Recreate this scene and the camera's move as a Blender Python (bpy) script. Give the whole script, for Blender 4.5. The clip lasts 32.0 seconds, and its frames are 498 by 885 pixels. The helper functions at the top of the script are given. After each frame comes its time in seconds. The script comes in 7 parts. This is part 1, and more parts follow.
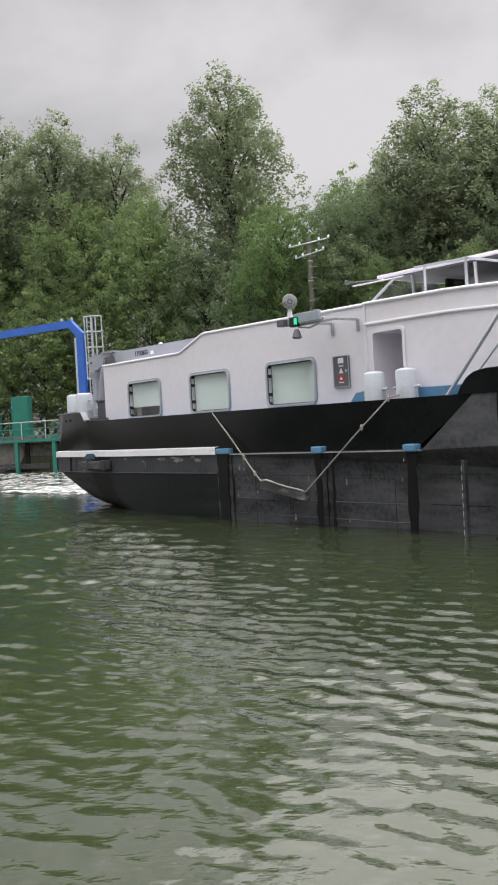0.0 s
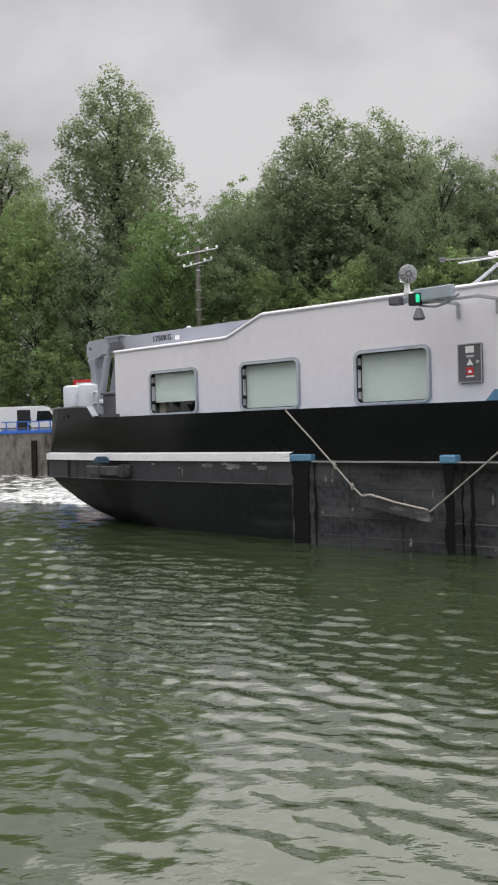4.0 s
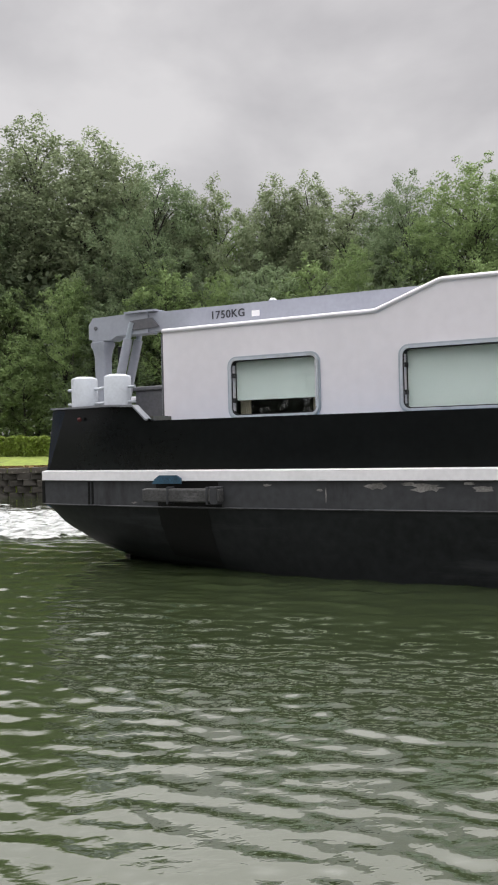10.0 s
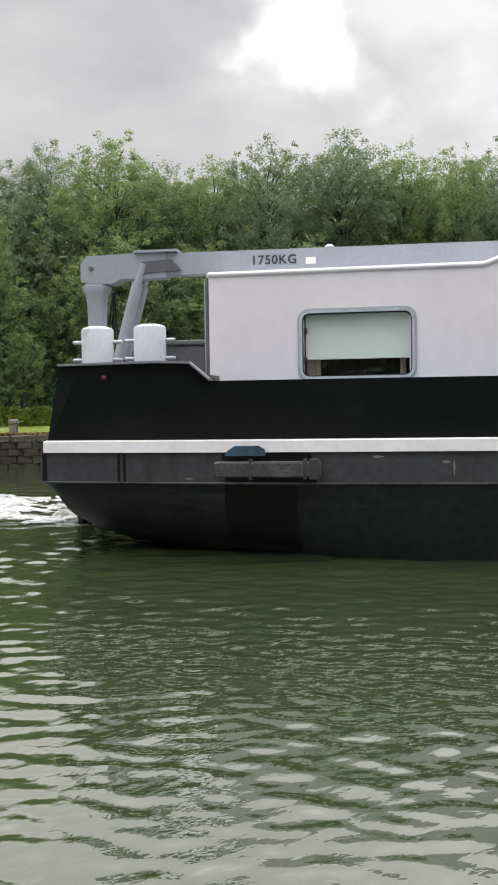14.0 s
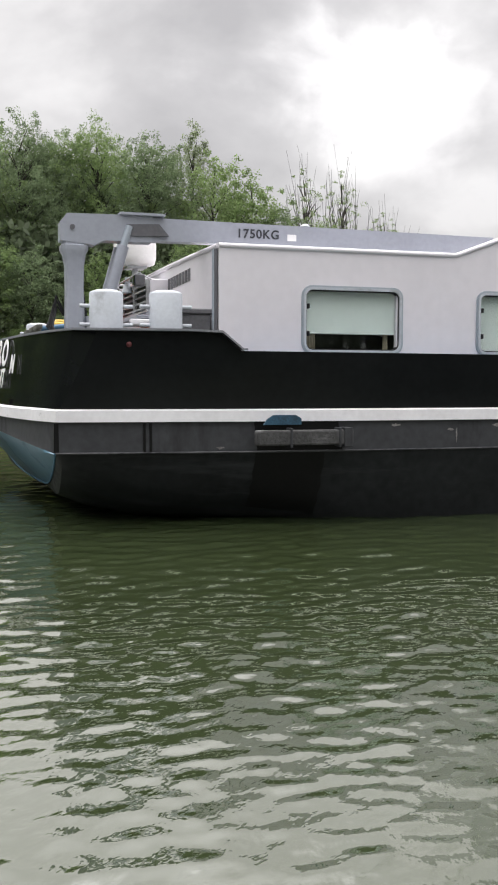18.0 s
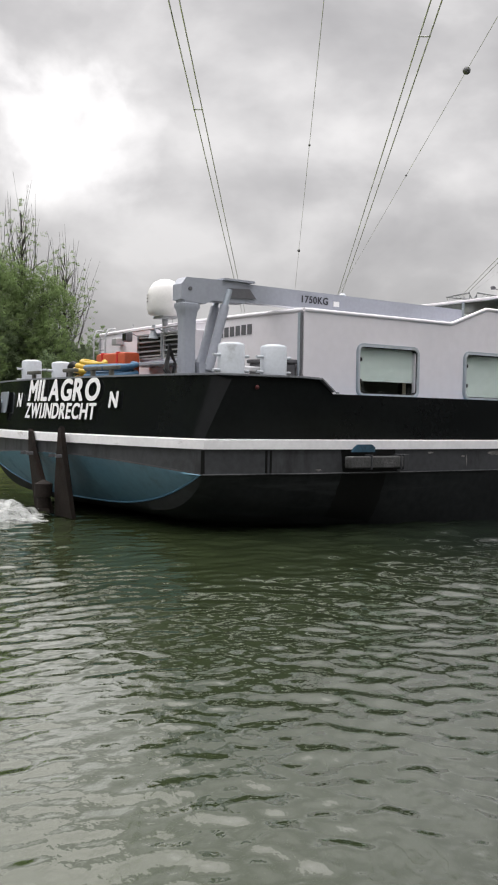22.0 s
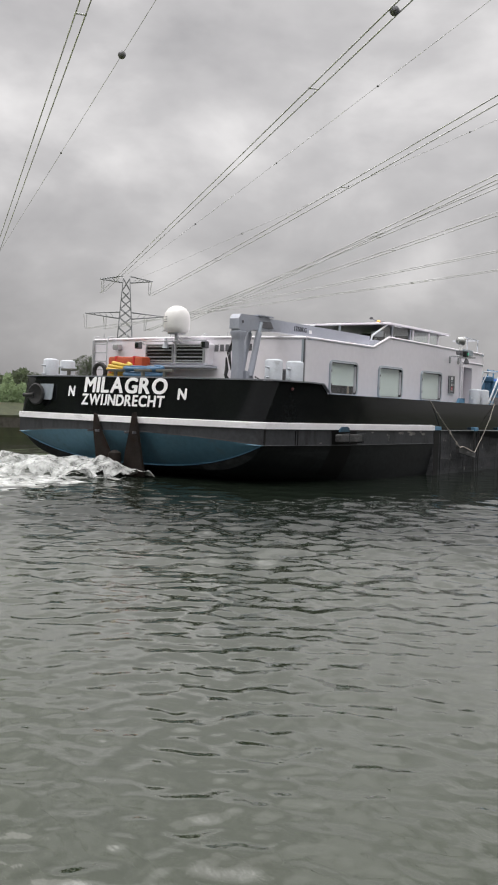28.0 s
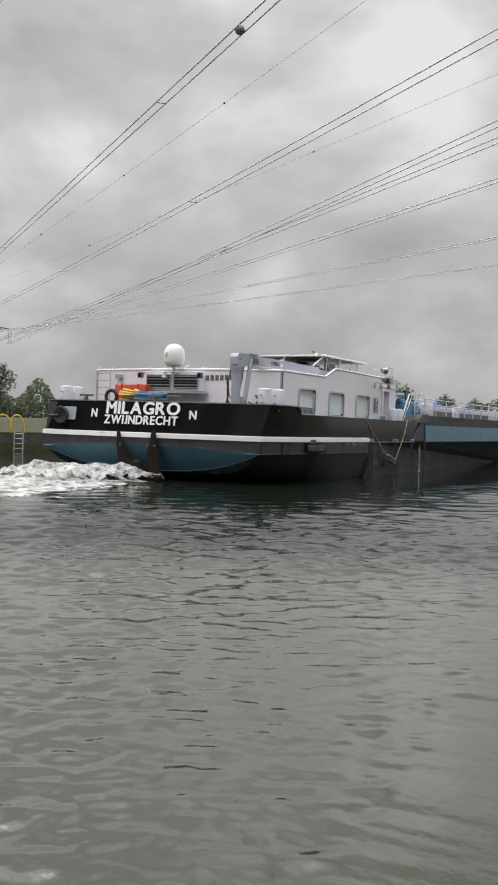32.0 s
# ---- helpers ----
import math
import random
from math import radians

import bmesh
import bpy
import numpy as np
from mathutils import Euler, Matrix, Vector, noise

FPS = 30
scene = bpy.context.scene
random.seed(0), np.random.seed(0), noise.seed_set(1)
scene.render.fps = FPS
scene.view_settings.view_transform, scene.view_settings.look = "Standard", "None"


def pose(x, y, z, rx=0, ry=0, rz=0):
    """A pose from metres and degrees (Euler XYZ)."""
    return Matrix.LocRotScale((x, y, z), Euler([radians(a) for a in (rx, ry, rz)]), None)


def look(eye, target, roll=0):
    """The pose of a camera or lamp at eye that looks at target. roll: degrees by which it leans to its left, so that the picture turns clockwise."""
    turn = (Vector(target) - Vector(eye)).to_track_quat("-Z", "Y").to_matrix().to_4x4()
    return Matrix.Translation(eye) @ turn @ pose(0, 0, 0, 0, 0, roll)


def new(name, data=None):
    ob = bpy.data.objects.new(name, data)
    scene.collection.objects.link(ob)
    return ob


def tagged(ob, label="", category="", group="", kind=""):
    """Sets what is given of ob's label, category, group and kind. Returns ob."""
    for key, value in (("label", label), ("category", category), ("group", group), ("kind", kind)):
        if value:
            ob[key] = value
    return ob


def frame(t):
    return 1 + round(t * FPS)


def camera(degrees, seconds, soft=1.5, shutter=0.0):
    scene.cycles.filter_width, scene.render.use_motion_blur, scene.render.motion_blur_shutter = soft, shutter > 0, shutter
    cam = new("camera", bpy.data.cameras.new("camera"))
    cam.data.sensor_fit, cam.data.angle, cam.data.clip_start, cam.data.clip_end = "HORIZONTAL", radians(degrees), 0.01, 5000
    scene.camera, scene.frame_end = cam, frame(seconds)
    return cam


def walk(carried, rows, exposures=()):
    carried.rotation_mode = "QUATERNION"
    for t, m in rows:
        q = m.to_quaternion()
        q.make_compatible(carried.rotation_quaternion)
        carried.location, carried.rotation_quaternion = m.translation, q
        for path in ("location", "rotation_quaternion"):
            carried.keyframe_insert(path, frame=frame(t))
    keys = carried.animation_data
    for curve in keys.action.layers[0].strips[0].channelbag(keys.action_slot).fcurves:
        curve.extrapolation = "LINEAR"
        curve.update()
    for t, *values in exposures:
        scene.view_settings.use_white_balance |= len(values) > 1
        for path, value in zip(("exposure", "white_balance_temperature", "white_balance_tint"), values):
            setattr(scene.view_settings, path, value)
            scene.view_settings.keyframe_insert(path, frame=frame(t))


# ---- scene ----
# The lens and the pan from the low quay: seconds, yaw, pitch, roll (degrees).
EYE = 1.645
PAN = [
    (0.0, 1.568, -0.854, 3.141), (0.5, 1.238, -0.882, 2.958), (1.0, 0.679, -0.890, 2.650),
    (1.5, -0.367, -0.862, 2.257), (2.0, -1.523, -0.764, 2.026), (2.5, -2.500, -0.681, 1.896),
    (3.0, -3.447, -0.650, 1.722), (3.5, -4.377, -0.611, 1.558), (5.5, -8.415, -0.832, 1.394),
    (6.0, -9.510, -1.079, 1.278), (6.5, -10.513, -1.272, 1.081), (7.0, -12.172, -1.326, 0.699),
    (7.5, -13.592, -1.282, 0.649), (8.0, -14.828, -1.269, 0.590), (8.5, -15.834, -1.222, 0.652),
    (9.0, -17.509, -0.902, 0.942), (9.5, -19.642, -0.267, 1.180), (10.0, -22.039, 0.105, 1.381),
    (10.5, -24.366, -0.231, 1.669), (11.0, -26.382, -0.837, 1.766), (11.5, -28.855, -1.240, 1.706),
    (12.0, -31.438, -1.422, 1.631), (12.5, -34.211, -1.671, 1.436), (13.0, -37.123, -1.898, 1.167),
    (13.5, -39.873, -2.005, 0.921), (14.0, -43.054, -1.842, 0.874), (14.5, -46.850, -1.934, 0.718),
    (15.0, -50.669, -2.691, 0.509), (15.5, -54.565, -3.301, 0.476), (17.5, -68.580, -3.541, -0.067),
    (18.0, -71.125, -3.597, -0.115), (18.5, -73.920, -3.263, -0.146), (19.0, -76.264, -3.026, -0.372),
    (19.5, -78.741, -2.989, -0.416), (20.0, -81.660, -2.789, -0.423), (20.5, -84.701, -2.301, -0.594),
    (21.0, -87.338, -1.866, -0.725), (21.5, -88.507, -1.700, -0.876), (22.0, -89.828, -1.532, -1.016),
    (22.5, -91.997, -1.444, -1.255), (23.0, -94.397, -1.486, -1.517), (23.5, -95.992, -1.411, -1.583),
    (24.0, -97.291, -1.256, -1.499), (24.5, -98.583, -1.116, -1.564), (25.0, -100.033, -1.214, -1.638),
    (25.5, -102.319, -1.899, -1.967), (26.0, -103.797, -2.196, -2.182), (26.5, -105.703, -2.236, -2.238),
    (28.5, -111.179, -1.979, -1.969), (29.0, -112.265, -1.812, -1.836), (29.5, -113.572, -1.727, -1.795),
    (30.0, -114.985, -1.581, -1.827), (30.5, -116.066, -1.376, -1.851), (31.0, -117.130, -1.212, -1.998),
    (31.5, -117.980, -1.105, -1.958), (32.0, -118.949, -1.047, -1.816),
]
cam = camera(28.80, 32.0, soft=2.0)
walk(cam, [(t, pose(0, 0, EYE, 90 + p, r, y)) for t, y, p, r in PAN],
     exposures=[(0.0, 0.44, 6520, 13.5), (6.0, 0.30, 6520, 13.0), (9.0, 0.38, 6520, 13.0), (14.0, 0.52, 6540, 12.0), (18.0, 0.46, 6550, 12.0), (20.0, 0.38, 6560, 12.0), (24.0, 0.16, 6600, 12.0), (27.0, 0.17, 6600, 12.0), (30.0, 0.10, 6600, 12.0), (32.0, 0.10, 6600, 12.0)])


# The vessel's way: seconds, x, y of its midline abreast of the after window, heading.
COURSE = [
    (0.0, -0.658, 23.485, -50.386), (0.5, -0.271, 23.066, -50.460), (1.0, 0.118, 22.645, -50.529),
    (1.5, 0.515, 22.221, -50.589), (2.0, 0.900, 21.796, -50.646), (2.5, 1.281, 21.369, -50.699),
    (3.0, 1.665, 20.939, -50.742), (3.5, 2.045, 20.503, -50.775), (5.5, 3.558, 18.622, -50.675),
    (6.0, 3.946, 18.140, -50.678), (6.5, 4.341, 17.656, -50.685), (7.0, 4.742, 17.169, -50.704),
    (7.5, 5.162, 16.668, -50.728), (8.0, 5.566, 16.166, -50.769), (8.5, 5.966, 15.669, -50.833),
    (9.0, 6.369, 15.172, -50.920), (9.5, 6.781, 14.667, -51.029), (10.0, 7.205, 14.143, -51.153),
    (10.5, 7.635, 13.609, -51.292), (11.0, 8.065, 13.071, -51.444), (11.5, 8.496, 12.539, -51.605),
    (12.0, 8.926, 12.007, -51.768), (12.5, 9.366, 11.466, -51.926), (13.0, 9.830, 10.902, -52.075),
    (13.5, 10.271, 10.349, -52.225), (14.0, 10.701, 9.798, -52.374), (14.5, 11.127, 9.232, -52.514),
    (15.0, 11.548, 8.657, -52.646), (15.5, 11.958, 8.087, -52.774), (17.5, 13.589, 5.777, -53.108),
    (18.0, 14.028, 5.180, -53.223), (18.5, 14.480, 4.567, -53.341), (19.0, 14.934, 3.966, -53.464),
    (19.5, 15.388, 3.367, -53.587), (20.0, 15.843, 2.768, -53.710), (20.5, 16.300, 2.166, -53.836),
    (21.0, 16.757, 1.558, -53.969), (21.5, 17.213, 0.942, -54.112), (22.0, 17.666, 0.319, -54.266),
    (22.5, 18.122, -0.308, -54.431), (23.0, 18.587, -0.934, -54.605), (23.5, 19.064, -1.572, -54.774),
    (24.0, 19.548, -2.235, -54.929), (24.5, 20.035, -2.895, -55.070), (25.0, 20.513, -3.557, -55.196),
    (25.5, 20.988, -4.219, -55.309), (26.0, 21.461, -4.890, -55.411), (26.5, 21.933, -5.571, -55.503),
    (28.5, 23.863, -8.375, -55.773), (29.0, 24.370, -9.100, -55.798), (29.5, 24.878, -9.835, -55.816),
    (30.0, 25.389, -10.564, -55.833), (30.5, 25.904, -11.286, -55.850), (31.0, 26.415, -12.004, -55.871),
    (31.5, 26.921, -12.728, -55.890), (32.0, 27.425, -13.456, -55.909),
]
DRAUGHT = -0.20                   # waterline on the hull, below its own zero


# ---- sky and light ----
def sky():
    w = bpy.data.worlds.new("sky")
    scene.world = w
    w.use_nodes = True
    n, ln = w.node_tree.nodes, w.node_tree.links
    n.clear()
    out = n.new("ShaderNodeOutputWorld")
    nish = n.new("ShaderNodeTexSky")
    nish.sky_type, nish.sun_disc = "NISHITA", False
    nish.sun_elevation, nish.sun_rotation, nish.dust_density = radians(53), radians(40), 4.0
    bgs = n.new("ShaderNodeBackground")
    bgs.inputs[1].default_value = 0.05
    ln.new(nish.outputs[0], bgs.inputs[0])
    # a closed deck of cloud: broad folds, small tatters, brighter towards the hidden sun
    tc = n.new("ShaderNodeTexCoord")
    mp = n.new("ShaderNodeMapping")
    mp.inputs["Scale"].default_value = (1.0, 1.0, 1.7)
    ln.new(tc.outputs["Generated"], mp.inputs[0])
    n1 = n.new("ShaderNodeTexNoise")
    n1.inputs["Scale"].default_value, n1.inputs["Detail"].default_value, n1.inputs["Roughness"].default_value = 4.6, 8.0, 0.50
    n1.inputs["Distortion"].default_value = 0.15
    ln.new(mp.outputs[0], n1.inputs[0])
    def tones(lo, mid_, hi):
        r = n.new("ShaderNodeValToRGB")
        e = r.color_ramp.elements
        e[0].position, e[0].color = 0.34, (lo, lo, lo * 1.02, 1)
        e[1].position, e[1].color = 0.66, (hi, hi, hi, 1)
        e.new(0.5).color = (mid_, mid_, mid_ * 1.01, 1)
        ln.new(n1.outputs[0], r.inputs[0])
        return r.outputs[0]
    nrm = n.new("ShaderNodeVectorMath")
    nrm.operation = "NORMALIZE"
    ln.new(tc.outputs["Generated"], nrm.inputs[0])

    def toward(vec, az, el, far, near, a, b):
        """a far from a direction of the sky, b close to it; the limits are angles in degrees."""
        d = n.new("ShaderNodeVectorMath")
        d.operation = "DOT_PRODUCT"
        az, el = radians(az), radians(el)
        d.inputs[1].default_value = (math.sin(az) * math.cos(el), math.cos(az) * math.cos(el), math.sin(el))
        ln.new(vec, d.inputs[0])
        m = n.new("ShaderNodeMapRange")
        m.interpolation_type = "SMOOTHSTEP"
        m.inputs[1].default_value, m.inputs[2].default_value = math.cos(radians(far)), math.cos(radians(near))
        m.inputs[3].default_value, m.inputs[4].default_value = a, b
        ln.new(d.outputs["Value"], m.inputs[0])
        return m.outputs[0]

    def blend(mode, fac, a, b):
        x = n.new("ShaderNodeMix")
        x.data_type, x.blend_type = "RGBA", mode
        if isinstance(fac, float):
            x.inputs[0].default_value = fac
        else:
            ln.new(fac, x.inputs[0])
        ln.new(a, x.inputs[6])
        ln.new(b, x.inputs[7])
        return x.outputs[2]
    # even and pale over the wood, torn and darker down the canal
    deck = blend("MIX", toward(nrm.outputs[0], 0, 14, 70, 25, 0.0, 1.0), tones(0.41, 0.54, 0.76), tones(0.37, 0.445, 0.53))
    # two rents in the cloud with ragged edges
    rag = n.new("ShaderNodeTexNoise")
    rag.inputs["Scale"].default_value, rag.inputs["Detail"].default_value = 7.0, 6.0
    ln.new(tc.outputs["Generated"], rag.inputs[0])
    off = n.new("ShaderNodeVectorMath")
    off.operation = "MULTIPLY_ADD"
    off.inputs[1].default_value = (0.36, 0.36, 0.26)
    ln.new(rag.outputs["Color"], off.inputs[0])
    sh = n.new("ShaderNodeVectorMath")
    sh.operation = "SUBTRACT"
    sh.inputs[1].default_value = (0.18, 0.18, 0.13)
    ln.new(nrm.outputs[0], sh.inputs[0])
    ln.new(sh.outputs[0], off.inputs[2])
    way = n.new("ShaderNodeVectorMath")
    way.operation = "NORMALIZE"
    ln.new(off.outputs[0], way.inputs[0])
    torn = n.new("ShaderNodeMapRange")
    torn.interpolation_type = "SMOOTHSTEP"
    torn.inputs[1].default_value, torn.inputs[2].default_value = 0.38, 0.60
    torn.inputs[3].default_value, torn.inputs[4].default_value = 0.15, 1.0
    ln.new(n1.outputs[0], torn.inputs[0])
    for az, el, far, gain in ((71.6, 18.6, 3.4, 0.14), (74.0, 17.4, 4.0, 0.20), (76.8, 16.2, 4.2, 0.20), (79.4, 15.0, 4.4, 0.14), (45.6, 22.8, 5.6, 0.48), (49.8, 20.2, 3.6, 0.16)):
        g = n.new("ShaderNodeMath")
        g.operation = "MULTIPLY"
        ln.new(toward(way.outputs[0], az, el, far, 0.8, 0.0, gain), g.inputs[0])
        ln.new(torn.outputs[0], g.inputs[1])
        deck = blend("ADD", 1.0, deck, g.outputs[0])
    # the veiled sun's broad glow high up, out over the wood
    deck = blend("MULTIPLY", 1.0, deck, toward(nrm.outputs[0], 45, 66, 48, 10, 1.0, 1.35))
    # an overcast sky grows brighter towards the zenith
    sep = n.new("ShaderNodeSeparateXYZ")
    ln.new(nrm.outputs[0], sep.inputs[0])
    zen = n.new("ShaderNodeMapRange")
    zen.interpolation_type = "SMOOTHSTEP"
    zen.inputs[1].default_value, zen.inputs[2].default_value = 0.42, 0.90
    zen.inputs[3].default_value, zen.inputs[4].default_value = 0.0, 4.2
    ln.new(sep.outputs["Z"], zen.inputs[0])
    bgc = n.new("ShaderNodeBackground")
    low = n.new("ShaderNodeMapRange")
    low.inputs[1].default_value, low.inputs[2].default_value = 0.0, 0.26
    low.inputs[3].default_value, low.inputs[4].default_value = 0.68, 1.02
    ln.new(sep.outputs["Z"], low.inputs[0])
    both = n.new("ShaderNodeMath")
    both.operation = "MULTIPLY"
    up = n.new("ShaderNodeMath")
    up.operation = "MULTIPLY_ADD"
    up.inputs[2].default_value = 1.0
    ln.new(zen.outputs[0], up.inputs[0])
    ln.new(toward(nrm.outputs[0], 15, 35, 85, 35, 0.72, 1.0), up.inputs[1])
    ln.new(up.outputs[0], both.inputs[0])
    ln.new(low.outputs[0], both.inputs[1])
    ln.new(both.outputs[0], bgc.inputs[1])
    ln.new(deck, bgc.inputs[0])
    mix = n.new("ShaderNodeMixShader")
    mix.inputs[0].default_value = 0.93
    ln.new(bgs.outputs[0], mix.inputs[1])
    ln.new(bgc.outputs[0], mix.inputs[2])
    ln.new(mix.outputs[0], out.inputs[0])


sky()
sun = new("sun", bpy.data.lights.new("sun", "SUN"))
sun.data.energy, sun.data.angle, sun.data.color = 0.9, radians(85), (1.0, 0.97, 0.93)
sun.matrix_world = look((0, 0, 50), (-50 * math.sin(radians(40)), -50 * math.cos(radians(40)), -16))


# ---- materials ----
def mat(name, col, rough=0.5, metal=0.0, vary=0.25, scale=3.0, bump=0.0, bscale=60.0, spec=0.5, dirt=None, dirt_amount=0.0,
        dirt_scale=(1, 1, 1), per_object=0.0, per_island=0.0, coat=0.0, leaf=0.0):
    """A procedural surface: two scales of tone, optional stains of a second colour, fine relief."""
    m = bpy.data.materials.new(name)
    m.use_nodes = True
    n, ln = m.node_tree.nodes, m.node_tree.links
    bs = n["Principled BSDF"]
    bs.inputs["Roughness"].default_value, bs.inputs["Metallic"].default_value = rough, metal
    bs.inputs["Specular IOR Level"].default_value = spec
    bs.inputs["Coat Weight"].default_value = coat
    bs.inputs["Coat Roughness"].default_value = 0.08
    tc = n.new("ShaderNodeTexCoord")
    n1, n2 = n.new("ShaderNodeTexNoise"), n.new("ShaderNodeTexNoise")
    n1.inputs["Scale"].default_value, n1.inputs["Detail"].default_value = scale, 5.0
    n2.inputs["Scale"].default_value, n2.inputs["Detail"].default_value = scale * 9, 4.0
    ln.new(tc.outputs["Object"], n1.inputs[0])
    ln.new(tc.outputs["Object"], n2.inputs[0])
    av = n.new("ShaderNodeMath")
    av.operation = "ADD"
    ln.new(n1.outputs[0], av.inputs[0])
    ln.new(n2.outputs[0], av.inputs[1])
    fac = av.outputs[0]
    if per_object or per_island:
        src = n.new("ShaderNodeObjectInfo").outputs["Random"] if per_object else n.new("ShaderNodeNewGeometry").outputs["Random Per Island"]
        k = n.new("ShaderNodeMath")
        k.operation = "MULTIPLY_ADD"
        k.inputs[1].default_value = per_object or per_island
        ln.new(src, k.inputs[0])
        ln.new(fac, k.inputs[2])
        fac = k.outputs[0]
    mr = n.new("ShaderNodeMapRange")
    mr.inputs[1].default_value, mr.inputs[2].default_value = 0.7, 1.3 + (per_object or per_island)
    mr.inputs[3].default_value, mr.inputs[4].default_value = 1 - vary, 1 + vary
    ln.new(fac, mr.inputs[0])
    sc = n.new("ShaderNodeVectorMath")
    sc.operation = "SCALE"
    sc.inputs[0].default_value = col[:3]
    ln.new(mr.outputs[0], sc.inputs["Scale"])
    colour = sc.outputs[0]
    if dirt:
        mp = n.new("ShaderNodeMapping")
        mp.inputs["Scale"].default_value = dirt_scale
        ln.new(tc.outputs["Object"], mp.inputs[0])
        n3 = n.new("ShaderNodeTexNoise")
        n3.inputs["Scale"].default_value, n3.inputs["Detail"].default_value, n3.inputs["Roughness"].default_value = 2.2, 8.0, 0.62
        ln.new(mp.outputs[0], n3.inputs[0])
        r = n.new("ShaderNodeMapRange")
        r.inputs[1].default_value, r.inputs[2].default_value = 0.62 - 0.3 * dirt_amount, 0.72
        ln.new(n3.outputs[0], r.inputs[0])
        mx = n.new("ShaderNodeMix")
        mx.data_type = "RGBA"
        mx.inputs[7].default_value = (*dirt, 1)
        ln.new(r.outputs[0], mx.inputs[0])
        ln.new(colour, mx.inputs[6])
        colour = mx.outputs[2]
        ru = n.new("ShaderNodeMapRange")
        ru.inputs[3].default_value, ru.inputs[4].default_value = rough, min(1, rough + 0.3)
        ln.new(r.outputs[0], ru.inputs[0])
        ln.new(ru.outputs[0], bs.inputs["Roughness"])
    ln.new(colour, bs.inputs["Base Color"])
    if bump:
        b = n.new("ShaderNodeBump")
        b.inputs["Strength"].default_value, b.inputs["Distance"].default_value = bump, 0.02
        n4 = n.new("ShaderNodeTexNoise")
        n4.inputs["Scale"].default_value, n4.inputs["Detail"].default_value = bscale, 5.0
        ln.new(tc.outputs["Object"], n4.inputs[0])
        ln.new(n4.outputs[0], b.inputs["Height"])
        ln.new(b.outputs[0], bs.inputs["Normal"])
    if leaf:
        tr = n.new("ShaderNodeBsdfTranslucent")
        ln.new(colour, tr.inputs[0])
        mx = n.new("ShaderNodeMixShader")
        mx.inputs[0].default_value = leaf
        ln.new(bs.outputs[0], mx.inputs[1])
        ln.new(tr.outputs[0], mx.inputs[2])
        ln.new(mx.outputs[0], n["Material Output"].inputs[0])
    return m


BLACK = mat("black_hull_gloss", (0.0075, 0.0085, 0.0090), 0.10, vary=0.2, scale=1.5, spec=0.22, bump=0.03, bscale=4)
BELT = mat("dark_grey_hull", (0.052, 0.054, 0.058), 0.5, vary=0.2, scale=1.2, spec=0.16, dirt=(0.026, 0.026, 0.027), dirt_amount=0.3, dirt_scale=(1, 1, 0.25), bump=0.05, bscale=9)
LOWHULL = mat("tarred_hull", (0.0165, 0.0182, 0.0190), 0.42, vary=0.35, scale=1.0, spec=0.14, dirt=(0.042, 0.045, 0.047), dirt_amount=0.35, dirt_scale=(0.25, 1, 2.2), bump=0.06, bscale=9)
WORN = mat("worn_grey_hull", (0.058, 0.060, 0.064), 0.6, vary=0.5, scale=1.6, spec=0.08, dirt=(0.115, 0.116, 0.120), dirt_amount=0.6, dirt_scale=(0.35, 1, 1.6), bump=0.08, bscale=12)
SCUFF = mat("scraped_paint", (0.22, 0.21, 0.20), 0.7, vary=0.5, scale=6, dirt=(0.03, 0.03, 0.03), dirt_amount=0.5)
CHROME = mat("chrome_lamp_glass", (0.40, 0.41, 0.40), 0.15, metal=0.7, vary=0.15, scale=12)
TAR = mat("black_tar_band", (0.006, 0.006, 0.006), 0.5, vary=0.3, spec=0.2)
WHITE = mat("white_house_paint", (0.765, 0.74, 0.78), 0.33, vary=0.035, scale=0.8, spec=0.4, bump=0.02, bscale=5)
STRIPW = mat("white_strip_paint", (0.84, 0.83, 0.85), 0.45, vary=0.07, scale=1.5, dirt=(0.5, 0.49, 0.48), dirt_amount=0.03, dirt_scale=(0.6, 1, 3))
BLUEC = mat("blue_counter_paint", (0.080, 0.185, 0.255), 0.40, vary=0.15, scale=1.0, dirt=(0.10, 0.17, 0.21), dirt_amount=0.2)
BLUE = mat("blue_deck_paint", (0.10, 0.24, 0.38), 0.42, vary=0.15)
GREY = mat("grey_crane_paint", (0.33, 0.35, 0.40), 0.38, vary=0.07, scale=2, bump=0.02, bscale=20)
LGREY = mat("light_grey_bollard_paint", (0.50, 0.53, 0.57), 0.42, vary=0.08, scale=3, dirt=(0.3, 0.31, 0.32), dirt_amount=0.12)
DGREY = mat("dark_grey_cap_rail", (0.11, 0.11, 0.12), 0.5, vary=0.2)
CAPGREY = mat("grey_cap_rail", (0.20, 0.21, 0.23), 0.45, vary=0.15)
ALU = mat("brushed_aluminium", (0.40, 0.45, 0.50), 0.38, metal=0.5, vary=0.08, scale=8)
STEEL = mat("galvanised_steel", (0.42, 0.43, 0.44), 0.45, metal=0.5, vary=0.2, scale=8)
RUBBER = mat("black_rubber", (0.012, 0.012, 0.013), 0.6, vary=0.2, bump=0.1, bscale=30)
RUST = mat("rusty_dark_steel", (0.017, 0.0128, 0.0108), 0.75, vary=0.4, scale=4, dirt=(0.020, 0.010, 0.007), dirt_amount=0.3, spec=0.2, bump=0.3, bscale=25)
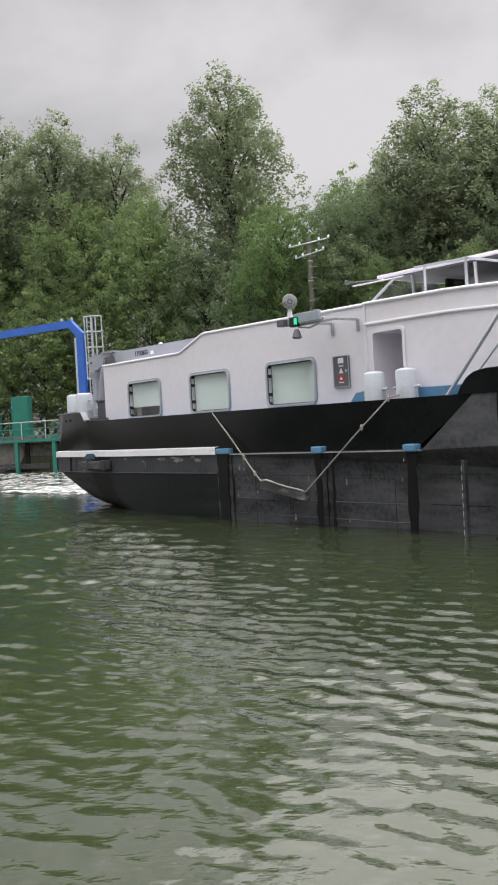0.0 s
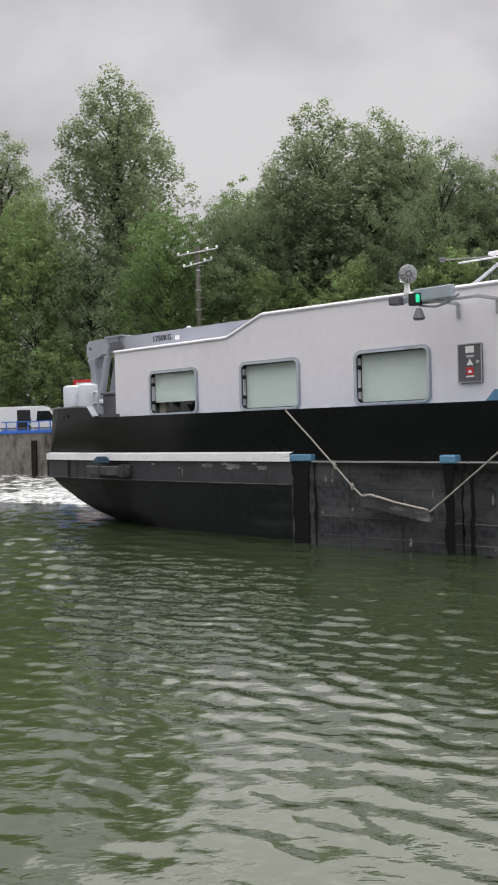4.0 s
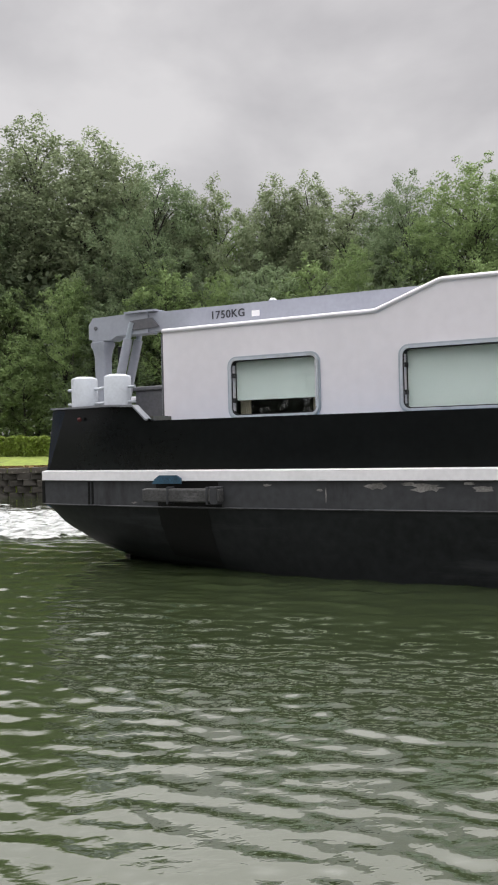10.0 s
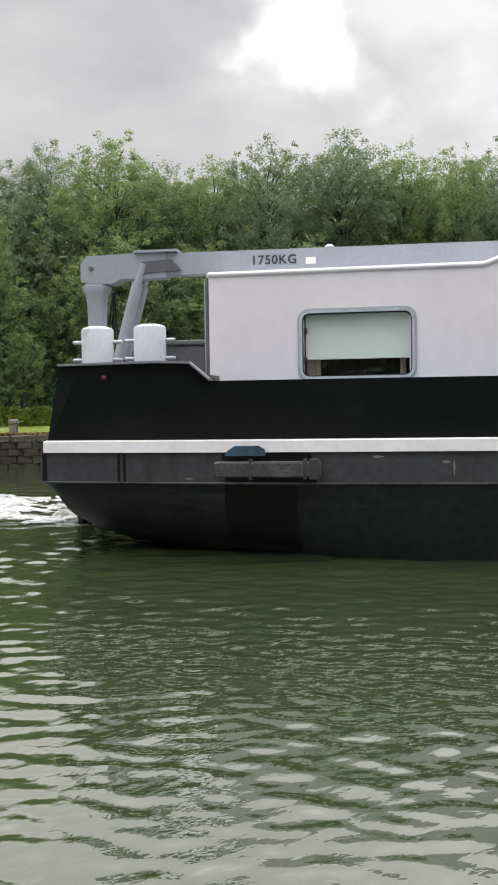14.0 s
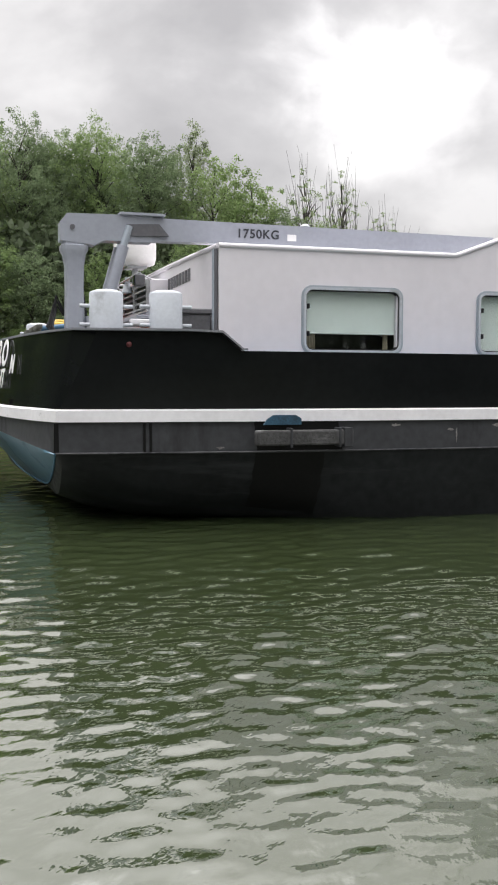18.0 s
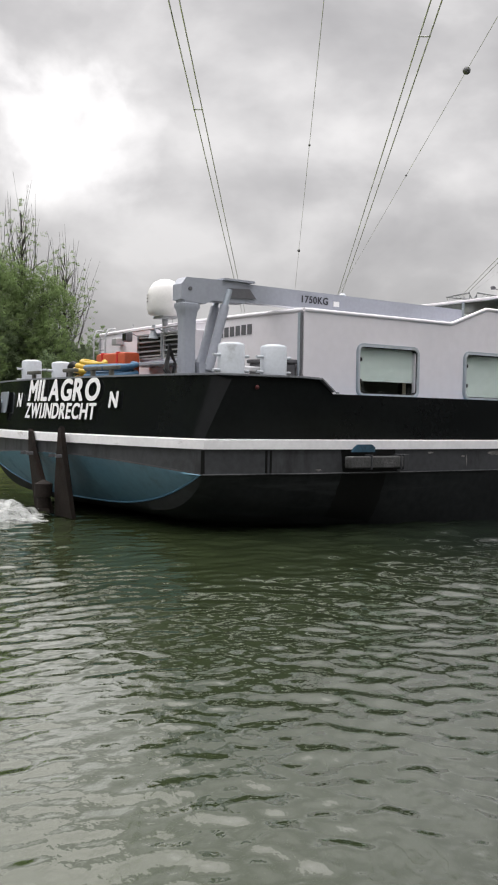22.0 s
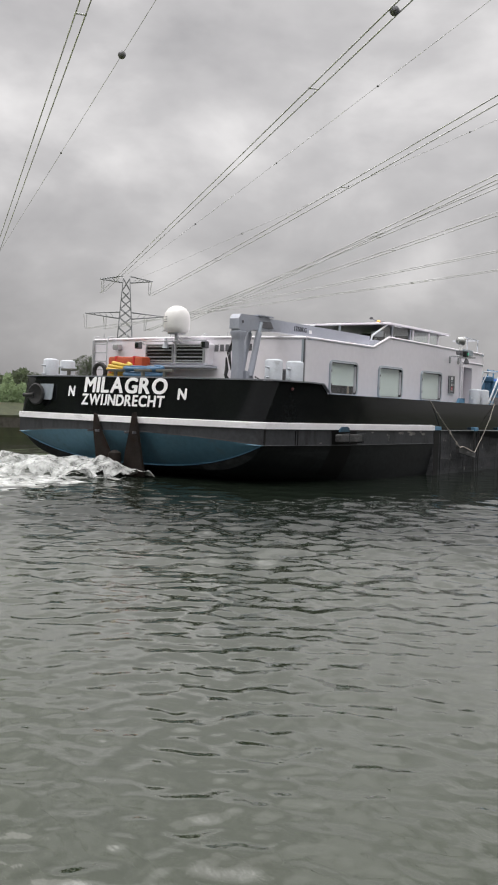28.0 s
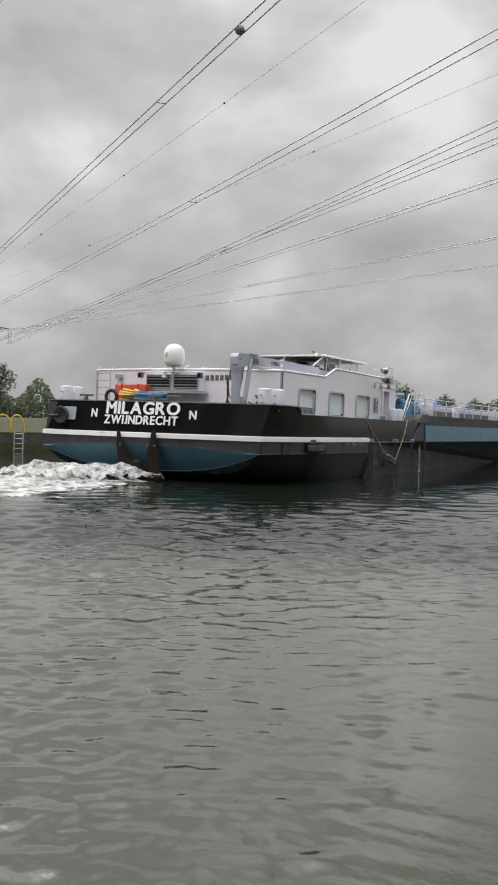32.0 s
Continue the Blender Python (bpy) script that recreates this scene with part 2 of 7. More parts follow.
TIMBER = mat("weathered_fender_timber", (0.055, 0.055, 0.055), 0.85, vary=0.4, scale=3, dirt=(0.2, 0.2, 0.2), dirt_amount=0.25, dirt_scale=(1, 3, 3), bump=0.4, bscale=25)
BLIND = mat("pale_green_blind", (0.80, 0.88, 0.84), 0.7, vary=0.05, scale=2, bump=0.03, bscale=90)
CURTAIN = mat("beige_curtain", (0.42, 0.37, 0.28), 0.9, vary=0.15)
# near-black: painted shade in openings and rooms, also dark fittings
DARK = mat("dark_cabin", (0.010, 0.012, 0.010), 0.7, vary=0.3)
ROPE = mat("pale_rope", (0.36, 0.33, 0.29), 0.9, vary=0.2, scale=30, bump=0.5, bscale=120)
LETTER = mat("white_letter_paint", (0.80, 0.80, 0.80), 0.5, vary=0.03)
INK = mat("dark_lettering", (0.03, 0.032, 0.04), 0.5, vary=0.1)
ORANGE = mat("orange_raft_cover", (0.42, 0.07, 0.022), 0.55, vary=0.15, bump=0.15, bscale=14)
YELLOW = mat("yellow_hose", (0.50, 0.33, 0.03), 0.5, vary=0.12)
HOSEBLUE = mat("blue_hose", (0.035, 0.11, 0.20), 0.55, vary=0.25)
DOMEW = mat("white_dome_plastic", (0.72, 0.71, 0.69), 0.4, vary=0.05, spec=0.4)
RED = mat("red_paint", (0.55, 0.03, 0.03), 0.45, vary=0.1)
BRASS = mat("brown_deckpost", (0.10, 0.10, 0.085), 0.6, vary=0.2)
LOCKBLUE = mat("lock_blue_paint", (0.035, 0.14, 0.55), 0.5, vary=0.12, scale=1.5)
LOCKGREEN = mat("lock_green_paint", (0.018, 0.19, 0.14), 0.55, vary=0.12)
CONC = mat("stained_concrete", (0.20, 0.185, 0.165), 0.9, vary=0.25, scale=0.5, dirt=(0.05, 0.042, 0.03), dirt_amount=0.45, dirt_scale=(1, 1, 0.3), bump=0.4, bscale=8)
COPE = mat("lichened_coping_stone", (0.100, 0.090, 0.075), 0.9, vary=0.4, scale=1.2, per_object=0.4, dirt=(0.30, 0.28, 0.24), dirt_amount=0.22, dirt_scale=(5, 5, 5), bump=0.5, bscale=9)
WALLSTONE = mat("dark_wet_quay_stone", (0.060, 0.054, 0.044), 0.7, vary=0.45, scale=0.8, per_object=0.5, dirt=(0.020, 0.022, 0.013), dirt_amount=0.45, bump=0.6, bscale=7)
DRYGRASS = mat("dry_grass_edge", (0.24, 0.155, 0.055), 0.9, vary=0.4, scale=0.5, per_island=1.2)
DULLRED = mat("dull_red_plastic", (0.07, 0.008, 0.009), 0.6, vary=0.1)
FARLEAF = mat("far_leaves", (0.085, 0.108, 0.060), 0.7, vary=0.45, scale=0.12, per_island=1.4, leaf=0.45)
PALEBARK = mat("pale_smooth_bark", (0.20, 0.19, 0.165), 0.85, vary=0.35, scale=1.5, bump=0.4, bscale=10)
GRASS = mat("mown_grass", (0.19, 0.24, 0.045), 0.9, vary=0.3, scale=0.4, dirt=(0.12, 0.12, 0.05), dirt_amount=0.2, bump=0.5, bscale=6)
ROUGH = mat("rough_bank_grass", (0.036, 0.043, 0.018), 0.95, vary=0.4, scale=0.3, dirt=(0.052, 0.046, 0.024), dirt_amount=0.3, bump=0.6, bscale=3)
HEDGE = mat("hedge_leaves", (0.195, 0.265, 0.042), 0.7, vary=0.45, scale=1.2, per_island=1.3, leaf=0.3)
WOODPOLE = mat("weathered_pole", (0.17, 0.155, 0.135), 0.85, vary=0.25, scale=2, bump=0.3, bscale=18)
BARK = mat("tree_bark", (0.055, 0.050, 0.042), 0.9, vary=0.3, scale=2, bump=0.6, bscale=8)
LEAF_A = mat("poplar_leaves", (0.272, 0.325, 0.190), 0.85, vary=0.32, scale=0.25, spec=0.15, per_island=0.5, leaf=0.42)
LEAF_B = mat("ash_leaves", (0.246, 0.335, 0.140), 0.85, vary=0.34, scale=0.25, spec=0.15, per_island=0.5, leaf=0.42)
LEAF_C = mat("dark_leaves", (0.216, 0.284, 0.155), 0.85, vary=0.34, scale=0.25, spec=0.15, per_island=0.5, leaf=0.42)
LEAF_E = mat("deep_green_leaves", (0.170, 0.265, 0.095), 0.85, vary=0.34, scale=0.25, spec=0.15, per_island=0.5, leaf=0.42)
# darker than the other leaves: the wood's inner shade put into the colour
LEAF_SHADE = mat("understorey_leaves", (0.165, 0.210, 0.120), 0.65, vary=0.45, scale=0.15, per_island=1.0, leaf=0.55)
# leaves that stay out of view, kept very dark for the hull's reflections
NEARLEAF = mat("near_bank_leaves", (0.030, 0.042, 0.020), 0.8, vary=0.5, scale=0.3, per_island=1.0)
PYLON = mat("galvanised_lattice", (0.22, 0.23, 0.24), 0.6, metal=0.3, vary=0.1)
CABLE = mat("conductor_cable", (0.52, 0.525, 0.53), 0.5, vary=0.1)
FOAM = mat("white_wash_foam", (0.52, 0.535, 0.52), 0.8, vary=0.12, scale=3, bump=0.15, bscale=14, dirt=(0.36, 0.385, 0.35), dirt_amount=0.4)


def lacy(m, scale, lo, hi):
    """Opens fine holes through a froth."""
    n, ln = m.node_tree.nodes, m.node_tree.links
    tc = n.new("ShaderNodeTexCoord")
    nz = n.new("ShaderNodeTexNoise")
    nz.inputs["Scale"].default_value, nz.inputs["Detail"].default_value, nz.inputs["Roughness"].default_value = scale, 6.0, 0.65
    ln.new(tc.outputs["Object"], nz.inputs[0])
    r = n.new("ShaderNodeMapRange")
    r.inputs[1].default_value, r.inputs[2].default_value = lo, hi
    ln.new(nz.outputs[0], r.inputs[0])
    tr = n.new("ShaderNodeBsdfTransparent")
    mx = n.new("ShaderNodeMixShader")
    ln.new(r.outputs[0], mx.inputs[0])
    ln.new(tr.outputs[0], mx.inputs[1])
    ln.new(n["Principled BSDF"].outputs[0], mx.inputs[2])
    ln.new(mx.outputs[0], n["Material Output"].inputs[0])
    return m


lacy(FOAM, 4.0, 0.28, 0.64)
SPRAY = lacy(mat("broken_white_water", (0.50, 0.515, 0.50), 0.9, vary=0.08, scale=5, bump=0.12, bscale=12), 5.0, 0.26, 0.72)
THIN = lacy(mat("thin_wash_foam", (0.46, 0.475, 0.45), 0.7, vary=0.2, scale=3, bump=0.5, bscale=18), 2.2, 0.42, 0.64)
VANWHITE = mat("white_van_paint", (0.75, 0.76, 0.78), 0.3, vary=0.03)


def glass_mat():
    m = mat("dark_window_glass", (0.015, 0.018, 0.018), 0.03, vary=0.1, spec=0.6)
    return m


GLASS = glass_mat()


def clear_glass():
    m = bpy.data.materials.new("clear_pane")
    m.use_nodes = True
    n, ln = m.node_tree.nodes, m.node_tree.links
    bs = n["Principled BSDF"]
    bs.inputs["Base Color"].default_value = (0.93, 0.96, 0.95, 1)
    bs.inputs["Roughness"].default_value, bs.inputs["IOR"].default_value = 0.01, 1.45
    bs.inputs["Transmission Weight"].default_value = 1.0
    return m


PANE = clear_glass()


def lamp_mat(name, col, strength):
    m = bpy.data.materials.new(name)
    m.use_nodes = True
    bs = m.node_tree.nodes["Principled BSDF"]
    bs.inputs["Base Color"].default_value = (*col, 1)
    bs.inputs["Emission Color"].default_value, bs.inputs["Emission Strength"].default_value = (*col, 1), strength
    return m


GREENLAMP = lamp_mat("green_sidelight", (0.01, 0.55, 0.27), 0.7)
BRACKET = mat("blue_black_bracket", (0.025, 0.075, 0.12), 0.45, vary=0.5, scale=6)
AMBER = lamp_mat("amber_lamp", (1.0, 0.5, 0.08), 1.2)


def water_mat():
    m = bpy.data.materials.new("canal_water")
    m.use_nodes = True
    n, ln = m.node_tree.nodes, m.node_tree.links
    bs = n["Principled BSDF"]
    tc = n.new("ShaderNodeTexCoord")
    nz = n.new("ShaderNodeTexNoise")
    nz.inputs["Scale"].default_value, nz.inputs["Detail"].default_value = 0.12, 3.0
    ln.new(tc.outputs["Object"], nz.inputs[0])
    ramp = n.new("ShaderNodeValToRGB")
    ramp.color_ramp.elements[0].position, ramp.color_ramp.elements[0].color = 0.35, (0.026, 0.036, 0.014, 1)
    ramp.color_ramp.elements[1].position, ramp.color_ramp.elements[1].color = 0.7, (0.034, 0.046, 0.020, 1)
    ln.new(nz.outputs[0], ramp.inputs[0])
    bs.inputs["Roughness"].default_value, bs.inputs["IOR"].default_value = 0.03, 1.65
    bs.inputs["Coat Weight"].default_value, bs.inputs["Coat Roughness"].default_value = 0.45, 0.03
    mp = n.new("ShaderNodeMapping")
    mp.inputs["Rotation"].default_value = (0, 0, radians(38))
    mp.inputs["Scale"].default_value = (0.6, 1.0, 1.0)
    ln.new(tc.outputs["Object"], mp.inputs[0])
    n2 = n.new("ShaderNodeTexNoise")
    n2.inputs["Scale"].default_value, n2.inputs["Detail"].default_value = 13.0, 3.0
    ln.new(mp.outputs[0], n2.inputs[0])
    b = n.new("ShaderNodeBump")
    b.inputs["Strength"].default_value, b.inputs["Distance"].default_value = 0.4, 0.010
    ln.new(n2.outputs[0], b.inputs["Height"])
    # the lower reach lies open and has a smoother skin
    sx = n.new("ShaderNodeSeparateXYZ")
    ln.new(tc.outputs["Object"], sx.inputs[0])
    at = n.new("ShaderNodeMath")
    at.operation = "ARCTAN2"
    ln.new(sx.outputs[0], at.inputs[0])
    ln.new(sx.outputs[1], at.inputs[1])
    rg = n.new("ShaderNodeMapRange")
    for i, v in ((1, radians(82)), (2, radians(104)), (3, 0.36), (4, 0.30)):
        rg.inputs[i].default_value = v
    ln.new(at.outputs[0], rg.inputs[0])
    # lower reach farther out: less reflective, weaker bump, colour darkened for the hull's reflection
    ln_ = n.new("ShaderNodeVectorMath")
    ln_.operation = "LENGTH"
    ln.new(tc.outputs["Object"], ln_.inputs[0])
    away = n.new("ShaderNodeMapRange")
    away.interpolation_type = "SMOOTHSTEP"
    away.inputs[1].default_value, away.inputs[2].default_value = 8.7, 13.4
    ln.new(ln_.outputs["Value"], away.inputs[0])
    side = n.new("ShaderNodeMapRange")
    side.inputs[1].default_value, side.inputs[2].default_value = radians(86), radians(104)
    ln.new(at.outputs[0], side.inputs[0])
    far_reach = n.new("ShaderNodeMath")
    far_reach.operation = "MULTIPLY"
    ln.new(away.outputs[0], far_reach.inputs[0])
    ln.new(side.outputs[0], far_reach.inputs[1])

    def by_far_reach(a, b_, to):
        r = n.new("ShaderNodeMapRange")
        r.inputs[3].default_value, r.inputs[4].default_value = a, b_
        ln.new(far_reach.outputs[0], r.inputs[0])
        if to:
            ln.new(r.outputs[0], to)
        return r.outputs[0]
    by_far_reach(1.65, 1.33, bs.inputs["IOR"])
    by_far_reach(0.45, 0.0, bs.inputs["Coat Weight"])
    st = n.new("ShaderNodeMath")
    st.operation = "ADD"
    ln.new(rg.outputs[0], st.inputs[0])
    ln.new(by_far_reach(0.0, -0.10, None), st.inputs[1])
    ln.new(st.outputs[0], b.inputs["Strength"])
    # darker water colour by bearing, standing in for the dim reflections there
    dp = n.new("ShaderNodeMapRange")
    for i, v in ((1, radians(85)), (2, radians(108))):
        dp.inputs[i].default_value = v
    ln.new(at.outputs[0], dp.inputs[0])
    dim_tone = n.new("ShaderNodeMix")
    dim_tone.data_type = "RGBA"
    dim_tone.inputs[7].default_value = (0.0235, 0.0315, 0.0160, 1)
    ln.new(dp.outputs[0], dim_tone.inputs[0])
    ln.new(ramp.outputs[0], dim_tone.inputs[6])
    # near-black painted in where the vessel's dark reflection falls
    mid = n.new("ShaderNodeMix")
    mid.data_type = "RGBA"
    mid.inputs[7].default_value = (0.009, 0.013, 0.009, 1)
    ln.new(far_reach.outputs[0], mid.inputs[0])
    ln.new(dim_tone.outputs[2], mid.inputs[6])
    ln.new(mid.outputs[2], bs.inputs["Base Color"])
    ln.new(b.outputs[0], bs.inputs["Normal"])
    ln.new(b.outputs[0], bs.inputs["Coat Normal"])
    return m


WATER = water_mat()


# ---- builders ----
def empty(name, m=None):
    ob = new(name)
    ob.empty_display_size = 0.2
    if m is not None:
        ob.matrix_world = m
    return ob


def finish(bm, name, material):
    bmesh.ops.recalc_face_normals(bm, faces=bm.faces)
    me = bpy.data.meshes.new(name)
    bm.to_mesh(me)
    bm.free()
    me.materials.append(material)
    return me


def smooth(me, angle=40):
    me.polygons.foreach_set("use_smooth", [True] * len(me.polygons))
    me.set_sharp_from_angle(angle=radians(angle))
    return me


def part(name, bm, material, parent=None, label="", m=None, soft=0):
    """Links a bmesh as one mesh object under a thing or a part."""
    me = finish(bm, name, material)
    if soft:
        smooth(me, soft)
    ob = new(name, me)
    if parent is not None:
        ob.parent = parent
    if m is not None:
        ob.matrix_basis = m
    return tagged(ob, label) if label else ob


def B():
    return bmesh.new()


def box(bm, x0, x1, y0, y1, z0, z1, bevel=0.0, m=None):
    r = bmesh.ops.create_cube(bm, size=1, matrix=Matrix.Translation(((x0 + x1) / 2, (y0 + y1) / 2, (z0 + z1) / 2)) @ Matrix.Diagonal((x1 - x0, y1 - y0, z1 - z0, 1)))
    vs = r["verts"]
    if bevel:
        es = list({e for v in vs for e in v.link_edges})
        g = bmesh.ops.bevel(bm, geom=es, offset=bevel, segments=2, affect="EDGES", profile=0.5)
        vs = list({v for f in g["faces"] for v in f.verts} | {v for v in vs if v.is_valid})
    if m is not None:
        bmesh.ops.transform(bm, matrix=m, verts=[v for v in vs if v.is_valid])
    return bm


def tube(bm, pts, r=0.02, seg=8, r2=None):
    """A round bar along a line of points; r2 is its radius at the far end."""
    pts = [Vector(p) for p in pts]
    rings = []
    for i, p in enumerate(pts):
        d = (pts[min(i + 1, len(pts) - 1)] - pts[max(i - 1, 0)]).normalized()
        q = d.to_track_quat("Z", "Y")
        rr = r if r2 is None else r + (r2 - r) * i / (len(pts) - 1)
        rings.append([bm.verts.new(p + q @ Vector((rr * math.cos(a), rr * math.sin(a), 0))) for a in [2 * math.pi * k / seg for k in range(seg)]])
    for a, b in zip(rings, rings[1:]):
        for k in range(seg):
            bm.faces.new((a[k], a[(k + 1) % seg], b[(k + 1) % seg], b[k]))
    bm.faces.new(rings[0][::-1])
    bm.faces.new(rings[-1])
    return bm


def lathe(bm, prof, seg=28, m=None):
    """A turned body from a profile of (radius, height)."""
    rings = [[bm.verts.new((r * math.cos(2 * math.pi * k / seg), r * math.sin(2 * math.pi * k / seg), z)) for k in range(seg)] for r, z in prof]
    vs = [v for g in rings for v in g]
    for a, b in zip(rings, rings[1:]):
        for k in range(seg):
            bm.faces.new((a[k], a[(k + 1) % seg], b[(k + 1) % seg], b[k]))
    bm.faces.new(rings[0][::-1])
    bm.faces.new(rings[-1])
    if m is not None:
        bmesh.ops.transform(bm, matrix=m, verts=vs)
    return bm


def slab(bm, outline, depth, to3):
    """A polygon (u, v) given thickness; to3(u, v, w) places it."""
    a = [bm.verts.new(to3(u, v, 0)) for u, v in outline]
    b = [bm.verts.new(to3(u, v, depth)) for u, v in outline]
    bm.faces.new(a)
    bm.faces.new(b[::-1])
    for i in range(len(a)):
        j = (i + 1) % len(a)
        bm.faces.new((a[i], b[i], b[j], a[j]))
    return bm


def round_rect(x0, x1, z0, z1, r, n=6):
    pts = []
    for cx, cz, s in ((x1 - r, z1 - r, 0), (x0 + r, z1 - r, 90), (x0 + r, z0 + r, 180), (x1 - r, z0 + r, 270)):
        for k in range(n + 1):
            a = radians(s + 90 * k / n)
            pts.append((cx + r * math.cos(a), cz + r * math.sin(a)))
    return pts


def ring(bm, outer, inner, depth, to3):
    """A flat frame between two outlines of equal count, given thickness."""
    n = len(outer)
    L = [[bm.verts.new(to3(u, v, w)) for u, v in o] for o in (outer, inner) for w in (0, depth)]
    oa, ob_, ia, ib = L
    for i in range(n):
        j = (i + 1) % n
        bm.faces.new((oa[i], oa[j], ia[j], ia[i]))
        bm.faces.new((ob_[i], ib[i], ib[j], ob_[j]))
        bm.faces.new((oa[i], ob_[i], ob_[j], oa[j]))
        bm.faces.new((ia[i], ia[j], ib[j], ib[i]))
    return bm


def loft(bm, rows, closed=False):
    """A skin through rows of points of equal count."""
    V = [[bm.verts.new(p) for p in r] for r in rows]
    n = len(V[0])
    for a, b in zip(V, V[1:]):
        for i in range(n if closed else n - 1):
            j = (i + 1) % n
            bm.faces.new((a[i], a[j], b[j], b[i]))
    return bm


def letters(text, size, offset=0.0, align="CENTER", spacing=1.0):
    """The built-in font as a plain mesh in the xy plane."""
    c = bpy.data.curves.new("letters", "FONT")
    c.body, c.size, c.extrude, c.offset, c.align_x, c.align_y = text, size, 0.004, offset, align, "BOTTOM_BASELINE"
    c.space_character = spacing
    ob = new("letters", c)
    me = bpy.data.meshes.new_from_object(ob.evaluated_get(bpy.context.evaluated_depsgraph_get()))
    bpy.data.objects.remove(ob)
    return me


def word(text, size, bold):
    """A line of upright capitals of one height, thickened by a few shifted copies."""
    verts, faces, at = [], [], 0.0
    for ch in text:
        me = letters(ch, size, 0.0, "LEFT")
        co = [v.co.copy() for v in me.vertices]
        x0, x1, y0, y1 = min(c.x for c in co), max(c.x for c in co), min(c.y for c in co), max(c.y for c in co)
        for k, (dx, dy) in enumerate(((0, 0), (bold, 0), (bold * 0.5, bold * 0.35), (bold * 0.5, -bold * 0.35), (bold * 0.25, bold * 0.35), (bold * 0.75, -bold * 0.35), (bold * 0.75, bold * 0.35), (bold * 0.25, -bold * 0.35))):
            n0 = len(verts)
            verts += [(at + c.x - x0 + dx, (c.y - y0) * 0.73 * size / (y1 - y0) + dy, c.z + 0.0006 * k) for c in co]
            faces += [[n0 + i for i in f.vertices] for f in me.polygons]
        at += x1 - x0 + bold + (0.075 if ch != "I" else 0.085) * size
    w = max(v[0] for v in verts)
    me = bpy.data.meshes.new("word")
    me.from_pydata([(x - w / 2, y, z) for x, y, z in verts], [], faces)
    return me


# ---- the vessel; x forward, y to port, z up from the waterline ----
ship = tagged(empty("cargo_barge"), "black and white cargo barge with grey deck crane, under way", "barge")
SIDE = -3.30                       # starboard face of the deckhouse


def lerp(x, xs, ys):
    return float(np.interp(x, xs, ys))


def breadth(x):
    return lerp(x, (-3.0, -2.0, -1.0, 0.5, 2.0, 4.2), (3.60, 3.76, 3.89, 4.00, 4.04, 4.05))


def skew(x, y):
    """The transom stands slightly askew, farther aft to port."""
    return -0.055 * max(0.0, y + 1.0) * lerp(x, (-3.0, -1.4), (1, 0))


def outline(z, off=0.0, fwd=4.2, lean=0.0):
    """The plan of the stern at one height, from starboard forward round the transom to port forward."""
    xs = [x for x in (10.15, 9.0, 8.0, 7.0, 6.0, 5.0, 4.2, 3.4, 2.6, 1.8, 1.0, 0.5, 0.0, -0.5, -0.9, -0.95, -1.2, -1.6, -2.0, -2.4, -2.7, -3.0) if x < fwd - 0.01]
    xs = [fwd] + xs
    st = [(x + lean * lerp(x, (-3, -1), (1, 0)), -(breadth(x) + off), z) for x in xs]
    tr = []
    for k in range(1, 16):
        y = -3.6 + 7.2 * k / 16
        tr.append((-3.0 - off - 0.5 * (1 - (y / 3.6) ** 2) + lean, y * (1 + off / 3.6), z))
    return [(x + skew(x, y), y, z_) for x, y, z_ in st + tr + [(x, -y, z_) for x, y, z_ in reversed(st)]]


def bulwark_top(x):
    return lerp(x, (-4, -1.2, -0.95, 10.4), (2.40, 2.40, 2.19, 2.15))


